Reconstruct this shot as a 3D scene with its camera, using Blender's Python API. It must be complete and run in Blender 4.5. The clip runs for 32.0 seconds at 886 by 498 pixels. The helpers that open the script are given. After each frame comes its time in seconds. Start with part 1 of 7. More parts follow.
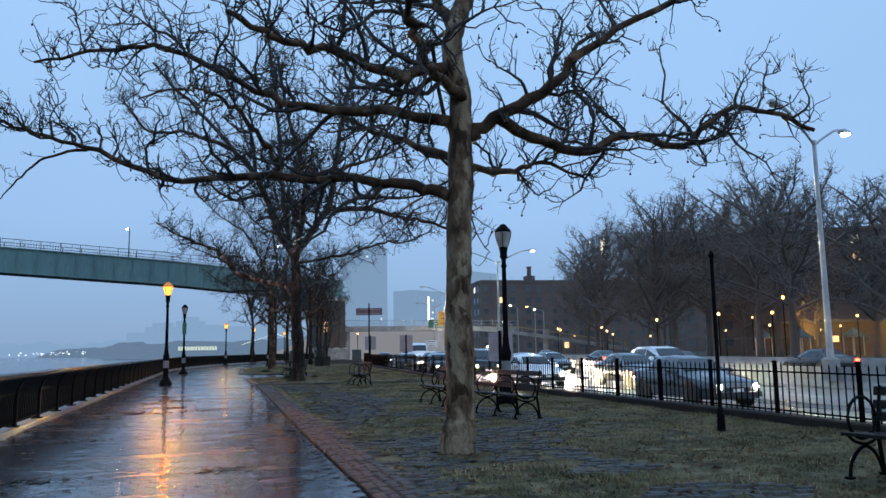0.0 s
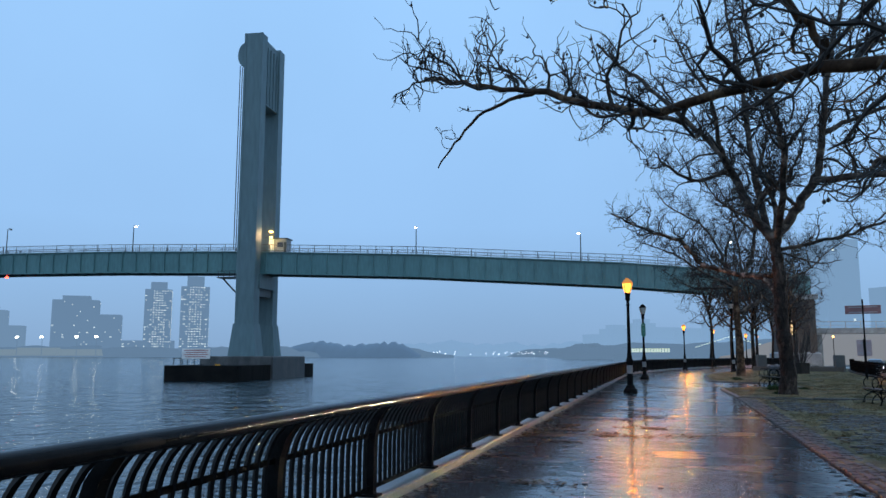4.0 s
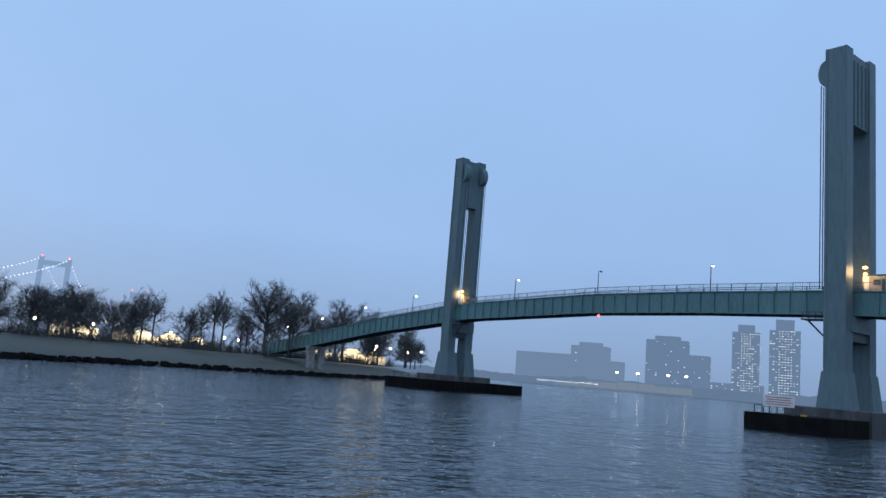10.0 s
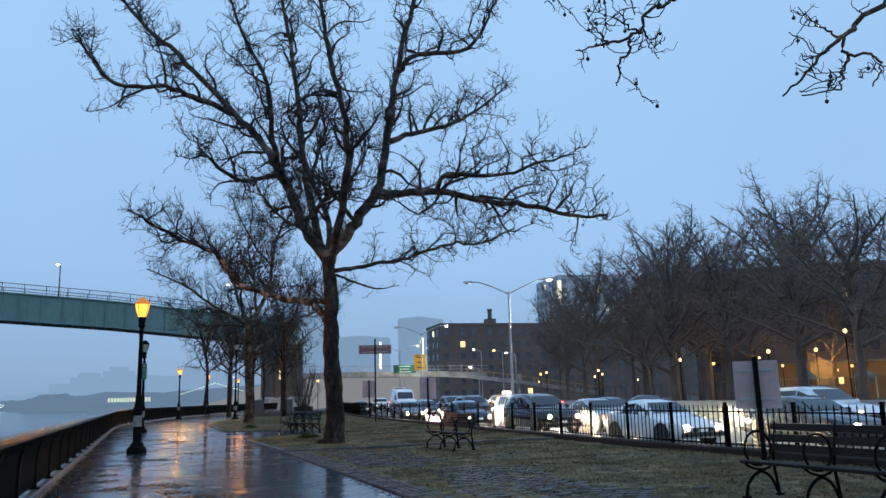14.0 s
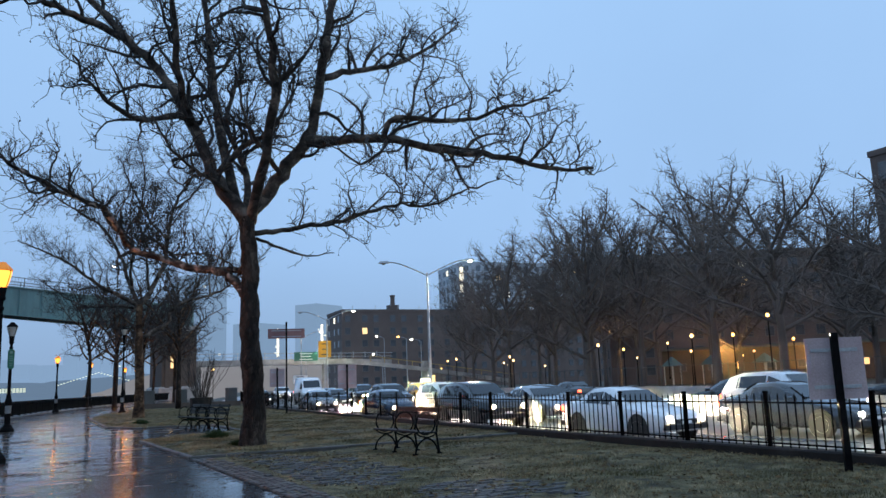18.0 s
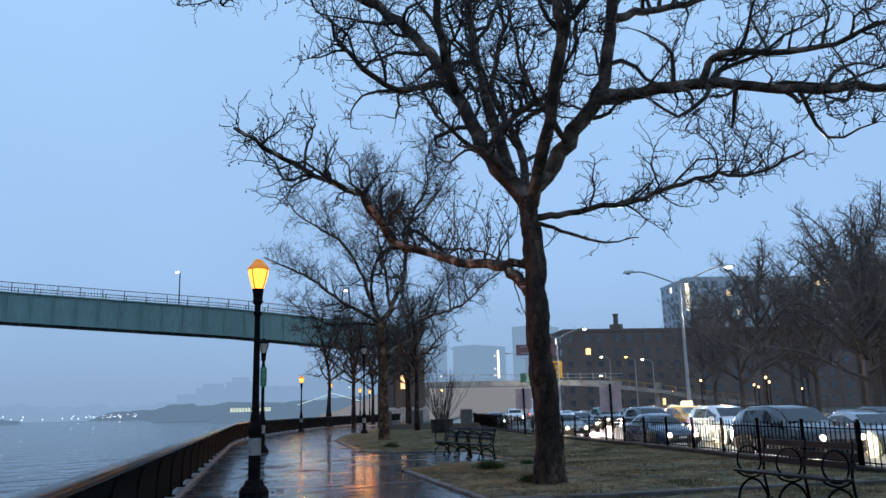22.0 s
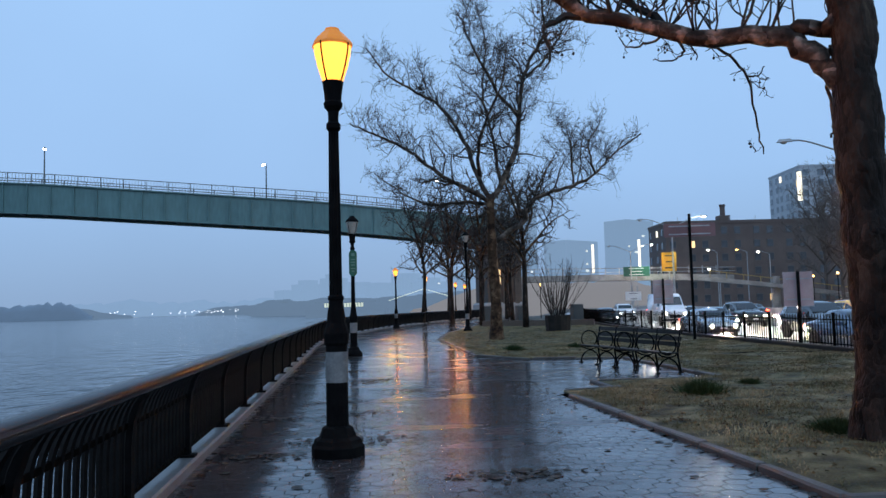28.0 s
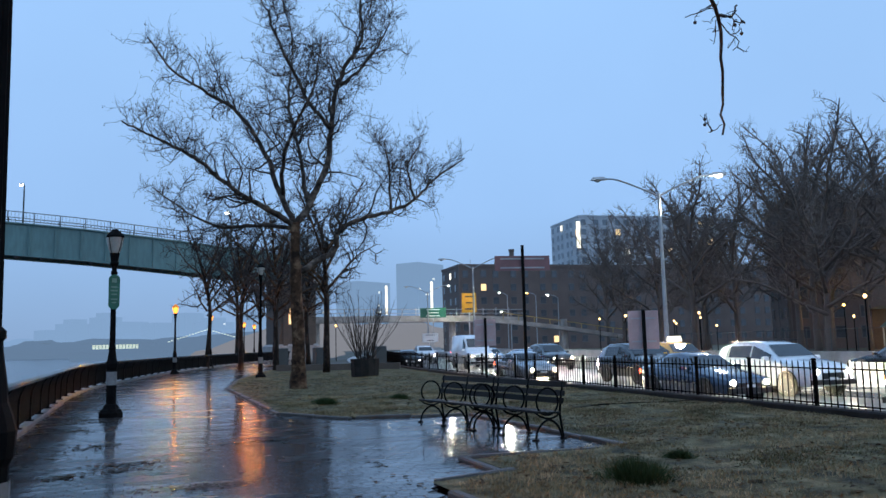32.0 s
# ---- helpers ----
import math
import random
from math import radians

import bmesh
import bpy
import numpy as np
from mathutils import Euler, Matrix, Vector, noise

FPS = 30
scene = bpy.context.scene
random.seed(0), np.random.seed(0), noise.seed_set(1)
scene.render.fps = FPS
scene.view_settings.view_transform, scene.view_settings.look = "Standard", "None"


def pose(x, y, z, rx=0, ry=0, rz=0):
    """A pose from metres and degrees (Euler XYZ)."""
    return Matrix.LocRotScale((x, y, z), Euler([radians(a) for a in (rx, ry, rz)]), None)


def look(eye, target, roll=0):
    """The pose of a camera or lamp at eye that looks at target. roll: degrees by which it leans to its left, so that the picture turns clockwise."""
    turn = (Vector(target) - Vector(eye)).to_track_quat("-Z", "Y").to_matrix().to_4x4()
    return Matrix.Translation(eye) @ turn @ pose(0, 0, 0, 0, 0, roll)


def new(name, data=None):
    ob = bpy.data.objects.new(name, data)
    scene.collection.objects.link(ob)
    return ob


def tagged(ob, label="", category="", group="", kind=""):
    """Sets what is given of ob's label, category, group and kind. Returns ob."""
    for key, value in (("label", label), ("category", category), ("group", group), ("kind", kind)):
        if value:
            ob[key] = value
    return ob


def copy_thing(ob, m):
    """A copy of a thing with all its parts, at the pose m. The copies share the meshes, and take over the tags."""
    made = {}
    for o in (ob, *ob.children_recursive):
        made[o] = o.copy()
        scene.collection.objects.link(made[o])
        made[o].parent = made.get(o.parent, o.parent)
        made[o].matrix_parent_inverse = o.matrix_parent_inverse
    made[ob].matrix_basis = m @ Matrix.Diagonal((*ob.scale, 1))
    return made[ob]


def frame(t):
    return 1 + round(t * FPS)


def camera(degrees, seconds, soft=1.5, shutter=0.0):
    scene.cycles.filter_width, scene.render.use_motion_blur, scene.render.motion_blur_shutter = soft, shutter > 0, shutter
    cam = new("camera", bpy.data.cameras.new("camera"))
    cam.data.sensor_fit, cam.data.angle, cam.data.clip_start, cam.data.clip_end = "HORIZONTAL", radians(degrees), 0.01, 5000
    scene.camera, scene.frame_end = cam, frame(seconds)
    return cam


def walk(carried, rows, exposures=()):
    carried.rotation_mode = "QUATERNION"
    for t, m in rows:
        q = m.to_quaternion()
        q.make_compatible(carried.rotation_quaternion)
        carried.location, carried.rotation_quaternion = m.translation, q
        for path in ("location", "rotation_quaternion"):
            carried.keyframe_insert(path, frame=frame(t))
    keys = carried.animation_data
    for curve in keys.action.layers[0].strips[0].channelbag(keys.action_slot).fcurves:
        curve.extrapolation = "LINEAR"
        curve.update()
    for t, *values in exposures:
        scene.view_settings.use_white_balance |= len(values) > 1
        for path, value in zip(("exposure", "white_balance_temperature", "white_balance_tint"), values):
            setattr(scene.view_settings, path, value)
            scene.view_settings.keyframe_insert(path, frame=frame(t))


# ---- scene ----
cam = camera(58.9, 32.0)
PATH = [
    (0, (2.894, 1.911, 1.4), (3.402, 3.829, 1.653), -0.9),
    (0.5, (2.893, 2.571, 1.401), (3.343, 4.499, 1.684), -1.2),
    (1, (2.849, 3.125, 1.417), (3.25, 5.06, 1.724), -1.6),
    (1.5, (2.824, 3.763, 1.444), (3.056, 5.724, 1.76), -1.4),
    (2, (2.707, 4.325, 1.449), (2.769, 6.3, 1.758), -1.2),
    (2.5, (2.664, 4.896, 1.458), (2.496, 6.866, 1.76), -0.9),
    (3, (2.497, 5.526, 1.473), (2.172, 7.479, 1.759), -0.5),
    (3.5, (2.384, 6.052, 1.482), (1.929, 7.981, 1.748), -0.2),
    (4, (2.138, 6.617, 1.508), (1.554, 8.511, 1.774), 0.1),
    (4.5, (1.951, 7.211, 1.519), (1.239, 9.06, 1.797), 0.4),
    (6.5, (1.45, 9.6, 1.56), (0.422, 11.288, 1.866), 0.75),
    (7, (1.3, 10.1, 1.56), (0.181, 11.723, 1.895), 0.91),
    (7.5, (1.1, 10.6, 1.56), (-0.176, 12.1, 1.91), 1.43),
    (8, (0.9, 11, 1.56), (-0.57, 12.311, 1.908), 2.26),
    (8.5, (0.75, 11.3, 1.56), (-0.873, 12.421, 1.891), 3.15),
    (9, (0.6, 11.5, 1.56), (-1.122, 12.47, 1.865), 4.02),
    (9.5, (0.5, 11.6, 1.56), (-1.242, 12.537, 1.859), 4.52),
    (10, (0.45, 11.65, 1.56), (-1.238, 12.677, 1.87), 4.86),
    (10.5, (0.42, 11.7, 1.56), (-1.131, 12.917, 1.897), 4.42),
    (11, (0.4, 11.75, 1.56), (-0.913, 13.216, 1.919), 3.18),
    (11.5, (0.38, 11.85, 1.56), (-0.585, 13.563, 1.925), 1.59),
    (12, (0.391, 12.067, 1.55), (-0.143, 13.959, 1.918), 1.1),
    (12.5, (0.464, 12.506, 1.47), (0.341, 14.466, 1.847), 0.3),
    (13, (0.608, 12.913, 1.46), (0.812, 14.865, 1.848), -0.2),
    (13.5, (0.575, 13.351, 1.418), (1.048, 15.257, 1.797), -1),
    (14, (0.65, 13.855, 1.401), (1.307, 15.708, 1.769), -1.6),
    (14.5, (0.663, 14.381, 1.412), (1.429, 16.19, 1.785), -1.9),
    (15, (0.648, 14.893, 1.436), (1.534, 16.648, 1.802), -2.2),
    (15.5, (0.734, 15.481, 1.459), (1.678, 17.206, 1.824), -2.2),
    (17.5, (0.9, 17.768, 1.494), (1.853, 19.496, 1.819), -1.8),
    (18, (0.877, 18.316, 1.488), (1.774, 20.073, 1.817), -2.1),
    (18.5, (0.915, 18.908, 1.477), (1.756, 20.692, 1.81), -2.3),
    (19, (0.851, 19.61, 1.502), (1.594, 21.433, 1.854), -2.2),
    (19.5, (0.786, 20.244, 1.501), (1.459, 22.097, 1.842), -2.4),
    (20, (0.728, 20.832, 1.531), (1.331, 22.705, 1.893), -2.4),
    (20.5, (0.684, 21.441, 1.525), (1.248, 23.325, 1.889), -2.6),
    (21, (0.602, 22.014, 1.527), (1.066, 23.923, 1.904), -2.2),
    (21.5, (0.487, 22.552, 1.525), (0.915, 24.47, 1.899), -1.8),
    (22, (0.462, 23.19, 1.533), (0.855, 25.11, 1.933), -1.5),
    (22.5, (0.398, 23.816, 1.55), (0.78, 25.736, 1.959), -1.3),
    (23, (0.382, 24.386, 1.514), (0.759, 26.313, 1.893), -1.1),
    (23.5, (0.313, 25.064, 1.519), (0.668, 26.999, 1.876), -1.1),
    (24, (0.333, 25.633, 1.474), (0.653, 27.582, 1.788), -0.9),
    (24.5, (0.283, 26.268, 1.494), (0.538, 28.232, 1.775), -0.8),
    (25, (0.304, 26.908, 1.498), (0.532, 28.878, 1.756), -1),
    (25.5, (0.304, 27.536, 1.499), (0.496, 29.511, 1.744), -1.1),
    (26, (0.322, 28.138, 1.516), (0.537, 30.115, 1.725), -1.6),
    (26.5, (0.332, 28.785, 1.525), (0.529, 30.765, 1.725), -1.6),
    (28.5, (0.349, 31.399, 1.52), (0.523, 33.387, 1.656), -1.4),
    (29, (0.352, 32.046, 1.514), (0.66, 34.017, 1.651), -1.6),
    (29.5, (0.461, 32.617, 1.503), (0.86, 34.572, 1.643), -1.7),
    (30, (0.451, 33.228, 1.52), (0.913, 35.166, 1.691), -1.8),
    (30.5, (0.496, 33.809, 1.515), (1.014, 35.733, 1.688), -1.9),
    (31, (0.465, 34.418, 1.525), (0.976, 36.342, 1.715), -1.8),
    (31.5, (0.474, 34.983, 1.555), (1.062, 36.881, 1.781), -1.8),
    (32, (0.562, 35.639, 1.568), (1.251, 37.501, 1.807), -1.4),
]
walk(cam, [(t, look(eye, target, roll)) for t, eye, target, roll in PATH],
     [(0, 0.0, 6450, 9), (2, 0.0, 6250, 6), (4, 0.0, 6150, 5), (7, 0.04, 6750, 4), (8, 0.0, 6700, 11), (9, -0.10, 6350, 12), (9.5, -0.14, 6400, 13), (10.5, -0.12, 6450, 14), (11, -0.05, 6500, 14),
      (12, 0.0, 6500, 6), (14, 0.0, 6550, 8), (18, 0.0, 6550, 10), (29, 0.0, 6450, 10), (31, 0.0, 6150, 10), (32, 0.0, 6200, 10)])

# ---- light ----
world = bpy.data.worlds.new("overcast_dusk")
scene.world = world
world.use_nodes = True
wn, wl = world.node_tree.nodes, world.node_tree.links
wn.clear()
w_out = wn.new("ShaderNodeOutputWorld")
w_bg = wn.new("ShaderNodeBackground")
w_sky = wn.new("ShaderNodeTexSky")
w_sky.sky_type, w_sky.sun_disc = "NISHITA", False
w_sky.sun_elevation, w_sky.sun_rotation = radians(6), radians(250)
w_sky.air_density, w_sky.dust_density, w_sky.ozone_density = 1.0, 2.0, 4.0
w_tc = wn.new("ShaderNodeTexCoord")
w_sep = wn.new("ShaderNodeSeparateXYZ")
w_ramp = wn.new("ShaderNodeValToRGB")
# an even cloud layer: greyer at the horizon, bluer overhead
w_ramp.color_ramp.elements[0].position, w_ramp.color_ramp.elements[0].color = 0.0, (2.55, 3.8, 5.8, 1)
w_ramp.color_ramp.elements[1].position, w_ramp.color_ramp.elements[1].color = 0.62, (3.7, 6.1, 9.6, 1)
e_mid = w_ramp.color_ramp.elements.new(0.16)
e_mid.color = (3.3, 5.25, 8.3, 1)
w_noise = wn.new("ShaderNodeTexNoise")
w_noise.inputs["Scale"].default_value, w_noise.inputs["Detail"].default_value = 2.2, 5
w_cloud = wn.new("ShaderNodeMapRange")
w_cloud.inputs["To Min"].default_value, w_cloud.inputs["To Max"].default_value = 0.90, 1.10
w_mul = wn.new("ShaderNodeMixRGB")
w_mul.blend_type, w_mul.inputs[0].default_value = "MULTIPLY", 1.0
w_mix = wn.new("ShaderNodeMixRGB")
w_mix.inputs[0].default_value = 0.9
wl.new(w_tc.outputs["Generated"], w_sep.inputs[0])
wl.new(w_sep.outputs["Z"], w_ramp.inputs[0])
wl.new(w_tc.outputs["Generated"], w_noise.inputs["Vector"])
wl.new(w_noise.outputs["Fac"], w_cloud.inputs["Value"])
wl.new(w_ramp.outputs[0], w_mul.inputs[1])
wl.new(w_cloud.outputs[0], w_mul.inputs[2])
wl.new(w_sky.outputs[0], w_mix.inputs[1])
wl.new(w_mul.outputs[0], w_mix.inputs[2])
wl.new(w_mix.outputs[0], w_bg.inputs["Color"])
w_bg.inputs["Strength"].default_value = 0.115
wl.new(w_bg.outputs[0], w_out.inputs[0])

sun = new("sun", bpy.data.lights.new("sun", "SUN"))
sun.data.energy, sun.data.angle, sun.data.color = 0.5, radians(60), (0.85, 0.92, 1.0)
sun.matrix_world = look((60, -80, 120), (0, 40, 0))

# ---- tools ----
class Geo:
    """Vertices and faces of one mesh."""

    def __init__(self):
        self.v, self.f = [], []

    def add(self, verts, faces):
        n = len(self.v)
        self.v.extend(verts)
        self.f.extend([tuple(i + n for i in f) for f in faces])
        return self

    def box(self, c, s, rz=0.0, top=1.0, ch=0.0):
        """A box about c; top: how much the upper face narrows; ch: a chamfer round the upper edge."""
        x, y, z = s[0] / 2, s[1] / 2, s[2] / 2
        a, b = math.cos(rz), math.sin(rz)
        rings = [(1.0, -z), (top, z)] if ch <= 0 else [(1.0, -z), (top, z - ch), (None, z)]
        vs = []
        for k, h in rings:
            for sx, sy in ((-1, -1), (1, -1), (1, 1), (-1, 1)):
                px, py = (sx * x * k, sy * y * k) if k is not None else (sx * (x * top - ch), sy * (y * top - ch))
                vs.append((c[0] + px * a - py * b, c[1] + px * b + py * a, c[2] + h))
        fs = [(3, 2, 1, 0)]
        for r in range(len(rings) - 1):
            for i in range(4):
                j = (i + 1) % 4
                fs.append((r * 4 + i, r * 4 + j, r * 4 + 4 + j, r * 4 + 4 + i))
        m = (len(rings) - 1) * 4
        fs.append((m, m + 1, m + 2, m + 3))
        return self.add(vs, fs)

    def lathe(self, profile, n=12, c=(0, 0, 0), turn=0.0, cap=True):
        vs, fs = [], []
        for r, z in profile:
            for i in range(n):
                a = turn + 2 * math.pi * i / n
                vs.append((c[0] + r * math.cos(a), c[1] + r * math.sin(a), c[2] + z))
        for k in range(len(profile) - 1):
            for i in range(n):
                j = (i + 1) % n
                fs.append((k * n + i, k * n + j, k * n + n + j, k * n + n + i))
        if cap:
            fs.append(tuple(range(n - 1, -1, -1)))
            m = (len(profile) - 1) * n
            fs.append(tuple(range(m, m + n)))
        return self.add(vs, fs)

    def tube(self, pts, radii, n=6, cap=True):
        """A tube along pts, with one radius a point."""
        p = np.array(pts, float)
        d = np.gradient(p, axis=0)
        d /= np.linalg.norm(d, axis=1)[:, None] + 1e-9
        ref = np.array((0.31, 0.17, 0.93)) if abs(d[:, 2]).mean() < 0.8 else np.array((0.94, 0.3, 0.1))
        u = np.cross(d, ref)
        u /= np.linalg.norm(u, axis=1)[:, None] + 1e-9
        w = np.cross(d, u)
        vs, fs = [], []
        ang = [2 * math.pi * i / n for i in range(n)]
        for k in range(len(p)):
            r = radii[k]
            for a in ang:
                vs.append(tuple(p[k] + (u[k] * math.cos(a) + w[k] * math.sin(a)) * r))
        for k in range(len(p) - 1):
            for i in range(n):
                j = (i + 1) % n
                fs.append((k * n + i, k * n + j, k * n + n + j, k * n + n + i))
        if cap:
            fs.append(tuple(range(n - 1, -1, -1)))
            fs.append(tuple(range((len(p) - 1) * n, len(p) * n)))
        return self.add(vs, fs)

    def bar(self, a, b, w, h=None):
        """A square bar from a to b."""
        a, b = Vector(a), Vector(b)
        h = h or w
        d = (b - a).normalized()
        u = d.cross(Vector((0, 0, 1))) if abs(d.z) < 0.95 else d.cross(Vector((0, 1, 0)))
        u.normalize()
        t = d.cross(u)
        vs = [tuple(q + u * (sx * w / 2) + t * (sy * h / 2)) for q in (a, b) for sx, sy in ((-1, -1), (1, -1), (1, 1), (-1, 1))]
        return self.add(vs, [(3, 2, 1, 0), (4, 5, 6, 7), (0, 1, 5, 4), (1, 2, 6, 5), (2, 3, 7, 6), (3, 0, 4, 7)])

    def prism(self, poly, lo, hi):
        """A flat polygon of (x, y) raised from lo to hi."""
        n = len(poly)
        vs = [(x, y, lo) for x, y in poly] + [(x, y, hi) for x, y in poly]
        fs = [tuple(range(n - 1, -1, -1)), tuple(range(n, 2 * n))]
        fs += [(i, (i + 1) % n, n + (i + 1) % n, n + i) for i in range(n)]
        return self.add(vs, fs)

    def sweep(self, path, section):
        """A closed section of (side, up) swept along a path of (x, y, z); side points to the right of the way."""
        n, m = len(section), len(path)
        vs, fs = [], []
        for k, q in enumerate(path):
            a, b = Vector(path[max(0, k - 1)]), Vector(path[min(m - 1, k + 1)])
            d = (b - a).normalized()
            r = Vector((d.y, -d.x, 0)).normalized()
            for s, h in section:
                vs.append((q[0] + r.x * s, q[1] + r.y * s, q[2] + h))
        for k in range(m - 1):
            for i in range(n):
                j = (i + 1) % n
                fs.append((k * n + i, k * n + j, k * n + n + j, k * n + n + i))
        fs.append(tuple(range(n)))
        fs.append(tuple(range((m - 1) * n + n - 1, (m - 1) * n - 1, -1)))
        return self.add(vs, fs)

    def mesh(self, name, material, smooth=False, fix=True):
        me = bpy.data.meshes.new(name)
        me.from_pydata(self.v, [], self.f)
        if fix:
            bm = bmesh.new()
            bm.from_mesh(me)
            bmesh.ops.recalc_face_normals(bm, faces=bm.faces)
            bm.to_mesh(me)
            bm.free()
        if smooth:
            me.polygons.foreach_set("use_smooth", [True] * len(me.polygons))
        me.materials.append(material)
        me.update()
        return me


def part(name, geo, material, parent=None, label="", smooth=False, fix=True):
    """Links geo as one mesh object under a thing or a part."""
    me = geo if isinstance(geo, bpy.types.Mesh) else geo.mesh(name, material, smooth, fix)
    ob = new(name, me)
    ob.parent = parent
    return tagged(ob, label=label)


def thing(name, label, category, m=None, group=""):
    ob = new(name)
    ob.empty_display_size = 0.2
    if m is not None:
        ob.matrix_world = m
    return tagged(ob, label, category, group)


def struct(name, geo, material, label="", category="", smooth=False, fix=True):
    ob = part(name, geo, material, None, "", smooth, fix)
    return tagged(ob, label, category, "", "structure")


def smooth_line(pts, n=5):
    """A Catmull-Rom curve through pts, n steps a piece."""
    p = [np.array(q, float) for q in pts]
    p = [2 * p[0] - p[1]] + p + [2 * p[-1] - p[-2]]
    out = []
    for i in range(1, len(p) - 2):
        for k in range(n):
            t = k / n
            out.append(0.5 * (2 * p[i] + (p[i + 1] - p[i - 1]) * t + (2 * p[i - 1] - 5 * p[i] + 4 * p[i + 1] - p[i + 2]) * t * t
                              + (3 * p[i] - p[i - 1] - 3 * p[i + 1] + p[i + 2]) * t ** 3))
    out.append(p[-2])
    return out


def along(line, step, start=0.0):
    """Places every step metres along a polyline: (x, y, heading)."""
    out, left = [], start
    for a, b in zip(line[:-1], line[1:]):
        d = math.hypot(b[0] - a[0], b[1] - a[1])
        while left <= d:
            k = left / d
            out.append((a[0] + (b[0] - a[0]) * k, a[1] + (b[1] - a[1]) * k, math.atan2(b[1] - a[1], b[0] - a[0])))
            left += step
        left -= d
    return out

# ---- materials ----
def mat(name, cols, rough=(0.5, 0.7), metal=0.0, scale=3.0, fine=40.0, bump=0.2, spec=0.5, depth=0.01, stretch=(1, 1, 1), island=0.0, rand=0.0,
        emit=None, power=0.0, coat=0.0, sharp=(0.35, 0.65), flake=0.0, swell=None, world=False):
    """A worn surface: two colours mixed by a broad noise, a fine grain over them, uneven gloss and fine relief, in metres."""
    m = bpy.data.materials.new(name)
    m.use_nodes = True
    nt = m.node_tree
    n, l = nt.nodes, nt.links
    b = n["Principled BSDF"]
    geo = n.new("ShaderNodeNewGeometry")
    tc = n.new("ShaderNodeTexCoord")
    mp = n.new("ShaderNodeMapping")
    mp.inputs["Scale"].default_value = stretch
    l.new(geo.outputs["Position"] if world else tc.outputs["Object"], mp.inputs["Vector"])
    n1, n2 = n.new("ShaderNodeTexNoise"), n.new("ShaderNodeTexNoise")
    for q, s, d in ((n1, scale, 6), (n2, fine, 4)):
        q.inputs["Scale"].default_value, q.inputs["Detail"].default_value = s, d
        l.new(mp.outputs[0], q.inputs["Vector"])
    ramp = n.new("ShaderNodeValToRGB")
    ramp.color_ramp.elements[0].position, ramp.color_ramp.elements[0].color = sharp[0], (*cols[0], 1)
    ramp.color_ramp.elements[1].position, ramp.color_ramp.elements[1].color = sharp[1], (*cols[-1], 1)
    if len(cols) == 3:
        e = ramp.color_ramp.elements.new((sharp[0] + sharp[1]) / 2)
        e.color = (*cols[1], 1)
    broad = n1.outputs["Fac"]
    if flake:  # scales of bark: each with a tone of its own, parted by cracks
        warp = n.new("ShaderNodeMixRGB")
        warp.blend_type, warp.inputs[0].default_value = "LINEAR_LIGHT", 0.16
        l.new(mp.outputs[0], warp.inputs[1])
        l.new(n1.outputs["Color"], warp.inputs[2])
        vo, ve = n.new("ShaderNodeTexVoronoi"), n.new("ShaderNodeTexVoronoi")
        ve.feature = "DISTANCE_TO_EDGE"
        for q in (vo, ve):
            q.inputs["Scale"].default_value = flake
            l.new(warp.outputs[0], q.inputs["Vector"])
        mixf = n.new("ShaderNodeMixRGB")
        mixf.inputs[0].default_value = 0.19
        l.new(n1.outputs["Fac"], mixf.inputs[1])
        l.new(vo.outputs["Color"], mixf.inputs[2])
        broad = mixf.outputs[0]
    l.new(broad, ramp.inputs[0])
    g = n.new("ShaderNodeMapRange")
    g.inputs["To Min"].default_value, g.inputs["To Max"].default_value = 0.65, 1.35
    l.new(n2.outputs["Fac"], g.inputs["Value"])
    mul = n.new("ShaderNodeMixRGB")
    mul.blend_type, mul.inputs[0].default_value = "MULTIPLY", 1
    l.new(ramp.outputs[0], mul.inputs[1])
    l.new(g.outputs[0], mul.inputs[2])
    out = mul.outputs[0]
    for amount, src in ((island, geo.outputs["Random Per Island"]), (rand, None)):
        if amount:
            if src is None:
                src = n.new("ShaderNodeObjectInfo").outputs["Random"]
            r = n.new("ShaderNodeMapRange")
            r.inputs["To Min"].default_value, r.inputs["To Max"].default_value = 1 - amount, 1 + amount
            l.new(src, r.inputs["Value"])
            mm = n.new("ShaderNodeMixRGB")
            mm.blend_type, mm.inputs[0].default_value = "MULTIPLY", 1
            l.new(out, mm.inputs[1])
            l.new(r.outputs[0], mm.inputs[2])
            out = mm.outputs[0]
    l.new(out, b.inputs["Base Color"])
    rr = n.new("ShaderNodeMapRange")
    rr.inputs["From Min"].default_value, rr.inputs["From Max"].default_value = 0.3, 0.7
    rr.inputs["To Min"].default_value, rr.inputs["To Max"].default_value = rough
    l.new(n1.outputs["Fac"], rr.inputs["Value"])
    l.new(rr.outputs[0], b.inputs["Roughness"])
    b.inputs["Metallic"].default_value = metal
    b.inputs["Specular IOR Level"].default_value = spec
    b.inputs["Coat Weight"].default_value = coat
    b.inputs["Coat Roughness"].default_value = 0.055 if swell else 0.08
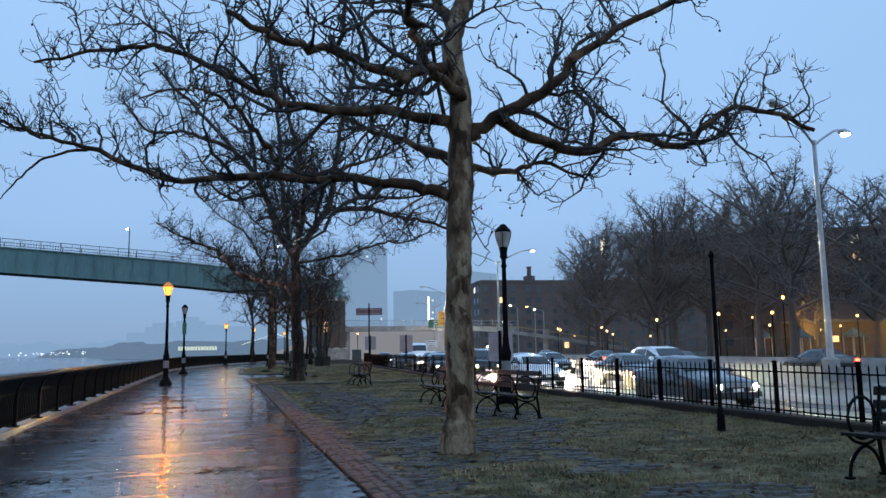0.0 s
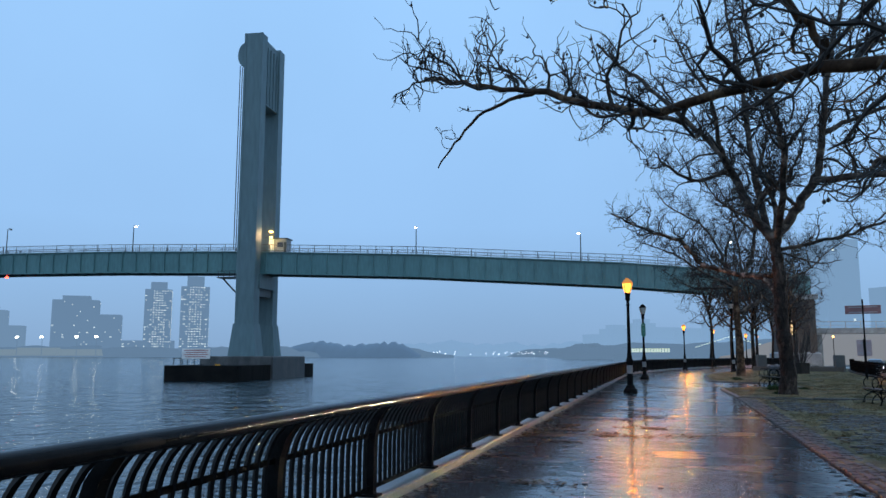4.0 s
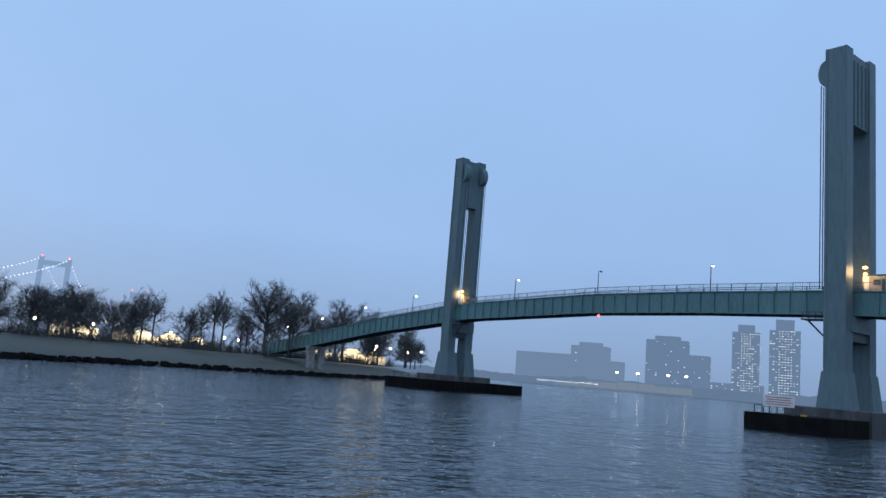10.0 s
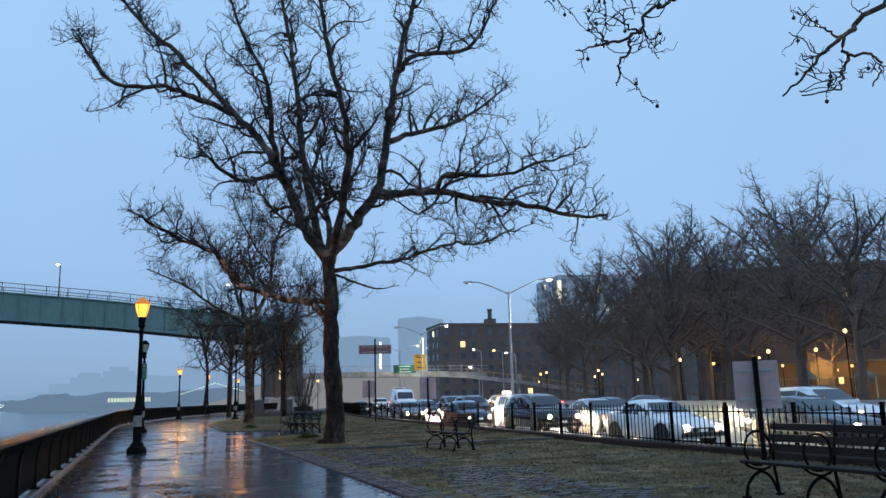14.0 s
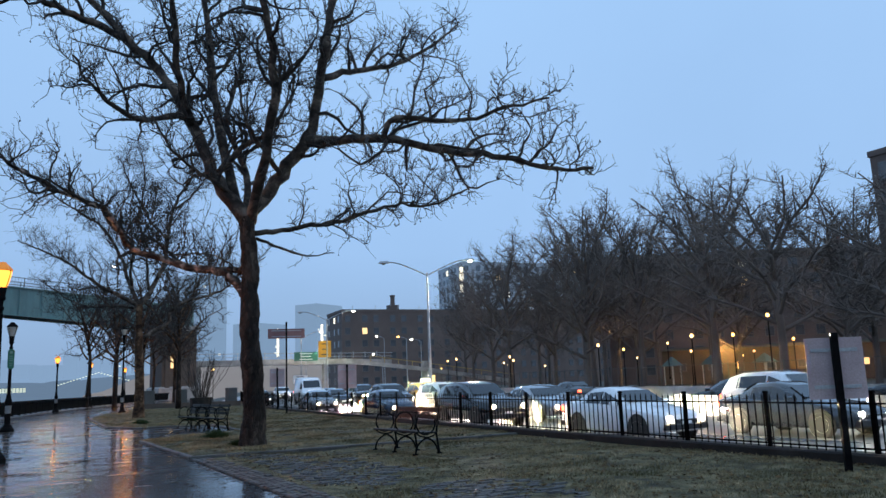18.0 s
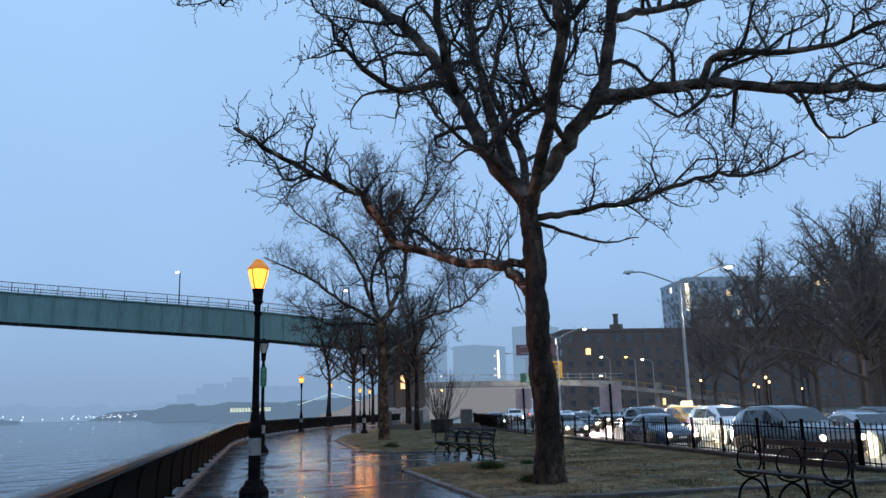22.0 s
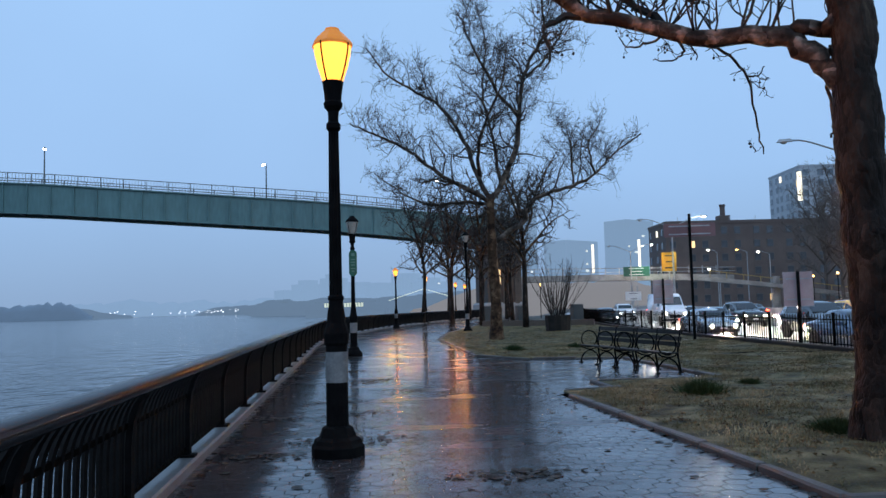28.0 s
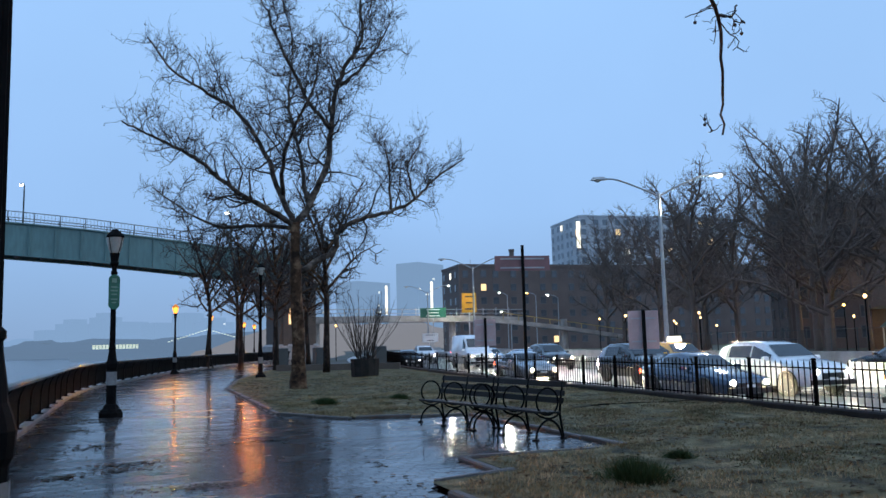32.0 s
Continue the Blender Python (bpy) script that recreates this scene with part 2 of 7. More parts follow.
    if bump:
        bp = n.new("ShaderNodeBump")
        bp.inputs["Strength"].default_value, bp.inputs["Distance"].default_value = bump, depth
        l.new(n2.outputs["Fac"], bp.inputs["Height"])
        last = bp
        for src, s_, d_ in ((ve.outputs["Distance"] if flake else None, 1.0, depth * 1.5), (swell, 1.0, 0.0)):
            if not src:
                continue
            nx = n.new("ShaderNodeBump")
            if src is swell:
                sw = n.new("ShaderNodeTexNoise")
                sw.inputs["Scale"].default_value, sw.inputs["Detail"].default_value = swell[0], 3
                l.new(mp.outputs[0], sw.inputs["Vector"])
                src, d_ = sw.outputs["Fac"], swell[1]
            nx.inputs["Strength"].default_value, nx.inputs["Distance"].default_value = s_, d_
            l.new(src, nx.inputs["Height"])
            l.new(last.outputs[0], nx.inputs["Normal"])
            last = nx
        l.new(last.outputs[0], b.inputs["Normal"])
        if swell:
            l.new(last.outputs[0], b.inputs["Coat Normal"])
    if emit:
        b.inputs["Emission Color"].default_value = (*emit, 1)
        b.inputs["Emission Strength"].default_value = power
    return m


def glow(name, color, power):
    return mat(name, [color, color], emit=color, power=power, bump=0)


def glass(name, tint=(0.02, 0.025, 0.03), rough=0.03):
    return mat(name, [tint, tuple(c * 1.6 for c in tint)], (rough, rough * 2.5), spec=0.8, bump=0, scale=0.6)


M_PAVER = mat("wet_asphalt_block", [(0.015, 0.015, 0.018), (0.026, 0.026, 0.029), (0.042, 0.040, 0.042)], (0.32, 0.15), scale=0.9, fine=60, bump=0.3, depth=0.0006, spec=0.12, island=0.05, coat=0.44, swell=(1.7, 0.0135), stretch=(0.5, 1, 1), world=True)
M_JOINT = mat("wet_joint_sand", [(0.022, 0.022, 0.023), (0.036, 0.034, 0.033)], (0.15, 0.4), scale=5, bump=0.4)
M_ROAD = mat("wet_road", [(0.14, 0.138, 0.132), (0.22, 0.215, 0.205)], (0.22, 0.40), scale=0.25, fine=25, bump=0.5, depth=0.004, spec=0.7, stretch=(1, 0.25, 1))
M_KERB = mat("granite_kerb", [(0.022, 0.020, 0.018), (0.065, 0.060, 0.054)], (0.4, 0.65), scale=3, fine=90, bump=0.5, rand=0.2)
M_SETT = mat("granite_sett", [(0.030, 0.029, 0.029), (0.080, 0.077, 0.075)], (0.45, 0.65), spec=0.14, scale=4, fine=70, bump=0.6, rand=0.25, island=0.3, depth=0.006)
M_SOIL = mat("winter_turf", [(0.030, 0.027, 0.014), (0.115, 0.098, 0.052), (0.24, 0.20, 0.12)], (0.6, 0.9), scale=2.6, fine=34, bump=1.0, depth=0.05, sharp=(0.32, 0.70), spec=0.1)
M_GRASS = mat("grass_blade", [(0.072, 0.068, 0.032), (0.195, 0.155, 0.084), (0.33, 0.262, 0.155)], (0.5, 0.8), scale=0.7, fine=9, bump=0, island=0.35, spec=0.12)
M_TUFT = mat("dark_green_grass", [(0.018, 0.034, 0.012), (0.04, 0.062, 0.022)], (0.6, 0.8), scale=3, bump=0, island=0.3, spec=0.12)
M_EARTH = mat("far_ground", [(0.03, 0.03, 0.022), (0.06, 0.055, 0.035)], (0.6, 0.9), scale=0.05, fine=1.5, bump=0.4, depth=0.05)
M_LAWN = mat("island_lawn", [(0.055, 0.058, 0.044), (0.098, 0.094, 0.070)], (0.6, 0.9), scale=0.06, fine=1.2, bump=0.3, depth=0.05)
M_CONC = mat("wet_concrete", [(0.20, 0.19, 0.18), (0.34, 0.33, 0.31)], (0.35, 0.65), scale=0.8, fine=18, bump=0.4)
M_COPING = mat("wet_coping", [(0.08, 0.08, 0.08), (0.15, 0.15, 0.148)], (0.3, 0.6), scale=1.2, fine=22, bump=0.4)
M_DARKKERB = mat("dark_wet_stone", [(0.012, 0.011, 0.010), (0.03, 0.027, 0.024)], (0.5, 0.8), scale=2, fine=30, bump=0.5, spec=0.15)
M_WALL = mat("seawall_stone", [(0.07, 0.066, 0.062), (0.14, 0.13, 0.12)], (0.4, 0.7), scale=0.7, fine=8, bump=0.6)
M_IRON = mat("black_painted_iron", [(0.004, 0.004, 0.0045), (0.009, 0.009, 0.009)], (0.5, 0.7), scale=6, fine=70, bump=0.25, depth=0.002, spec=0.02)
M_FENCE = mat("black_fence_iron", [(0.0015, 0.0014, 0.0014), (0.004, 0.0036, 0.0034)], (0.55, 0.75), scale=6, fine=70, bump=0.2, depth=0.002, spec=0.01)
M_RAIL = mat("wet_black_rail", [(0.004, 0.004, 0.004), (0.009, 0.008, 0.008)], (0.13, 0.20), scale=4, fine=60, bump=0.05, depth=0.002, spec=0.06)
M_BAR = mat("wet_black_bar", [(0.004, 0.004, 0.0045), (0.009, 0.009, 0.009)], (0.28, 0.42), scale=6, fine=70, bump=0.2, depth=0.002, spec=0.09)
M_BAND = mat("grey_reflective_band", [(0.12, 0.115, 0.115), (0.20, 0.195, 0.19)], (0.3, 0.5), scale=6, bump=0.1)
M_WOOD = mat("wet_dark_plank", [(0.005, 0.0045, 0.004), (0.014, 0.012, 0.010)], (0.35, 0.6), spec=0.15, scale=3, fine=40, bump=0.4, stretch=(1, 0.12, 1), rand=0.3)
M_BARKDARK = mat("dark_wet_bark", [(0.007, 0.0052, 0.0043), (0.024, 0.0175, 0.014), (0.085, 0.062, 0.047)], (0.5, 0.8), scale=2.6, fine=30, bump=1.0, depth=0.02, stretch=(1, 1, 0.42), sharp=(0.36, 0.70), flake=13.0, spec=0.10)
M_BARK = mat("plane_tree_bark", [(0.034, 0.018, 0.009), (0.115, 0.073, 0.043), (0.25, 0.19, 0.125)], (0.5, 0.8), scale=4.2, fine=34, bump=1.0, depth=0.010, stretch=(1, 1, 0.5), sharp=(0.38, 0.60), flake=8.0, spec=0.15)
M_LIMB = mat("limb_bark", [(0.020, 0.0155, 0.0125), (0.075, 0.058, 0.046), (0.22, 0.175, 0.14)], (0.55, 0.8), scale=2.6, fine=26, bump=0.8, depth=0.010, sharp=(0.38, 0.72), flake=7.0, spec=0.12)
M_LIMBWARM = mat("warm_limb_bark", [(0.018, 0.010, 0.006), (0.065, 0.037, 0.021), (0.18, 0.115, 0.07)], (0.55, 0.8), scale=2.6, fine=26, bump=0.8, depth=0.008, sharp=(0.36, 0.70), flake=7.0, spec=0.1)
M_PALELIMB = mat("pale_peeled_limb", [(0.020, 0.014, 0.011), (0.090, 0.066, 0.052), (0.34, 0.255, 0.21)], (0.55, 0.8), scale=3.6, fine=26, bump=1.0, depth=0.014, sharp=(0.42, 0.62), flake=6.0, spec=0.15)
M_TWIG = mat("twig_bark", [(0.012, 0.009, 0.007), (0.030, 0.022, 0.017)], (0.6, 0.85), scale=1.5, bump=0)
# haze before the distant trees is put into these two paler twig colours
M_PARKTWIG = mat("hazed_park_twig", [(0.074, 0.060, 0.052), (0.128, 0.104, 0.090)], (0.7, 0.9), scale=0.3, bump=0)
M_ISLETWIG = mat("hazed_island_twig", [(0.055, 0.053, 0.052), (0.088, 0.082, 0.077)], (0.7, 0.9), scale=0.3, bump=0)
M_GREEN = mat("green_bridge_steel", [(0.078, 0.168, 0.170), (0.104, 0.206, 0.205)], (0.4, 0.6), scale=0.12, fine=2.5, bump=0.15, stretch=(1, 1, 0.25))
M_GREEND = mat("bridge_tower_steel", [(0.088, 0.140, 0.152), (0.114, 0.172, 0.182)], (0.45, 0.65), scale=0.08, fine=1.5, bump=0.15, stretch=(1, 1, 0.2))
M_STEELDK = mat("dark_steel", [(0.03, 0.04, 0.042), (0.06, 0.07, 0.07)], (0.4, 0.6), scale=0.5, bump=0.1)
M_GALV = mat("galvanised_steel", [(0.30, 0.31, 0.32), (0.42, 0.43, 0.44)], (0.35, 0.55), metal=0.6, scale=2, bump=0.1)
M_PIER = mat("stained_pier_concrete", [(0.030, 0.031, 0.031), (0.095, 0.092, 0.087)], (0.45, 0.75), scale=0.5, fine=5, bump=0.5, depth=0.03, stretch=(1, 1, 0.35), sharp=(0.38, 0.62))
M_TIMBER = mat("tarred_timber", [(0.004, 0.004, 0.004), (0.012, 0.011, 0.010)], (0.7, 0.9), scale=0.5, fine=6, bump=0.5, rand=0.3, spec=0.1)
M_BRICK = mat("dark_brick", [(0.092, 0.066, 0.058), (0.138, 0.102, 0.088)], (0.6, 0.85), scale=0.25, fine=6, bump=0.5, depth=0.02)
M_BRICK2 = mat("brown_masonry", [(0.055, 0.042, 0.033), (0.095, 0.074, 0.058)], (0.6, 0.85), scale=0.4, fine=5, bump=0.5, depth=0.02)
M_PANELW = mat("pale_cladding", [(0.32, 0.36, 0.40), (0.43, 0.47, 0.51)], (0.3, 0.5), scale=0.1, bump=0.1)
# haze before the far tower is put into its pane colour
M_WINHAZE = glass("hazed_tower_window", (0.10, 0.125, 0.15), 0.12)
M_WIN = glass("window_dark", (0.055, 0.058, 0.064), 0.10)
M_WINLIT = glow("window_lit", (1.0, 0.64, 0.28), 1.3)
M_WINCOOL = glow("window_lit_cool", (1.0, 0.88, 0.66), 1.5)
M_CARGLASS = glass("car_glass", (0.012, 0.014, 0.017), 0.02)
M_TYRE = mat("wet_tyre", [(0.012, 0.012, 0.012), (0.022, 0.022, 0.022)], (0.4, 0.6), bump=0.2)
M_RIM = mat("alloy_rim", [(0.35, 0.35, 0.36), (0.5, 0.5, 0.5)], (0.25, 0.4), metal=0.8, bump=0)
M_TRIM = mat("black_car_trim", [(0.012, 0.012, 0.012), (0.02, 0.02, 0.02)], (0.3, 0.5), bump=0)
PAINTS = {k: mat("car_paint_" + k, [c, tuple(x * 1.15 for x in c)], (0.12, 0.25), metal=mt, scale=0.8, fine=20, bump=0.03, coat=0.8)
          for k, c, mt in (("black", (0.012, 0.013, 0.016), 0.1), ("grey", (0.06, 0.065, 0.07), 0.4), ("silver", (0.32, 0.33, 0.35), 0.5),
                           ("white", (0.72, 0.73, 0.74), 0.0), ("yellow", (0.62, 0.30, 0.02), 0.0), ("blue", (0.03, 0.05, 0.09), 0.3))}
M_HEAD = glow("headlamp_on", (1.0, 0.80, 0.50), 30.0)
M_HEADC = glow("headlamp_led", (0.98, 0.95, 0.86), 28.0)
M_TAIL = glow("tail_lamp", (1.0, 0.05, 0.02), 14.0)
M_SODIUM = glow("sodium_globe", (1.0, 0.36, 0.045), 2.8)
M_CAPBLOOM = glow("lantern_cap_bloom", (1.0, 0.30, 0.03), 0.25)
M_SODIUMCORE = glow("sodium_bulb", (1.0, 0.62, 0.22), 9.0)
M_LED = glow("white_street_lamp", (1.0, 0.88, 0.66), 22.0)
M_PARKLAMP = glow("park_lamp_globe", (1.0, 0.60, 0.25), 5.0)
M_STADIUM = glow("sports_floodlight", (1.0, 0.95, 0.78), 6.0)
M_WARM = glow("warm_flood_lamp", (1.0, 0.50, 0.13), 8.0)
M_RED = glow("red_marker_lamp", (1.0, 0.06, 0.03), 9.0)
M_OPAL = mat("unlit_globe", [(0.30, 0.28, 0.24), (0.42, 0.40, 0.35)], (0.12, 0.25), bump=0, spec=0.6)
M_YELLOW = mat("yellow_road_sign", [(0.48, 0.22, 0.008), (0.55, 0.26, 0.012)], (0.4, 0.5), scale=2, bump=0.05)
M_SIGNGREEN = mat("green_sign", [(0.01, 0.10, 0.06), (0.015, 0.13, 0.08)], (0.35, 0.5), scale=4, bump=0.05)
M_SIGNTEXT = mat("faded_green_sign_text", [(0.10, 0.22, 0.17), (0.14, 0.27, 0.21)], (0.4, 0.6), bump=0)
M_SIGNBACK = mat("unpainted_sign_back", [(0.34, 0.25, 0.25), (0.42, 0.32, 0.32)], (0.4, 0.6), scale=2, bump=0.1)
M_SIGNRED = mat("maroon_sign_back", [(0.17, 0.085, 0.085), (0.22, 0.11, 0.11)], (0.5, 0.6), scale=2, bump=0.1)
M_WHITE = mat("white_board", [(0.62, 0.60, 0.58), (0.74, 0.72, 0.70)], (0.4, 0.6), scale=1, bump=0.05)
M_MARK = mat("sign_lettering", [(0.30, 0.05, 0.04), (0.36, 0.07, 0.05)], (0.5, 0.6), bump=0)
M_BLACKMARK = mat("black_lettering", [(0.02, 0.02, 0.02), (0.03, 0.03, 0.03)], (0.5, 0.6), bump=0)
M_WHITEMARK = mat("white_lettering", [(0.7, 0.72, 0.7), (0.8, 0.8, 0.8)], (0.4, 0.6), bump=0)
M_WETLITTER = mat("sodden_leaf", [(0.009, 0.007, 0.005), (0.034, 0.023, 0.013)], (0.4, 0.7), bump=0, island=0.4, spec=0.2)
M_LITTER = mat("fallen_leaf", [(0.035, 0.022, 0.012), (0.13, 0.078, 0.032)], (0.7, 0.9), bump=0, island=0.4, spec=0.08)


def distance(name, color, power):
    """Far land and towers as a plain backdrop, beyond the reach of the place's lamps; rain haze is put into their glow.
    """
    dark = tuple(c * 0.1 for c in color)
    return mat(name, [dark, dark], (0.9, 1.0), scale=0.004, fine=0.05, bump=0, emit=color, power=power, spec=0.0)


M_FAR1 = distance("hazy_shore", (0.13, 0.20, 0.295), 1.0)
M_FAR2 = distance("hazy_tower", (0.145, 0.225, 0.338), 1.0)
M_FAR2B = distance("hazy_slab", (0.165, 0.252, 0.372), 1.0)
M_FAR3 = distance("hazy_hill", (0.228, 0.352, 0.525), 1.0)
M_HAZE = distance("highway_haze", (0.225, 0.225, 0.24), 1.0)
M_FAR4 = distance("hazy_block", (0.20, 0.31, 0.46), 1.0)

# river: small wind waves on longer swells
M_WATER = bpy.data.materials.new("river_water")
M_WATER.use_nodes = True
_n, _l = M_WATER.node_tree.nodes, M_WATER.node_tree.links
_b = _n["Principled BSDF"]
_b.inputs["Base Color"].default_value = (0.034, 0.047, 0.054, 1)
_b.inputs["Roughness"].default_value = 0.10
_b.inputs["IOR"].default_value = 1.33
_tc = _n.new("ShaderNodeTexCoord")
_h = None
for _s, _st, _d, _dist in ((0.30, (1.0, 0.7, 1), 1, 0.85), (0.85, (1.0, 0.75, 1), 1, 0.46), (2.1, (1.0, 0.8, 1), 1.5, 0.17), (4.6, (1.0, 0.9, 1), 1, 0.04)):
    _mp = _n.new("ShaderNodeMapping")
    _mp.inputs["Scale"].default_value, _mp.inputs["Rotation"].default_value = _st, (0, 0, 0.5)
    _l.new(_tc.outputs["Object"], _mp.inputs["Vector"])
    _t = _n.new("ShaderNodeTexNoise")
    _t.inputs["Scale"].default_value, _t.inputs["Detail"].default_value = _s, _d
    _l.new(_mp.outputs[0], _t.inputs["Vector"])
    _bp = _n.new("ShaderNodeBump")
    _bp.inputs["Strength"].default_value, _bp.inputs["Distance"].default_value = 0.9, _dist
    _l.new(_t.outputs["Fac"], _bp.inputs["Height"])
    if _h:
        _l.new(_h.outputs[0], _bp.inputs["Normal"])
    _h = _bp
_l.new(_h.outputs[0], _b.inputs["Normal"])

# ---- the lie of the land ----
# the water's edge (foot of the railing), the right edge of the promenade, the fence along the highway
EDGE = smooth_line([(-0.1, -22), (-0.62, 0), (-1.11, 20), (-1.6, 40), (-2.05, 58), (-2.2, 67), (-1.7, 75), (-0.5, 82), (1.0, 90.5), (3.4, 100), (7, 112), (11.5, 124), (17, 138)], 6)
PATHR = smooth_line([(4.9, -22), (4.4, 0), (4.05, 15), (3.75, 36.3), (3.45, 44)], 6)
FENCE = smooth_line([(12.6, -22), (12.4, 14), (12.1, 28), (12.4, 40), (13.1, 50), (13.6, 60), (14.8, 75), (16.9, 90), (20, 105)], 6)
LAND, ROADZ, WATERZ = -0.02, -0.36, -3.0


def bend(y):
    """How far the highway has swung to the right at y."""
    return 0.0011 * max(0.0, y - 35) ** 2


def strip(left, right, z0, z1):
    g = Geo()
    n = len(left)
    for a, b in zip(left, right):
        g.v += [(a[0], a[1], z0), (b[0], b[1], z1)]
    g.f += [(2 * i, 2 * i + 1, 2 * i + 3, 2 * i + 2) for i in range(n - 1)]
    return g


def ysample(line, ys):
    xs, yy = [p[0] for p in line], [p[1] for p in line]
    return [(float(np.interp(y, yy, xs)), y) for y in ys]


YS = [-22 + 2.0 * i for i in range(81)]
edge = ysample(EDGE, YS)

# one sheet of land from the seawall to the horizon, sunk a little under everything laid on it
g = Geo()
rows = [-400, -120, -60] + YS + [170, 220, 300, 420, 600, 1200, 3500]
for y in rows:
    x0 = float(np.interp(y, [p[1] for p in EDGE] + [170, 220, 300, 420, 600, 1200, 3500], [p[0] for p in EDGE] + [30, 44, 62, 85, 120, 260, 900]))
    for k in (0, 6, 16, 40, 110, 400, 3500):
        g.v.append((x0 - 0.4 + k, y, LAND - 0.42))
for i in range(len(rows) - 1):
    for k in range(6):
        a = i * 7 + k
        g.f.append((a, a + 1, a + 8, a + 7))
struct("ground", g, M_EARTH, "flat dark ground reaching to the horizon", "ground")

g = Geo()
g.add([(-4000, -1500, WATERZ), (1500, -1500, WATERZ), (1500, 4500, WATERZ), (-4000, 4500, WATERZ)], [(0, 1, 2, 3)])
struct("water", g, M_WATER, "grey-blue rippled river water under overcast sky", "water")

# seawall and its coping, on which the railing stands
g = Geo()
coping = [(x, y, 0) for x, y, *_ in edge]
g.sweep(coping, [(-0.42, -4.2), (-0.42, -0.16), (-0.1, -0.16), (-0.1, -4.2)])
struct("wall_seawall", g, M_WALL, "stained stone seawall under the railing", "seawall")
g = Geo()
g.sweep(coping, [(-0.46, -0.16), (-0.46, 0.07), (-0.44, 0.09), (0.10, 0.09), (0.12, 0.07), (0.12, -0.16)])
struct("coping", g, M_COPING, "wet dark concrete coping along the water", "coping")

# promenade bed under the paving blocks, and the paved bay with its benches
right = ysample(PATHR + [(3.3, 54.5), (3.25, 67.5), (4.4, 76), (7.2, 88), (10.2, 100), (14, 112), (18, 124), (22, 138)], YS)
g = strip([(x + 0.12, y) for x, y in edge], right, -0.012, -0.012)
pave = struct("promenade", g, M_JOINT, "wet promenade of hexagonal asphalt blocks", "promenade")
BAY = [(3.30, 44.05), (4.5, 44.45), (4.45, 45.75), (7.0, 45.65), (7.0, 51.85), (6.2, 52.0), (4.4, 52.6), (3.25, 54.5)]
g = Geo()
g.prism(BAY, -0.2, -0.014)
struct("paved_bay", g, M_JOINT, "wet paved bay beside the promenade", "paved bay")

# highway
RY = [-30 + 5.0 * i for i in range(60)]
g = strip([(12.95 + bend(y), y) for y in RY], [(38.5 + bend(y), y) for y in RY], ROADZ, ROADZ)
struct("road", g, M_ROAD, "wet multi-lane highway shining with headlights", "road")
g = Geo()
for x, w in ((18.15, 0.12), (21.65, 0.12), (29.6, 0.12), (33.1, 0.12)):
    for y in range(-24, 150, 12):
        g.add([(x + bend(y) - w / 2, y, ROADZ + 0.004), (x + bend(y) + w / 2, y, ROADZ + 0.004), (x + bend(y + 3) + w / 2, y + 3, ROADZ + 0.004), (x + bend(y + 3) - w / 2, y + 3, ROADZ + 0.004)], [(0, 1, 2, 3)])
struct("lane_markings", g, M_WHITEMARK, "worn white dashed lane lines", "road marking")
g = Geo()
g.sweep([(25.6 + bend(y), y, ROADZ) for y in RY], [(-0.3, 0), (-0.3, 0.08), (-0.16, 0.3), (-0.1, 0.82), (0.1, 0.82), (0.16, 0.3), (0.3, 0.08), (0.3, 0)])
struct("median_barrier", g, M_CONC, "grey concrete median barrier of the highway", "barrier")
g = Geo()
g.sweep([(38.8 + bend(y), y, ROADZ) for y in RY], [(-0.3, 0), (-0.2, 0.85), (0.2, 0.85), (0.3, 0)])
struct("far_barrier", g, M_CONC, "low concrete wall on the far side of the highway", "barrier")
# low wall under the iron fence
g = Geo()
g.sweep([(x, y, 0) for x, y, *_ in FENCE], [(-0.16, -0.5), (-0.16, 0.13), (-0.13, 0.16), (0.2, 0.16), (0.23, 0.13), (0.23, -0.5)])
struct("fence_kerb", g, M_DARKKERB, "low dark stone kerb carrying the iron fence", "kerb")


# turf with a gentle swell; between the promenade and the fence
def turf_height(x, y):
    n = noise.noise(Vector((x * 0.55, y * 0.55, 3.1))) * 0.05 + noise.noise(Vector((x * 1.9, y * 1.9, 7.7))) * 0.018
    return n


def bare_setts(x, y):
    """Where the old paving shows through the southern lawn."""
    reach = 8.4 if y < 24 else 7.4 if y < 31 else 6.6
    n = noise.noise(Vector((x * 0.40, y * 0.30, 11.0))) + 0.45 * noise.noise(Vector((x * 1.3, y * 1.1, 4.0)))
    return y < 36.1 and n + 0.10 - 0.35 * max(0.0, x - reach + 1.2) > 0.0


def bed(name, outline, z, label, step=0.35):
    """A patch of turf inside an outline given as rows y: (x0, x1)."""
    gg = Geo()
    cols = max(3, int(max(b - a for _, a, b in outline) / step))
    for y, a, b in outline:
        for k in range(cols + 1):
            x = a + (b - a) * k / cols
            d = min(1.0, 3.0 * min(x - a, b - x) + 0.12)
            gg.v.append((x, y, z + turf_height(x, y) * d))
    for i in range(len(outline) - 1):
        for k in range(cols):
            q = i * (cols + 1) + k
            gg.f.append((q, q + 1, q + cols + 2, q + cols + 1))
    return struct(name, gg, M_SOIL, label, "lawn", smooth=True)


def fx(y):
    return float(np.interp(y, [p[1] for p in FENCE], [p[0] for p in FENCE])) - 0.16


def px_right(y):
    return float(np.interp(y, [p[1] for p in PATHR], [p[0] for p in PATHR]))


rows = [(-22 + 0.4 * i) for i in range(146)]
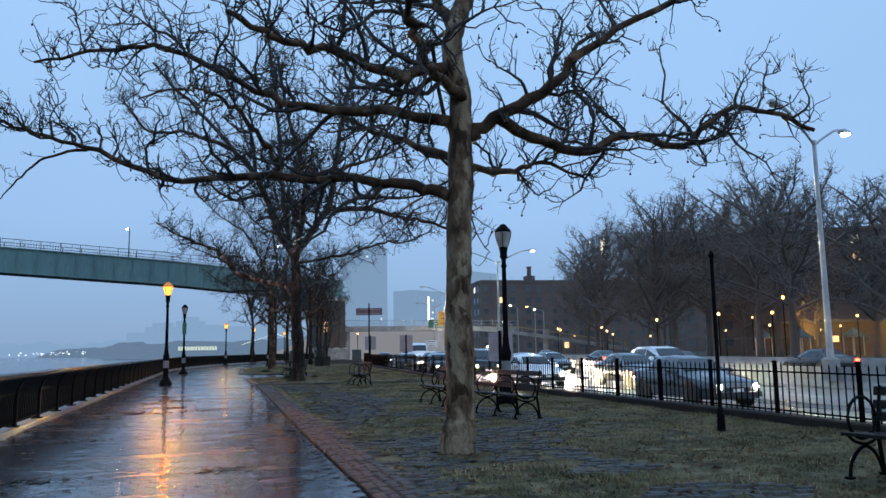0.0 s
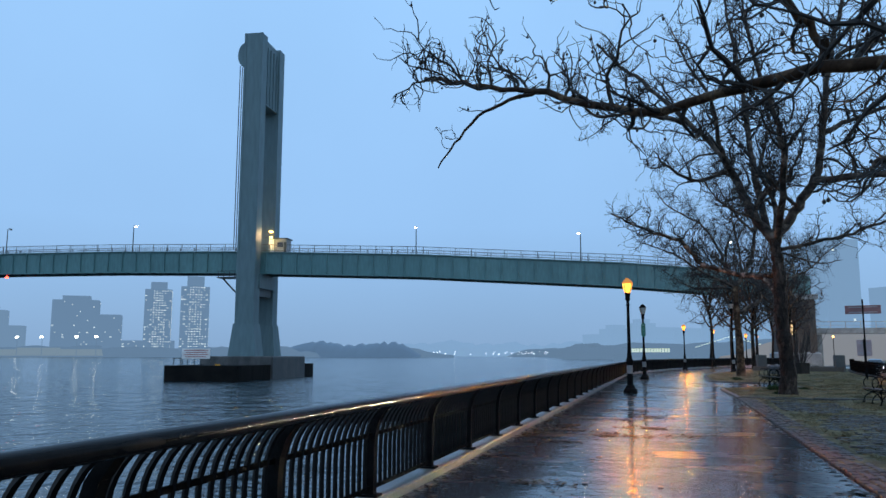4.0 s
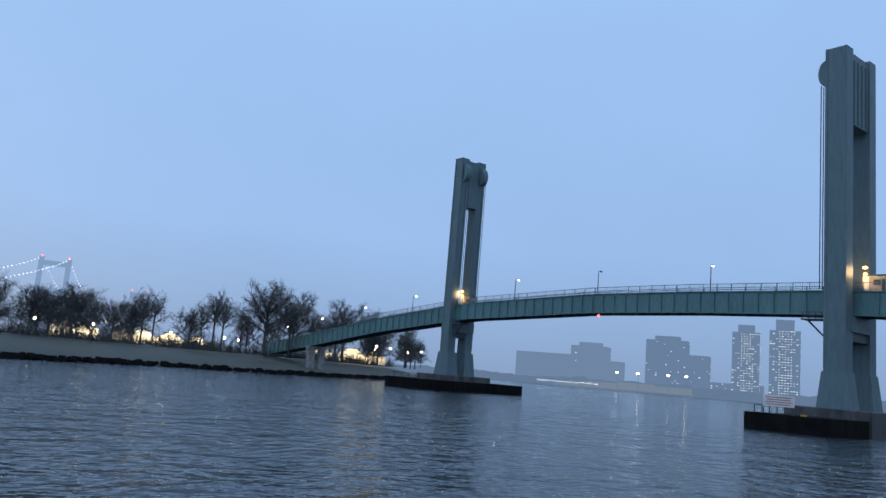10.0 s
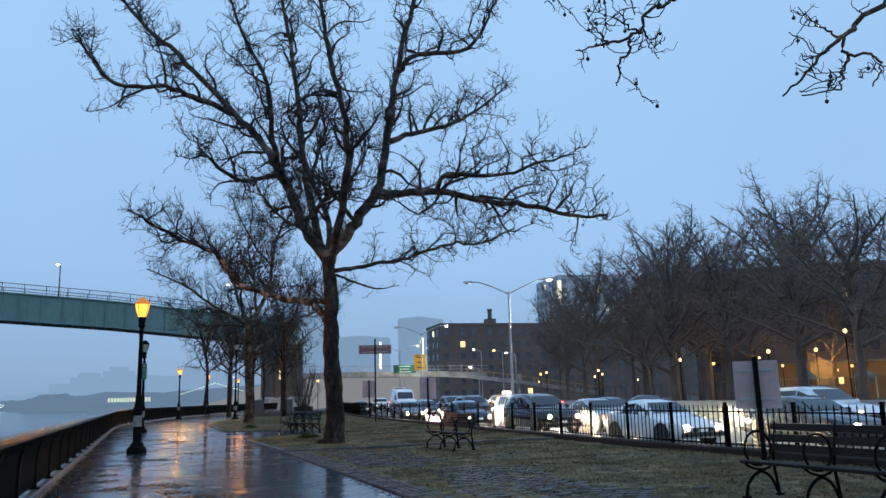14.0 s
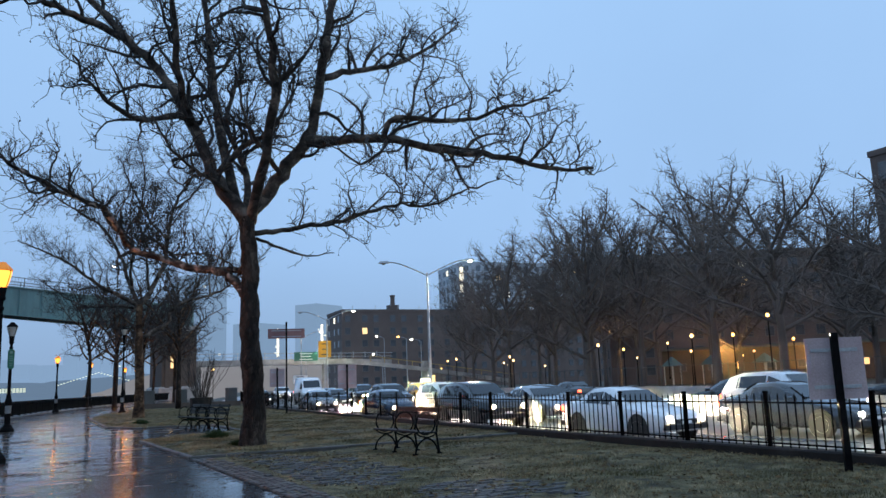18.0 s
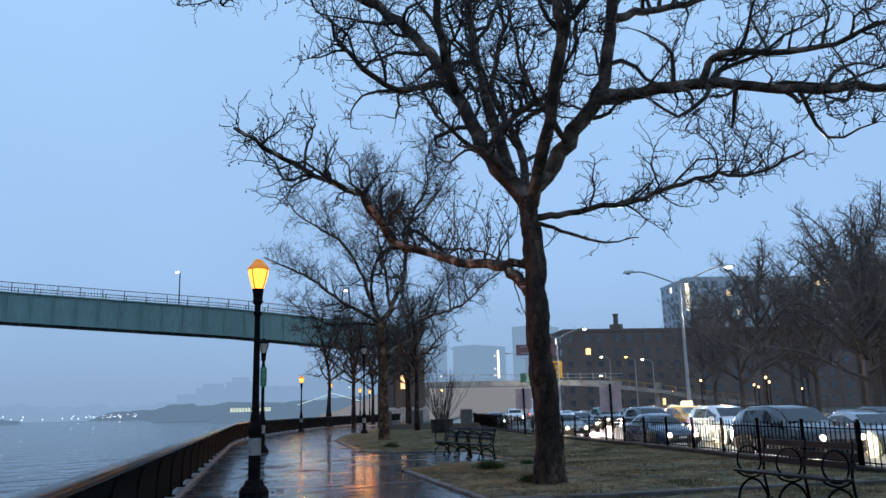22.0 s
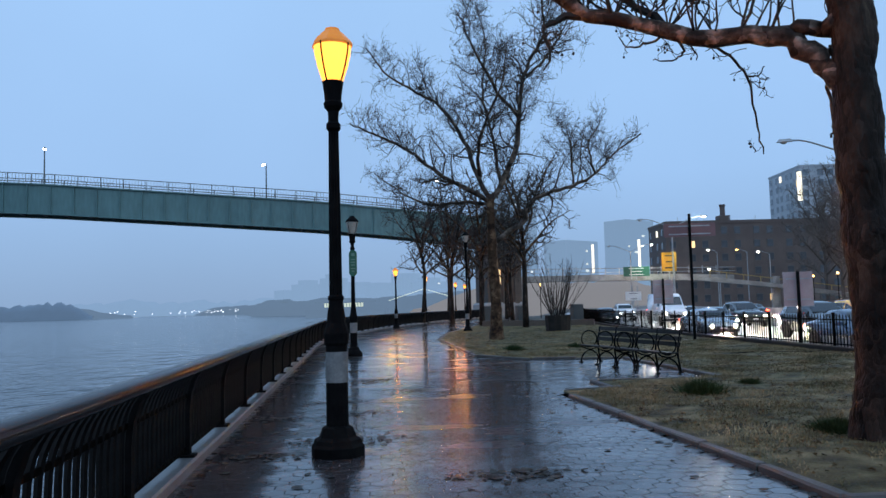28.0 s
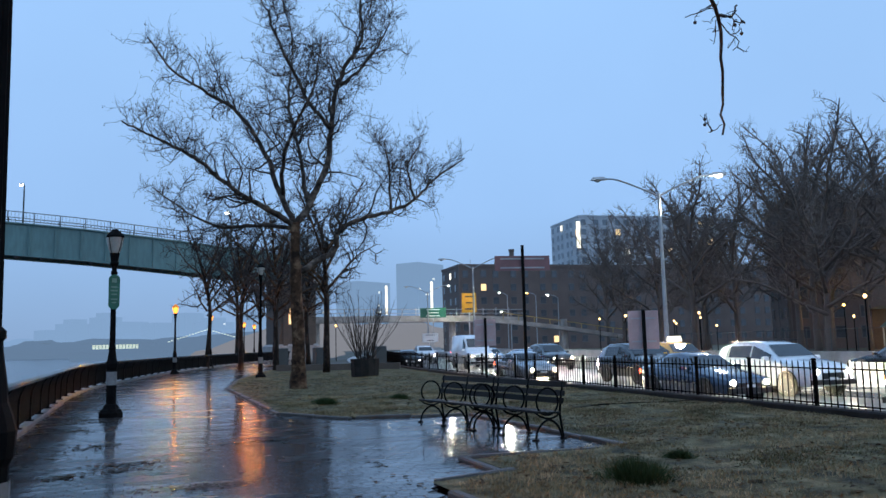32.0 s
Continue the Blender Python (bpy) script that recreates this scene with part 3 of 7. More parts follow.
bed("lawn_south", [(y, px_right(y) + 0.04, fx(y)) for y in rows if y < 36.45], 0.0, "sparse wet winter turf over old paving stones")
mid = [36.45 + 0.35 * i for i in range(45)]


def bay_right(y):
    if y < 44.2:
        return px_right(y) + 0.06
    if y < 45.75:
        return 4.6
    if y < 52.1:
        return 7.15
    return float(np.interp(y, [52.1, 52.6, 54.5, 67.5, 76, 88, 100, 112], [6.2, 4.45, 3.4, 3.4, 4.55, 7.35, 10.4, 14.2]))


bed("lawn_middle", [(y, bay_right(y), fx(y)) for y in mid], 0.035, "patchy brown-green winter lawn inside a stone kerb")
bed("lawn_north", [(52.1 + 0.5 * i, bay_right(52.1 + 0.5 * i), fx(52.1 + 0.5 * i)) for i in range(104)], 0.035, "patchy winter lawn under bare trees", 0.5)

# ---- the promenade's railing ----
def rail_point(x, y, a, side, z):
    """A point side metres inland of the railing's foot, by its heading."""
    return (x + math.sin(a) * side, y - math.cos(a) * side, z)


RSEC = [(0.0, 0.10), (0.0, 0.55), (0.015, 0.72), (0.06, 0.86), (0.15, 0.98), (0.27, 1.05)]
railing = thing("railing", "black iron riverside railing, curved bars, wet top rail", "railing")
posts = along(EDGE, 2.06, 1.2)
post_geo = Geo()
for w0, w1 in ((-0.045, 0.045),):
    left = [(s - 0.045, z) for s, z in RSEC]
    rightp = [(s + 0.05, z) for s, z in RSEC]
    n = len(left)
    ring = left + rightp[::-1]
    vs = [(s, w, z) for w in (w0, w1) for s, z in ring]
    m = len(ring)
    post_geo.add(vs, [tuple(range(m)), tuple(range(2 * m - 1, m - 1, -1))] + [(i, (i + 1) % m, m + (i + 1) % m, m + i) for i in range(m)])
post_geo.box((0, 0, 0.10), (0.20, 0.16, 0.03))
post_mesh = post_geo.mesh("post", M_IRON)
for x, y, a in posts:
    o = part("post", post_mesh, None, railing)
    o.matrix_world = pose(x, y, 0, 0, 0, math.degrees(a) - 90)

bar_geo = Geo()
bar_geo.tube([(s, 0, z) for s, z in smooth_line([(0, 0.17), *RSEC[1:]], 2)], [0.0215] * (2 * 5 + 1), 4)
bar_mesh = bar_geo.mesh("baluster", M_BAR)
rest = Geo()
count = 0
for x, y, a in along(EDGE, 0.147, 0.05):
    if 7.0 <= y <= 30.0 and count < 300 or 31.5 <= y <= 44 and count < 300:
        o = part("baluster", bar_mesh, None, railing)
        o.matrix_world = pose(x, y, 0, 0, 0, math.degrees(a) - 90)
        count += 1
    else:
        c, s_ = math.cos(a - math.pi / 2), math.sin(a - math.pi / 2)
        rest.add([(x + vx * c - vy * s_, y + vx * s_ + vy * c, vz) for vx, vy, vz in bar_geo.v], bar_geo.f)
tagged(part("baluster_row", rest, M_BAR, railing, "row of curved iron bars", fix=False), kind="stuff")


def rail_line(side, z):
    pts = along(EDGE, 1.0)
    return [rail_point(x, y, a, side, z) for x, y, a in pts]


for side, z, sec in ((0.30, 1.06, [(-0.085, -0.03), (-0.075, 0.025), (-0.03, 0.05), (0.03, 0.05), (0.075, 0.025), (0.085, -0.03), (0.05, -0.055), (-0.05, -0.055)]),):
    g = Geo()
    g.sweep(rail_line(side, z), sec)
    part("top_rail", g, M_RAIL, railing, "broad wet black top rail", smooth=True)
for side, z in ((0.0, 0.17), (0.012, 0.70)):
    g = Geo()
    g.sweep(rail_line(side, z), [(-0.012, -0.022), (-0.012, 0.022), (0.012, 0.022), (0.012, -0.022)])
    part("cross_rail", g, M_FENCE, railing)


# ---- lamp posts ----
def lamp_post(lit, sign=False, tall=1.0):
    lab = "black cast-iron promenade lamp post with a glowing orange lantern" if lit else "black cast-iron promenade lamp post, unlit lantern"
    t = thing("lamp_post", lab + (" and a green sign" if sign else ""), "lamp post", group="promenade lamps")
    g = Geo()
    g.lathe([(0.285, 0), (0.285, 0.10), (0.262, 0.13), (0.25, 0.17), (0.20, 0.20), (0.175, 0.26), (0.165, 0.29), (0.125, 0.31)], 8, turn=math.pi / 8)
    part("base", g, M_IRON, t)
    g = Geo()
    g.lathe([(0.118, 0.30), (0.116, 0.72), (0.114, 1.02), (0.114, 1.14), (0.132, 1.17), (0.138, 1.27), (0.122, 1.33), (0.104, 1.38), (0.096, 1.46), (0.078, 1.58), (0.076, 1.62), (0.086, 1.63), (0.086, 1.66), (0.066, 1.68)], 16)
    part("lower_shaft", g, M_IRON, t, smooth=False)
    g = Geo()
    g.lathe([(0.120, 0.76), (0.120, 1.08)], 16, cap=False)
    part("band", g, M_BAND, t, "grey reflective band")
    top = 3.46 * tall
    g = Geo()
    n, vs, fs = 24, [], []
    for k, (r, z) in enumerate(((0.070, 1.66), (0.066, 2.2), (0.060, 2.9), (0.054, top))):
        for i in range(n):
            a = 2 * math.pi * i / n
            q = r * (1.0 if i % 2 else 0.86)
            vs.append((q * math.cos(a), q * math.sin(a), z))
    for k in range(3):
        for i in range(n):
            j = (i + 1) % n
            fs.append((k * n + i, k * n + j, k * n + n + j, k * n + n + i))
    g.add(vs, fs)
    part("shaft", g, M_IRON, t, "fluted shaft")
    d = top - 3.46
    g = Geo()
    g.lathe([(0.054, 3.44 + d), (0.078, 3.47 + d), (0.078, 3.52 + d), (0.055, 3.55 + d), (0.06, 3.66 + d), (0.10, 3.71 + d), (0.105, 3.75 + d), (0.09, 3.77 + d), (0.095, 3.84 + d), (0.112, 3.96 + d), (0.118, 3.985 + d), (0.06, 3.985 + d)], 16)
    part("lantern_neck", g, M_IRON, t, smooth=False)
    lan = Geo()
    lan.lathe([(0.106, 3.985 + d), (0.130, 4.05 + d), (0.166, 4.16 + d), (0.196, 4.29 + d), (0.206, 4.385 + d)], 16, cap=False)
    globe = part("globe", lan, M_SODIUM if lit else M_OPAL, t, "glowing orange globe" if lit else "unlit pale globe", smooth=True)
    globe.visible_shadow = not lit
    if lit:
        g = Geo()
        g.lathe([(0.03, 4.08 + d), (0.055, 4.15 + d), (0.055, 4.27 + d), (0.02, 4.33 + d)], 10)
        part("bulb", g, M_SODIUMCORE, globe).visible_shadow = False
    for i in range(4):
        a = math.pi / 4 + i * math.pi / 2
        g = Geo()
        g.tube([(r * math.cos(a), r * math.sin(a), z + d) for r, z in ((0.110, 3.985), (0.134, 4.05), (0.170, 4.16), (0.200, 4.29), (0.210, 4.39))], [0.010] * 5, 4)
        part("rib", g, M_IRON, globe)
    # on lit posts the lantern's bloom is painted on the cap as emission
    g = Geo()
    g.lathe([(0.222, 4.37 + d), (0.225, 4.40 + d), (0.19, 4.45 + d), (0.12, 4.52 + d), (0.085, 4.55 + d), (0.08, 4.575 + d), (0.02, 4.59 + d)], 8, turn=math.pi / 8)
    part("cap", g, M_CAPBLOOM if lit else M_IRON, t, "eight-sided iron roof cap, the lantern's bloom put in as glow" if lit else "eight-sided roof cap")
    if sign:
        g = Geo()
        pts = [(0.13 * math.cos(a), 0.13 * math.sin(a) + (0.30 if math.sin(a) >= 0 else -0.30)) for a in [2 * math.pi * i / 24 for i in range(24)]]
        vs = [(x, -0.075 - w, 3.02 + z) for w in (0.0, 0.02) for x, z in pts]
        g.add(vs, [tuple(range(24)), tuple(range(47, 23, -1))] + [(i, (i + 1) % 24, 24 + (i + 1) % 24, 24 + i) for i in range(24)])
        plate = part("sign_plate", g, M_SIGNGREEN, t, "rounded green sign plate")
        for k, (w, h, z) in enumerate(((0.11, 0.10, 3.30), (0.14, 0.035, 3.14), (0.16, 0.035, 3.05), (0.12, 0.035, 2.96), (0.15, 0.03, 2.84), (0.10, 0.03, 2.76))):
            g = Geo()
            g.box((0, -0.098, z), (w, 0.004, h))
            part("lettering", g, M_SIGNTEXT, plate)
    return t


LIT = lamp_post(True)
LIT.matrix_world = pose(-0.07, 39.17, 0, 0, 0, 12)
for x, y in ((1.92, 90.8), (5.21, 106.5), (10.4, 129), (12.6, 138)):
    copy_thing(LIT, pose(x, y, 0, 0, 0, 7 * y))
UNLIT = lamp_post(False)
UNLIT.matrix_world = pose(9.55, 20.95, 0, 0, 0, 20)
SIGNED = lamp_post(False, True)
SIGNED.matrix_world = pose(-0.37, 56.55, 0, 0, 0, 8)
TALL = lamp_post(False, False, 1.42)
TALL.matrix_world = pose(5.9, 78.2, 0, 0, 0, 0)
# the sodium lamps light their surroundings; an added spot in each brightens its streak on the promenade
for i, (x, y) in enumerate(((-0.07, 39.17), (1.92, 90.8), (5.21, 106.5), (10.4, 129), (12.6, 138))):
    lp = new("lamp_light", bpy.data.lights.new("lamp_light", "POINT"))
    lp.data.energy, lp.data.color, lp.data.shadow_soft_size = (440 if i == 0 else 640), (1.0, 0.26, 0.02), 0.19
    lp.location = (x, y, 4.22)
    lb = new("streak_spot", bpy.data.lights.new("streak_spot", "SPOT"))
    lb.data.energy, lb.data.color, lb.data.shadow_soft_size = (6400, 10500, 3400, 2200, 2200)[i], (1.0, 0.22, 0.012), 0.19
    lb.data.spot_size, lb.data.spot_blend = radians(24), 0.7
    lb.matrix_world = look((x, y, 4.22), (1.6 if i == 0 else 0.8, y - 26 if i == 0 else 28, 0.5))

# ---- trees ----
def bough(tree, kind, r0, r1, *way):
    """One trunk, limb or shoot of a tree: its thickness at both ends and the way it bends."""
    tree.append((kind, r0, r1, list(way)))


TREE_A = []
bough(TREE_A, "trunk", 0.205, 0.105, (0.2, -0.05, 0.02), (0.24, -0.06, 0.77), (0.24, -0.06, 2.31), (0.29, -0.08, 3.67), (0.31, -0.08, 4.9), (0.21, -0.05, 5.74), (0.42, -0.01, 6.47), (0.62, 0.04, 7.58), (0.57, -0.05, 8.79))
bough(TREE_A, "limb", 0.088, 0.026, (0.15, -0.04, 3.51), (-0.36, 0.46, 3.79), (-1.25, 1.26, 3.99), (-2.49, 2.3, 4.22), (-4, 3.78, 4.45), (-5.47, 4.73, 5.2), (-6.44, 5.2, 5.5), (-7.3, 5.6, 5.85))
bough(TREE_A, "spray", 0.03, 0.01, (-5.3, 4.65, 5.15), (-6.0, 4.75, 5.0), (-6.5, 4.75, 4.6), (-6.8, 4.7, 4.15))
bough(TREE_A, "limb", 0.050, 0.014, (-2.14, 2.1, 4.18), (-2.16, 2.1, 4.48), (-2.44, 2.0, 4.87), (-2.81, 2.1, 5.28), (-3.23, 2.2, 5.55), (-3.65, 2.4, 5.64), (-4.3, 2.6, 5.5))
bough(TREE_A, "limb", 0.082, 0.022, (0.17, -0.04, 4.61), (-0.91, 0.65, 4.91), (-1.93, 1.33, 5.14), (-2.69, 1.94, 5.64), (-3.86, 2.56, 6.32), (-4.95, 2.95, 6.39), (-6.02, 3.22, 6.19))
bough(TREE_A, "limb", 0.09, 0.03, (0.17, -0.04, 5.4), (-0.75, -0.32, 5.14), (-1.56, -0.63, 5.29), (-2.23, -0.97, 5.23), (-2.91, -1.31, 5.4))
bough(TREE_A, "limb", 0.105, 0.035, (0.36, -0.09, 4.28), (0.77, -0.1, 4.66), (1.73, -0.14, 5.23), (2.32, -0.09, 5.87), (3.76, -0.16, 6.73), (4.88, -0.24, 7.58))
bough(TREE_A, "limb", 0.09, 0.04, (0.85, -0.12, 4.69), (1.77, 0.47, 4.54), (2.76, 0.93, 4.55), (3.58, 1.13, 4.93), (4.76, 1.24, 4.85), (5.44, 1.27, 5.46), (6.25, 1.26, 5.57), (7.35, 1.18, 5.24))
bough(TREE_A, "limb", 0.09, 0.03, (0.25, -0.07, 5.91), (0.05, 0.61, 6.98), (-0.41, 1.35, 8.16), (-1.17, 1.96, 9.42))
bough(TREE_A, "limb", 0.06, 0.02, (0.32, -0.08, 3.91), (1.29, 0.7, 4.09), (2.11, 1.31, 4.4), (3.08, 1.68, 4.24))
bough(TREE_A, "limb", 0.07, 0.02, (0.5, -0.03, 7.17), (0.78, -1.03, 7.51), (1.21, -1.97, 7.62))
bough(TREE_A, "limb", 0.07, 0.02, (0.45, -0.12, 3.91), (-0.09, 1.68, 4.76), (-0.49, 3.23, 5.36), (-1.27, 4.67, 6.53))
bough(TREE_A, "limb", 0.08, 0.03, (0.35, -0.09, 4.9), (-0.4, -1.14, 4.97), (-0.85, -2.46, 4.84), (-1.37, -3.78, 4.8))
bough(TREE_A, "spray", 0.055, 0.022, (0.3, 0, 5.2), (0.9, 2.5, 7), (1.2, 5, 7.8), (0.9, 7, 7.2), (0.58, 8, 6.13), (0.41, 8.1, 5.76))
bough(TREE_A, "spray", 0.022, 0.008, (0.41, 8.1, 5.76), (0.21, 8.1, 5.64), (0, 8.1, 5.52), (-0.3, 8, 5.33), (-0.46, 7.9, 5.07), (-0.6, 7.9, 4.97), (-0.68, 7.8, 4.77), (-0.88, 7.7, 4.54), (-0.87, 7.7, 4.43), (-0.92, 7.7, 4.33))
bough(TREE_A, "spray", 0.017, 0.006, (-0.57, 7.9, 5), (-0.91, 7.8, 4.8), (-1.15, 7.7, 4.71), (-1.41, 7.6, 4.59))
bough(TREE_A, "spray", 0.012, 0.006, (-0.92, 7.8, 4.8), (-1.08, 7.7, 4.86), (-1.12, 7.8, 5.03))
bough(TREE_A, "spray", 0.014, 0.006, (-0.49, 7.9, 5.05), (-0.59, 8, 5.15), (-0.64, 8.1, 5.28))
bough(TREE_A, "spray", 0.013, 0.006, (-0.03, 8.1, 5.52), (-0.04, 8.1, 5.67), (-0.41, 7.9, 5.56), (-0.6, 7.8, 5.37), (-0.58, 7.8, 5.17))
bough(TREE_A, "spray", 0.012, 0.006, (-0.43, 7.9, 5.1), (-0.31, 8, 5.04), (-0.19, 8.1, 4.94))
bough(TREE_A, "spray", 0.05, 0.02, (1.2, 5, 7.8), (0.7, 7.4, 7.3), (0.05, 8.2, 6.36), (-0.39, 8.2, 5.91))
bough(TREE_A, "spray", 0.02, 0.007, (-0.39, 8.2, 5.91), (-0.75, 8.2, 5.69), (-1.1, 8.2, 5.73), (-1.3, 8.2, 5.83))
bough(TREE_A, "spray", 0.012, 0.006, (-0.75, 8.2, 5.69), (-1.17, 8.1, 5.47), (-1.44, 8.1, 5.42))
bough(TREE_A, "spray", 0.05, 0.026, (1.2, 5, 7.8), (1.8, 6.4, 6.8), (2.28, 7.1, 5.67), (1.44, 7, 4.95))
bough(TREE_A, "spray", 0.026, 0.008, (1.44, 7, 4.95), (1.13, 6.9, 4.73), (0.86, 6.9, 4.52), (0.53, 6.8, 4.25), (0.14, 6.7, 3.95))
bough(TREE_A, "spray", 0.018, 0.007, (1.16, 6.9, 4.74), (1.07, 6.8, 4.5), (1.28, 6.7, 4.46), (1.25, 6.6, 4.31), (1.11, 6.6, 4.11))
bough(TREE_A, "spray", 0.013, 0.006, (1.09, 6.8, 4.49), (0.96, 6.8, 4.25), (0.81, 6.7, 4.08), (0.26, 6.6, 3.93))
bough(TREE_A, "spray", 0.013, 0.006, (1.12, 6.9, 4.73), (1.06, 7, 4.87), (0.97, 7.1, 5))
TREE_B = []
bough(TREE_B, "trunk", 0.30, 0.20, (0.1, -0, 0), (0.1, -0, 1.5), (0, -0, 2.9), (-0, 0, 4.5), (-0.1, 0, 5.9))
bough(TREE_B, "stub", 0.10, 0.085, (0, 0, 4.5), (-0.35, 0.22, 4.5), (-0.85, 0.55, 4.58))
bough(TREE_B, "pale_limb", 0.14, 0.035, (0, 0, 3.75), (-0.28, 0.18, 4.15), (-0.6, 0.38, 4.48), (-1.4, 0.9, 4.7), (-2.8, 1.3, 5.2), (-3.4, 0.9, 6), (-4.2, 0.6, 6.3), (-5.2, 0.3, 6.7), (-6.2, 0, 7.2))
bough(TREE_B, "spray", 0.046, 0.012, (0.15, 0.0, 5.35), (0.8, -0.3, 5.05), (1.4, -0.5, 4.85), (2.1, -0.6, 4.95))
bough(TREE_B, "limb", 0.078, 0.026, (0.1, 0.1, 5.5), (1.1, 0.2, 5.7), (2.6, 0.1, 6), (4.1, -0.2, 6.5), (5.1, -0.4, 6.5), (6.2, -0.7, 7))
bough(TREE_B, "limb", 0.198, 0.050, (-0.1, 0, 5.8), (-0.9, 0.5, 7.2), (-1.3, 1, 8.5), (-2, 1.5, 10), (-3, 2.1, 11.3), (-4.6, 3, 13.4), (-6, 3.6, 14.8), (-7, 4.1, 16.1))
bough(TREE_B, "limb", 0.119, 0.025, (-3, 2.1, 11.3), (-4.2, 2.1, 11.7), (-5.3, 2, 12), (-6.8, 2, 11.9), (-7.8, 2, 13), (-8.1, 1.9, 13.5))
bough(TREE_B, "limb", 0.092, 0.025, (-1.4, 1.1, 8.9), (-2.8, 0.6, 8.5), (-3.9, -0, 9), (-4.4, -0.6, 9.5))
bough(TREE_B, "limb", 0.191, 0.050, (-0.1, 0, 5.8), (0.8, -0.3, 7.1), (1.3, -0.8, 8), (1.6, -1.1, 9.6), (1.7, -1.4, 10.7), (2, -1.5, 12.5), (2.5, -1.7, 14.5), (2.7, -1.9, 15.7))
bough(TREE_B, "limb", 0.145, 0.037, (1.3, -0.9, 7.9), (2.1, -1.6, 7.8), (3, -2.3, 7.7), (4, -3.2, 7.3), (5, -4.3, 6.9), (5.9, -5.3, 6.4), (6.7, -6, 6.3))
bough(TREE_B, "limb", 0.092, 0.025, (2.9, -2.3, 7.7), (3.1, -2.6, 8.2), (4.6, -3.2, 8.1), (5.7, -3.8, 8.4), (6.7, -4.4, 8.6))
bough(TREE_B, "limb", 0.106, 0.025, (1.6, -1.1, 9.6), (2.9, -0.4, 10.3), (4.4, 0.1, 10.9), (5.9, 0.5, 12), (6.9, 0.7, 12.9))
bough(TREE_B, "limb", 0.145, 0.037, (-0.3, 0.2, 6.2), (-0.6, 1.6, 9.3), (-0.7, 2.2, 11.6), (-0.9, 2.8, 14), (-1.2, 3.4, 16.5), (-1.4, 3.7, 18.6))
bough(TREE_B, "limb", 0.106, 0.025, (1.9, -1.5, 11.9), (2.6, -1.5, 12.6), (4.4, -1.7, 13), (5.3, -1.7, 14.5), (5.8, -1.7, 15.8))
bough(TREE_B, "limb", 0.145, 0.037, (0, 0, 5.75), (0.2, -1.5, 8.3), (-0, -2.2, 9.7), (-0.5, -2.8, 11.1), (-0.9, -3.2, 12.8), (-1.1, -3.5, 14.1))
bough(TREE_B, "limb", 0.119, 0.025, (-1.4, 1, 8.6), (-1.9, 0.1, 9.7), (-2.2, -0.6, 11.4), (-3, -1, 12.8), (-3.6, -1.3, 14.3))
bough(TREE_B, "shoot", 0.026, 0.012, (-0.1, 0.25, 4.35), (-0.09, 0.4, 4.05), (-0.03, 0.42, 3.7), (-0.03, 0.42, 3.42), (-0.06, 0.42, 3.33))
bough(TREE_B, "spray", 0.03, 0.011, (-1.7, 1.6, 5.1), (-0.6, 3.2, 5.42), (0.0, 3.1, 5.22), (0.45, 3.3, 4.86), (0.7, 3.6, 4.3), (1, 4, 3.85))
bough(TREE_B, "spray", 0.022, 0.008, (-0.9, 2.8, 5.38), (-0.55, 3.3, 5.25), (-0.7, 3.5, 5.2), (-0.9, 3.6, 5.25))
bough(TREE_B, "spray", 0.022, 0.008, (-0.7, 3.1, 5.4), (-0.5, 3.4, 5.5), (-0.3, 3.4, 5.32), (-0.25, 3.5, 5.22))
bough(TREE_B, "spray", 0.022, 0.008, (-1.1, 2.5, 5.3), (-1.2, 3.0, 5.3), (-1.4, 3.3, 5.35), (-1.5, 3.4, 5.55))
bough(TREE_B, "spray", 0.016, 0.008, (0.42, 3.28, 4.88), (0.62, 3.3, 4.93), (0.75, 3.35, 5.08))
# inner boughs between the two main forks
bough(TREE_B, "limb", 0.119, 0.025, (-0.1, 0, 5.7), (0.1, 0.9, 7.3), (-0.3, 1.6, 9.0), (0.2, 2.2, 11.0), (0.0, 2.6, 12.6))
bough(TREE_B, "limb", 0.092, 0.022, (-0.8, 0.4, 7.1), (-0.1, 0.2, 7.9), (0.5, -0.3, 8.3), (1.0, -0.6, 9.3), (0.9, -0.5, 10.4))
bough(TREE_B, "limb", 0.079, 0.020, (0.7, -0.3, 7.0), (0.2, -0.8, 7.5), (-0.4, -1.0, 8.4), (-0.7, -1.2, 9.7))
bough(TREE_B, "limb", 0.073, 0.020, (-0.4, 0.2, 6.5), (-1.2, -0.2, 6.9), (-2.0, -0.5, 7.3), (-2.6, -0.7, 8.2))
TREE_C = []
bough(TREE_C, "trunk", 0.28, 0.17, (0.1, -0, 0.1), (0.1, -0, 1.9), (-0, 0, 4.4), (0, -0, 6.3))
bough(TREE_C, "limb", 0.13, 0.03, (0.2, -0, 4.4), (1.5, 0.1, 5.3), (1.7, 0.1, 6), (2.7, 0.3, 6.6), (4.1, 0.3, 7), (5.1, 0.5, 7.6), (5.8, 0.5, 8.3), (7.3, 0.6, 9.4))
bough(TREE_C, "limb", 0.15, 0.03, (0, -0, 6.2), (0.7, -0, 7.3), (1.3, -0, 8.9), (1.5, 0.1, 10.8), (2, 0.1, 12.7), (2.7, 0.1, 14), (2.7, 0.1, 15.7), (3.2, 0.1, 16.9))
bough(TREE_C, "limb", 0.12, 0.03, (-0, 0, 6.2), (-1.1, -0.1, 6.8), (-2, -0.3, 7.2), (-3, -0.5, 7.9), (-4, -0.7, 8.6), (-5.2, -0.9, 9.1), (-6.2, -1.2, 9.5))
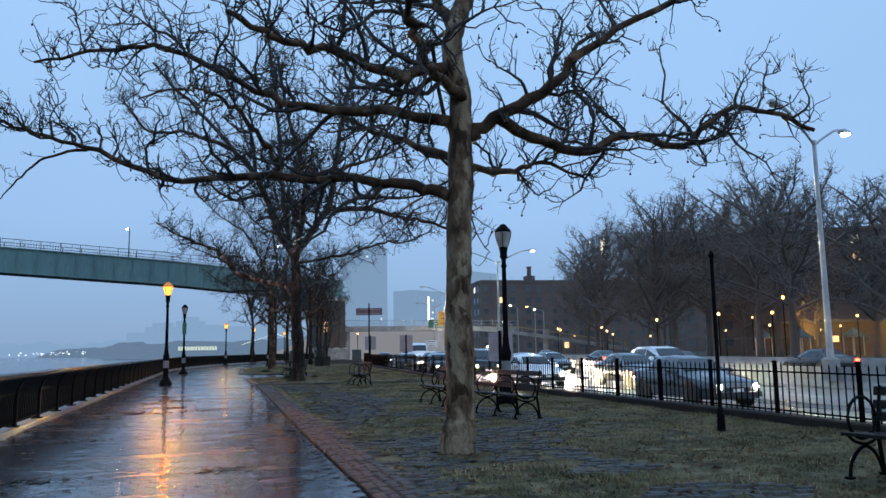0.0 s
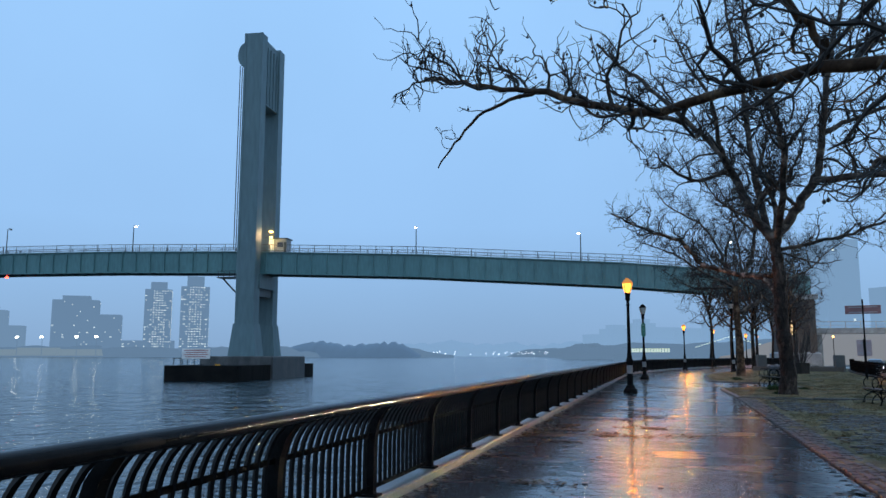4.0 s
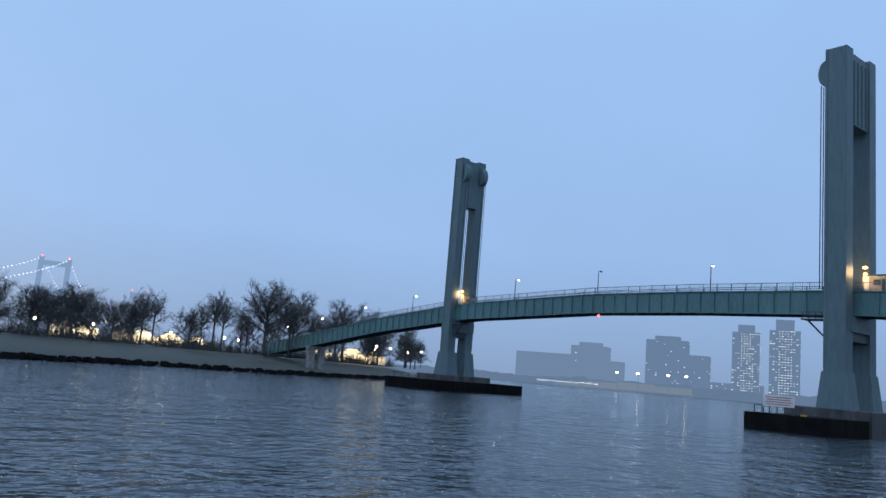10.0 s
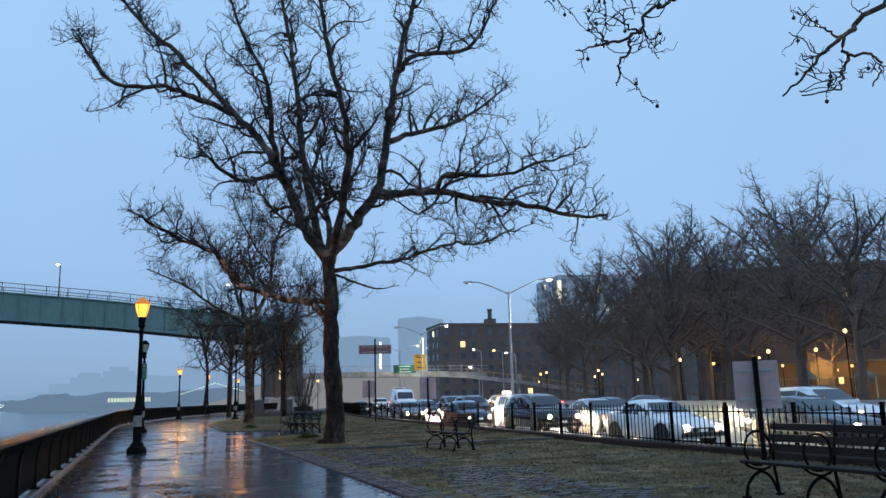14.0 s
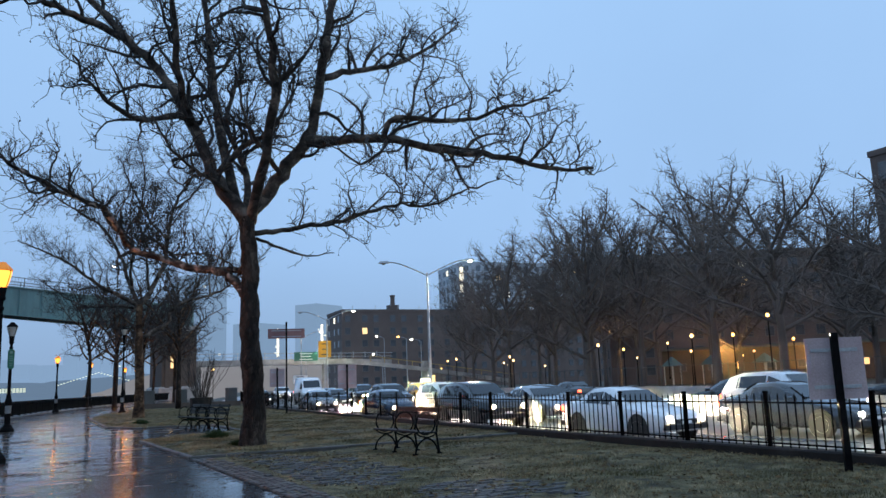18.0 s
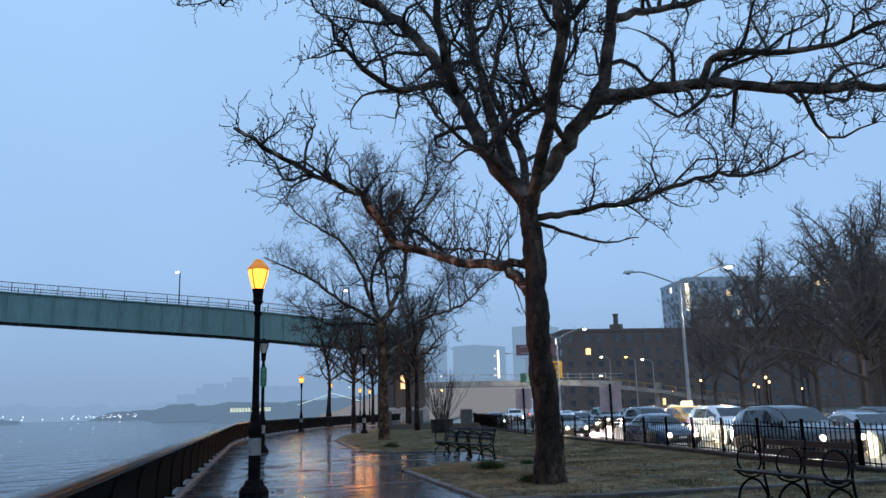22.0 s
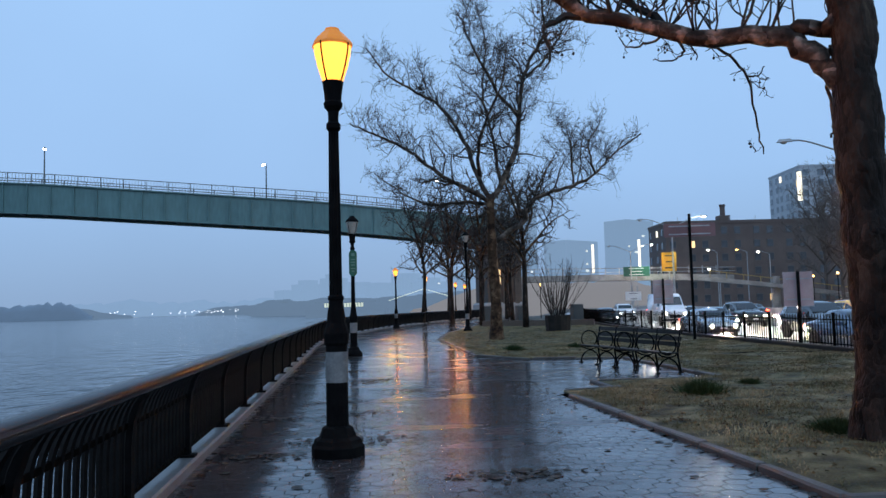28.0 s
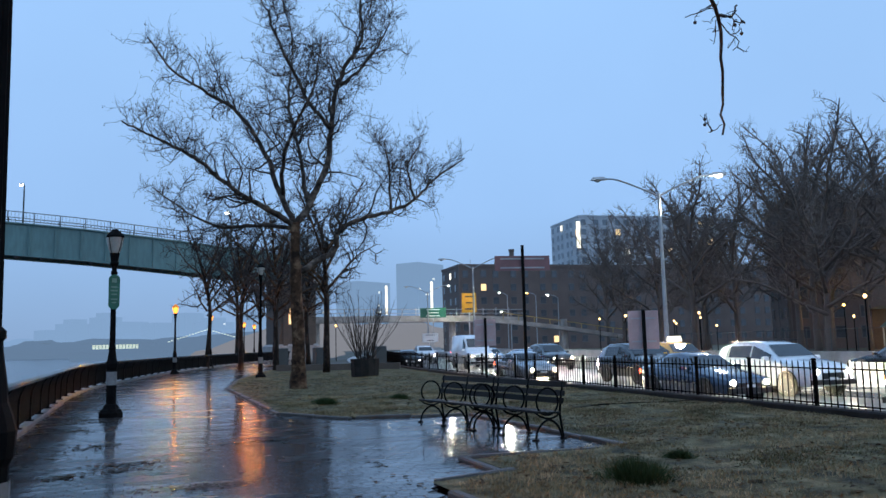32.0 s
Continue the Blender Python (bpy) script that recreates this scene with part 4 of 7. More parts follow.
bough(TREE_C, "limb", 0.12, 0.03, (0, -0, 6.2), (-0.6, 0.5, 7.8), (-1, 1, 9.2), (-2, 1.7, 11), (-3.1, 2.2, 11.8), (-4.6, 2.9, 13), (-5.5, 3.4, 14.4))
bough(TREE_C, "limb", 0.09, 0.02, (1.4, 0.1, 10.1), (0.3, -0.5, 11.2), (-0.9, -1.1, 13.3), (-1.5, -1.4, 14.5))
bough(TREE_C, "limb", 0.09, 0.02, (-0.1, 0, 6.1), (-1.4, 1.1, 6.3), (-2.8, 2, 6.4), (-4.1, 2.7, 7.2), (-5.2, 3.3, 8.1))
bough(TREE_C, "limb", 0.09, 0.02, (-0.4, 0.4, 7.3), (-0.6, -0.9, 8.6), (-0.3, -1.8, 9.7), (0.3, -2.5, 11), (0.5, -2.9, 12.8))
bough(TREE_C, "limb", 0.06, 0.02, (3.9, 0.3, 7), (3.8, -0, 8.4), (3.5, -0.3, 9.7))
bough(TREE_C, "limb", 0.06, 0.02, (5, 0.4, 7.5), (4.8, 0.8, 8.8), (5.5, 1, 10.1))
bough(TREE_C, "limb", 0.07, 0.02, (1.8, 0.1, 12), (2.8, 0.4, 12.9), (3.9, 0.8, 14.6), (4.3, 1, 15.8))
bough(TREE_C, "limb", 0.09, 0.02, (0.5, 0, 7), (0.4, 1.2, 9.2), (0.1, 2.2, 11.8), (0.4, 2.9, 14.5), (0, 3.4, 16.8))



def wander(rng, start, way, length, steps, lift, jitter):
    """A twisting branch: a line of points that bends upward and to the side as it grows."""
    p, d = np.array(start, float), np.array(way, float)
    pts, step = [p.copy()], length / steps
    for _ in range(steps):
        d = d + rng.normal(0, jitter, 3) + np.array((0, 0, lift))
        d /= np.linalg.norm(d)
        p = p + d * step
        pts.append(p.copy())
    return pts


def crown(rng, lines, twigs, dense=1.0, reach=1.0, balls=None, thick=1.0):
    """Boughs, twigs and hanging seed balls on the given limbs, into the builder twigs."""
    def shoot(pts, i, wide):
        d = pts[min(i + 1, len(pts) - 1)] - pts[max(i - 1, 0)]
        d = d / (np.linalg.norm(d) + 1e-9)
        s = np.cross(d, rng.normal(0, 1, 3))
        s /= np.linalg.norm(s) + 1e-9
        w = d * math.cos(wide) + s * math.sin(wide)
        w[2] += 0.18
        return w / np.linalg.norm(w)

    near = thick <= 1.2
    for pts, r0, r1 in lines:
        n = len(pts)
        length = sum(np.linalg.norm(pts[i + 1] - pts[i]) for i in range(n - 1))
        count = max(3, int(length * (2.0 if near else 2.6) * dense))
        for k in range(count):
            f = 0.22 + 0.78 * (k + rng.random()) / count
            i = min(n - 1, int(f * (n - 1)))
            rl = r0 + (r1 - r0) * f
            L2 = reach * ((0.6 + 1.9 * rng.random() ** 1.4) if near else (0.55 + 1.25 * rng.random())) * (1.15 - 0.45 * f - (0.35 * max(0, f - 0.7) / 0.3 if near else 0))
            b = wander(rng, pts[i], shoot(pts, i, 0.7 + 0.7 * rng.random()), L2, 8 if near else 5, 0.07, 0.34 if near else 0.30)
            rb = min(rl * 0.62, 0.060 if L2 > 1.2 else 0.032)
            twigs.tube(b, list(np.linspace(rb * thick, 0.009 * thick, len(b))), 5 if near else 3, False)
            for j in range(int((4.2 if near else 5.5) * dense * L2) + 2):
                q = 1 + int(rng.random() * (len(b) - 1))
                L3 = reach * (0.28 + 0.45 * rng.random())
                c = wander(rng, b[q], shoot(b, q, 0.6 + 0.8 * rng.random()), L3, 6 if near else 3, 0.10, 0.38 if near else 0.36)
                twigs.tube(c, list(np.linspace(0.0125 * thick, 0.006 * thick, len(c))), 3, False)
                for _ in range(2 if near else 1):
                    u = 1 + int(rng.random() * (len(c) - 1))
                    e = wander(rng, c[u], shoot(c, u, 0.5 + 0.6 * rng.random()), reach * (0.12 + 0.2 * rng.random()), 3 if near else 1, 0.14, 0.42)
                    twigs.tube(e, list(np.linspace(0.0055 * thick, 0.004 * thick, len(e))), 3, False)
                if balls is not None and rng.random() < 0.42:
                    e = c[-1] + np.array((0, 0, -0.06))
                    twigs.tube([c[-1], e], [0.0035, 0.003], 3, False)
                    balls.lathe([(0.004, -0.022), (0.018, -0.010), (0.020, 0.005), (0.004, 0.022)], 5, tuple(e))


def upright_fan(rng, limb, twigs, balls):
    """Thin wands that rise from the upper side of a low limb, tufted with fine twigs and seed balls."""
    for k in range(46):
        reach = 0.45 + 2.75 * (k + rng.random()) / 46
        i = min(range(len(limb)), key=lambda q: abs(limb[q][0] + reach))
        lean = np.array((rng.normal(0, 0.45), rng.normal(0, 0.45), 0.9))
        w = wander(rng, limb[i], lean / np.linalg.norm(lean), 0.7 + 1.4 * rng.random(), 11, 0.05, 0.20)
        twigs.tube(w, list(np.linspace(0.017, 0.006, len(w))), 4, False)
        for _ in range(9):
            q = 3 + int(rng.random() * 8.5)
            side = np.array((rng.normal(0, 0.8), rng.normal(0, 0.8), 0.7))
            c = wander(rng, w[q], side / np.linalg.norm(side), 0.14 + 0.3 * rng.random(), 5, 0.14, 0.26)
            twigs.tube(c, list(np.linspace(0.0085, 0.004, len(c))), 3, False)
            if rng.random() < 0.3:
                balls.lathe([(0.004, -0.022), (0.018, -0.010), (0.020, 0.005), (0.004, 0.022)], 5, tuple(c[-1] + np.array((0, 0, -0.03))))


def bare_tree(limbs, seed, label, dense=1.0, reach=1.0, m=None, thick=1.0, group="promenade trees", bark=None, twig=None, trunk_bark=None):
    rng = np.random.RandomState(seed)
    t = thing("tree", label, "tree", m, group)
    lines, sprays, fans = [], [], []
    for name, r0, r1, pts in limbs:
        p = smooth_line(pts, 6 if name == "trunk" else 5)
        p = [q + rng.normal(0, r0 * 0.03 if name == "trunk" else r0 * 0.05 if thick > 1.5 else 0.007 if name == "shoot" else 0.012 if name == "spray" else max(r0 * 0.07, 0.026), 3) * (1 if 0 < i < len(p) - 1 else 0) for i, q in enumerate(p)]
        k = len(p)
        radii = list(np.linspace(r0, r1, k) * (1 + rng.normal(0, 0.05, k)))
        if name == "trunk":
            base = Vector(pts[0])
            p[0] = p[0] + np.array((0, 0, -0.2))
            radii = [q * (1 + 0.24 * math.exp(-3.0 * i * 6 / k)) for i, q in enumerate(radii)]
        g = Geo()
        if name == "trunk" and thick <= 1.0:
            p = smooth_line(p, 7)
            radii = list(np.interp(np.linspace(0, 1, len(p)), np.linspace(0, 1, k), radii))
        g.tube(p, radii, 36 if name == "trunk" and thick <= 1.0 else 14 if r0 > 0.15 else 9)
        if name == "trunk" and thick <= 1.0:
            axis = np.array(p)
            for i, q in enumerate(g.v):
                c = axis[min(i // 36, len(p) - 1)]
                w = 1 + 0.05 * noise.noise(Vector(q) * 3.0) + 0.085 * noise.noise(Vector((q[0] * 20, q[1] * 20, q[2] * 7))) + 0.04 * noise.noise(Vector((q[0] * 40, q[1] * 40, q[2] * 16)))
                g.v[i] = tuple(c + (np.array(q) - c) * w)
        pale = name in ("pale_limb", "stub")
        part(name if name in ("trunk", "shoot") else "limb", g, (trunk_bark if name == "trunk" and trunk_bark else bark or (M_BARK if name == "trunk" else M_PALELIMB if pale else M_LIMB)), t, "mottled flaking trunk" if name == "trunk" else "pale peeled limb" if pale else "", smooth=True)
        if name == "pale_limb":
            fans.append(p)
        if name in ("limb", "spray", "pale_limb") or len(limbs) < 4:
            (sprays if name == "spray" else lines).append((p[len(p) // 4:] if name == "pale_limb" else p, r0, r1))
        elif name == "trunk" and thick > 1.5:
            lines.append((p[int(k * 0.72):], r1 * 1.2, r1))
    tw, balls = Geo(), Geo()
    crown(rng, lines, tw, dense, reach, balls if thick <= 1.5 else None, thick)
    crown(rng, sprays, tw, 0.5, 0.36, balls, 0.62)
    for p in fans:
        upright_fan(rng, p, tw, balls)
    tagged(part("twig_mass", tw, twig or M_TWIG, t, "dense bare crooked twigs", fix=False), kind="stuff")
    if balls.v:
        tagged(part("seed_mass", balls, M_TWIG, t, "small hanging seed balls", fix=False), kind="stuff")
    return t


bare_tree(TREE_A, 11, "bare plane tree with mottled bark and long low limbs", 1.65, 1.0, pose(5.63, 12.4, 0), bark=M_LIMBWARM, trunk_bark=M_BARK)
bare_tree(TREE_B, 12, "bare forked plane tree with a pale crooked low limb", 1.75, 1.12, pose(5.6, 38.7, 0), trunk_bark=M_BARKDARK)
bare_tree(TREE_C, 13, "slender bare plane tree standing on the lawn", 2.0, 1.35, pose(5.6, 65.5, 0), 0.75, trunk_bark=M_LIMBWARM)


def random_limbs(rng, height, spread, trunk=0.24, fork=0.35, n=9):
    """Trunk and limbs of a tree of its own chance."""
    out = [("trunk", trunk, trunk * 0.45, [(0, 0, 0), (rng.normal(0, 0.1), rng.normal(0, 0.1), height * fork), (rng.normal(0, 0.35), rng.normal(0, 0.35), height * 0.7)])]
    for i in range(n):
        a = i * 2.4 + rng.normal(0, 0.3)
        z = height * (fork * 0.85 + (0.62 - fork * 0.85) * i / n)
        up = 0.25 + 0.75 * i / n
        r = spread * (0.75 + 0.35 * rng.random()) * (1.1 - 0.5 * i / n)
        pts = [(0, 0, z)]
        for k in (0.3, 0.6, 1.0):
            pts.append((r * k * math.cos(a) + rng.normal(0, 0.12) * spread * 0.3, r * k * math.sin(a) + rng.normal(0, 0.12) * spread * 0.3,
                        z + (height - z) * up * (k ** 0.85) + rng.normal(0, 0.15)))
        out.append(("limb", trunk * 0.5, trunk * 0.12, pts))
    return out


rng = np.random.RandomState(5)
row_trees = []
for k in range(2):
    row_trees.append(bare_tree(random_limbs(rng, 12.5 + k, 4.2, 0.2, 0.38), 40 + k, "tall bare tree beyond the lawn", 0.75, 1.35, pose(8.4 - 3.6 * k, 90 + 15 * k, 0), 1.8, trunk_bark=M_BARKDARK, bark=M_LIMBWARM))
for k, (x, y, s) in enumerate(((6.8, 97, 0.9), (8.4, 117, 0.95), (11.2, 121, 0.9), (13.2, 104, 1.05), (15, 118, 0.9), (14, 131, 0.9), (10.2, 82, 0.95), (17, 128, 0.8))):
    copy_thing(row_trees[k % 2], pose(x, y, 0, 0, 0, 77 * k))

# the park's trees across the highway
park_trees = []
for k in range(3):
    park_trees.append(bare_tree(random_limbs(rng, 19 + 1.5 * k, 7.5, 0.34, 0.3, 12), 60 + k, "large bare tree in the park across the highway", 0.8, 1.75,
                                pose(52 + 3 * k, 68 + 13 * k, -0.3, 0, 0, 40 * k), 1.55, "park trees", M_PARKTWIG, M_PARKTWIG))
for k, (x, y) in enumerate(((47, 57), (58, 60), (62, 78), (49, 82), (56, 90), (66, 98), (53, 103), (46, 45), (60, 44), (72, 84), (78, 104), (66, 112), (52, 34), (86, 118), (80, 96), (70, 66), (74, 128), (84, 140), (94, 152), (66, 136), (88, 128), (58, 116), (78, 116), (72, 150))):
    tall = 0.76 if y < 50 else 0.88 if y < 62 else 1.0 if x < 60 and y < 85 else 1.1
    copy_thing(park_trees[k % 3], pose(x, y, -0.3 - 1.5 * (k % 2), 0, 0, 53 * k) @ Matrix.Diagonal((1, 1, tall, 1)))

# ---- the lift bridge for walkers ----
BRIDGE = Matrix.Translation((-15.36, 149.45, 0)) @ Matrix.Rotation(math.radians(187.63), 4, "Z")   # local x runs out over the river, y faces downstream


def soffit(s):
    """Height of the girder's underside along the bridge."""
    return float(np.interp(s, [-60, -38, -17, -7, 30, 67, 92, 117, 159, 200, 237, 271], [7.6, 10.6, 12.6, 13.5, 15.7, 16.95, 17.4, 17.45, 16.0, 11.9, 6.9, 2.6]))


DEEP = 4.1
bridge = thing("bridge_deck", "long pale green steel footbridge deck with ribbed girders over the river", "bridge", BRIDGE)
ss = [-38 + 3.0 * i for i in range(104)]
for side in (1, -1):
    g = Geo()
    for s in ss:
        z = soffit(s)
        g.v += [(s, side * 2.5, z), (s, side * 2.5, z + DEEP), (s, side * 2.4, z + DEEP), (s, side * 2.4, z)]
    for i in range(len(ss) - 1):
        for k in range(4):
            a, b = i * 4 + k, i * 4 + (k + 1) % 4
            g.f.append((a, b, b + 4, a + 4))
    girder = part("girder", g, M_GREEN, bridge, "pale green plate girder")
    g = Geo()
    for zz, w in ((0.0, 0.5), (DEEP, 0.42)):
        path = [(s, side * 2.55, soffit(s) + zz) for s in ss]
        g.sweep(path, [(-w / 2, -0.09), (-w / 2, 0.09), (w / 2, 0.09), (w / 2, -0.09)])
    part("flange", g, M_GREEN, girder)
    rib = Geo().box((0, 0, 0), (0.12, 0.34, DEEP - 0.25)).mesh("stiffener", M_GREEN)
    for i, s in enumerate(ss):
        o = part("stiffener", rib, None, girder)
        o.location = (s + 1.5, side * 2.65, soffit(s + 1.5) + DEEP / 2)
g = Geo()
for s in ss:
    g.v += [(s, -2.4, soffit(s) + 3.4), (s, 2.4, soffit(s) + 3.4), (s, 2.4, soffit(s) + 3.7), (s, -2.4, soffit(s) + 3.7)]
for i in range(len(ss) - 1):
    for k in range(4):
        a, b = i * 4 + k, i * 4 + (k + 1) % 4
        g.f.append((a, b, b + 4, a + 4))
part("deck_slab", g, M_CONC, bridge)
g = Geo()
for s in ss:
    g.box((s, 0, soffit(s) + 0.35), (0.35, 4.8, 0.5))
tagged(part("cross_beam", g, M_STEELDK, bridge), kind="stuff")
postm = Geo().box((0, 0, 0.75), (0.10, 0.10, 1.5)).mesh("rail_post", M_STEELDK)
for side in (1, -1):
    for i, s in enumerate(np.arange(-37, 268, 3.0)):
        o = part("rail_post", postm, None, bridge)
        o.location = (s, side * 2.55, soffit(s) + DEEP)
    for h in (0.35, 1.48):
        g = Geo()
        g.sweep([(s, side * 2.55, soffit(s) + DEEP + h) for s in ss], [(-0.045, -0.045), (-0.045, 0.045), (0.045, 0.045), (0.045, -0.045)])
        part("hand_rail", g, M_STEELDK, bridge)
    g = Geo()
    for s in np.arange(-37, 268, 0.42):
        z = soffit(s) + DEEP
        g.bar((s, side * 2.55, z + 0.3), (s, side * 2.55, z + 1.45), 0.035)
    tagged(part("picket_row", g, M_STEELDK, bridge, fix=False), kind="stuff")


def bridge_lamp(lit):
    t = thing("bridge_lamp", "tall thin bridge lamp with a glowing white head" if lit else "tall thin bridge lamp, head unlit", "street lamp", group="bridge lamps")
    g = Geo()
    g.tube([(0, 0, 0), (0, 0, 4.9), (0, 0.1, 5.2), (0, 0.5, 5.45), (0, 1.1, 5.5)], [0.11, 0.08, 0.07, 0.06, 0.05], 8)
    part("pole", g, M_STEELDK, t)
    g = Geo()
    g.box((0, 1.35, 5.5), (0.34, 0.75, 0.16), top=0.7)
    part("head", g, M_GALV, t)
    g = Geo()
    g.lathe([(0.10, -0.16), (0.26, -0.06), (0.28, 0.03), (0.1, 0.08)], 10, (0, 1.35, 5.36))
    part("bulb", g, M_LED if lit else M_OPAL, t)
    return t


bl_on, bl_off = bridge_lamp(True), bridge_lamp(False)
first = {True: bl_on, False: bl_off}
done = set()
for s, lit in ((-26, True), (0.3, True), (30.9, True), (89, True), (117.4, False), (143.9, True), (186, True), (212, True), (238, True), (262, True)):
    m = BRIDGE @ pose(s - 0.017 * max(s, 0.0), 2.45, soffit(s) + DEEP - 0.1, 0, 0, 195)
    if lit in done:
        copy_thing(first[lit], m)
    else:
        first[lit].matrix_world = m
        done.add(lit)


def bridge_tower(s, top, toward, label, gap=4.6, at=-4.6, footing=13.9, wide=3.7):
    t = thing("bridge_tower", label, "bridge tower", BRIDGE @ pose(s, 0, 0), "bridge towers")
    for side in (1, -1):
        y = side * gap
        g = Geo()
        # a tall steel box leg with a recessed panel line
        g.box((0, y, (top + 7) / 2), (wide, 2.5, top - 7))
        leg = part("leg", g, M_GREEND, t, "tall steel box leg")
        for dx in (-1, 1):
            g = Geo()
            g.box((dx * (wide / 2 - 0.25), y + side * 1.28, (top + 8) / 2), (0.42, 0.14, top - 8))
            part("corner_strip", g, M_GREEND, leg)
        g = Geo()
        g.box((0, y, 4.1), (5.4, 3.8, 6.0), top=0.76)
        part("foot", g, M_GREEND, t, "splayed leg foot")
        # sheave housing
        for dx in (toward,):
            g = Geo()
            vs = [(dx * 1.9 + 1.4 * dx * math.cos(a), y - 0.9 + 1.8 * w, top - 4.2 + 2.4 * math.sin(a)) for w in (0, 1) for a in [-math.pi / 2 + math.pi * i / 8 for i in range(9)]]
            g.add(vs, [tuple(range(9)), tuple(range(17, 8, -1))] + [(i, (i + 1) % 9, 9 + (i + 1) % 9, 9 + i) for i in range(9)])
            part("sheave_housing", g, M_GREEND, t, "rounded sheave housing")
            for off in (-0.5, 0.5):
                g = Geo()
                z0 = soffit(s + toward * 3) + DEEP
                g.tube([(dx * 2.9, y + off, z0), (dx * 2.9, y + off, top - 6.2)], [0.09, 0.09], 5)
                part("hoist_cable", g, M_STEELDK, t)
    g = Geo()
    g.box((0, 0, top - 7.0), (3.0, 2 * gap - 2.4, 13.0))
    part("portal_beam", g, M_GREEND, t, "deep portal beam joining the legs")
    for k in range(4):
        g = Geo()
        g.box((-toward * 1.6, -2.4 + 1.6 * k, top - 7.5), (0.25, 0.22, 11.5))
        part("panel_rib", g, M_GREEND, t)
    zb = soffit(s)
    g = Geo()
    g.box((0, 0, zb - 1.6), (4.2, 8.0, 2.6), top=1.0)
    part("cross_beam", g, M_GREEND, t)
    g = Geo()
    g.box((0, 0, zb - 3.6), (3.0, 7.8, 1.6))
    part("lower_beam", g, M_STEELDK, t)
    # walkway bracket on the side of the lift span
    g = Geo()
    g.box((toward * 4.2, 3.4, zb - 0.9), (4.0, 3.0, 0.2))
    g.bar((toward * 2.4, 3.4, zb - 4.2), (toward * 5.6, 3.4, zb - 1.0), 0.25)
    for k in range(4):
        g.bar((toward * (2.6 + k * 1.1), 4.8, zb - 0.9), (toward * (2.6 + k * 1.1), 4.8, zb + 0.3), 0.1)
    g.bar((toward * 2.5, 4.8, zb + 0.3), (toward * 6.1, 4.8, zb + 0.3), 0.1)
    g.bar((toward * 2.5, 4.8, zb - 0.3), (toward * 6.1, 4.8, zb - 0.3), 0.08)
    part("side_platform", g, M_STEELDK, t)
    # operator's cabin on the deck, lit from inside
    zc = zb + DEEP
    cab = part("cabin", Geo().box((toward * at, -0.6, zc + 1.35), (2.6, 2.4, 2.7), ch=0.1), M_CONC, t, "small operator's cabin in warm lamp light")
    part("cabin_roof", Geo().box((toward * at, -0.6, zc + 2.8), (3.1, 2.9, 0.2), ch=0.04), M_STEELDK, cab)
    part("cabin_window", Geo().box((toward * at, 0.62, zc + 1.6), (1.1, 0.06, 0.9)), M_WIN, cab, "dark window")
    part("cabin_door", Geo().box((toward * at - 1.0, 0.62, zc + 1.1), (0.5, 0.06, 2.0)), M_STEELDK, cab)
    near_leg = toward * (at + (1.8 if at < 0 else -1.8))
    part("lit_panel", Geo().box((near_leg, 0.5, zc + 1.5), (0.9, 0.5, 2.4), ch=0.05), M_WHITE, t, "pale control panel under the lamp")
    for dz, w in ((4.1, 0.42), (3.0, 0.30)):
        arm = part("lamp_arm", Geo().bar((near_leg + toward * 1.2, 0.9, zc + dz), (near_leg, 0.9, zc + dz + 0.15), 0.09), M_STEELDK, t)
        part("cabin_lamp", Geo().lathe([(w * 0.4, -0.18), (w, 0.0), (w * 0.8, 0.16), (0.06, 0.26)], 10, (near_leg, 0.9, zc + dz)), M_WARM, arm, "bright warm flood lamp")
    lp = new("cabin_light", bpy.data.lights.new("cabin_light", "POINT"))
    lp.data.energy, lp.data.color, lp.data.shadow_soft_size = 700, (1.0, 0.62, 0.24), 0.3
    lp.matrix_world = BRIDGE @ pose(s + near_leg, 2.0, zc + 3.3)
    # concrete pier
    pier = part("pier", Geo().box((0, 0, -1.0), (footing, 17, 4.2), ch=0.15), M_PIER, t, "stained concrete pier")
    return t


bridge_tower(62.2, 63.6, 1, "tall grey-green lift bridge tower standing in the river")
bridge_tower(165, 60.4, -1, "farther grey-green lift bridge tower standing in the river", 3.0, 3.6, 10.5, 3.1)


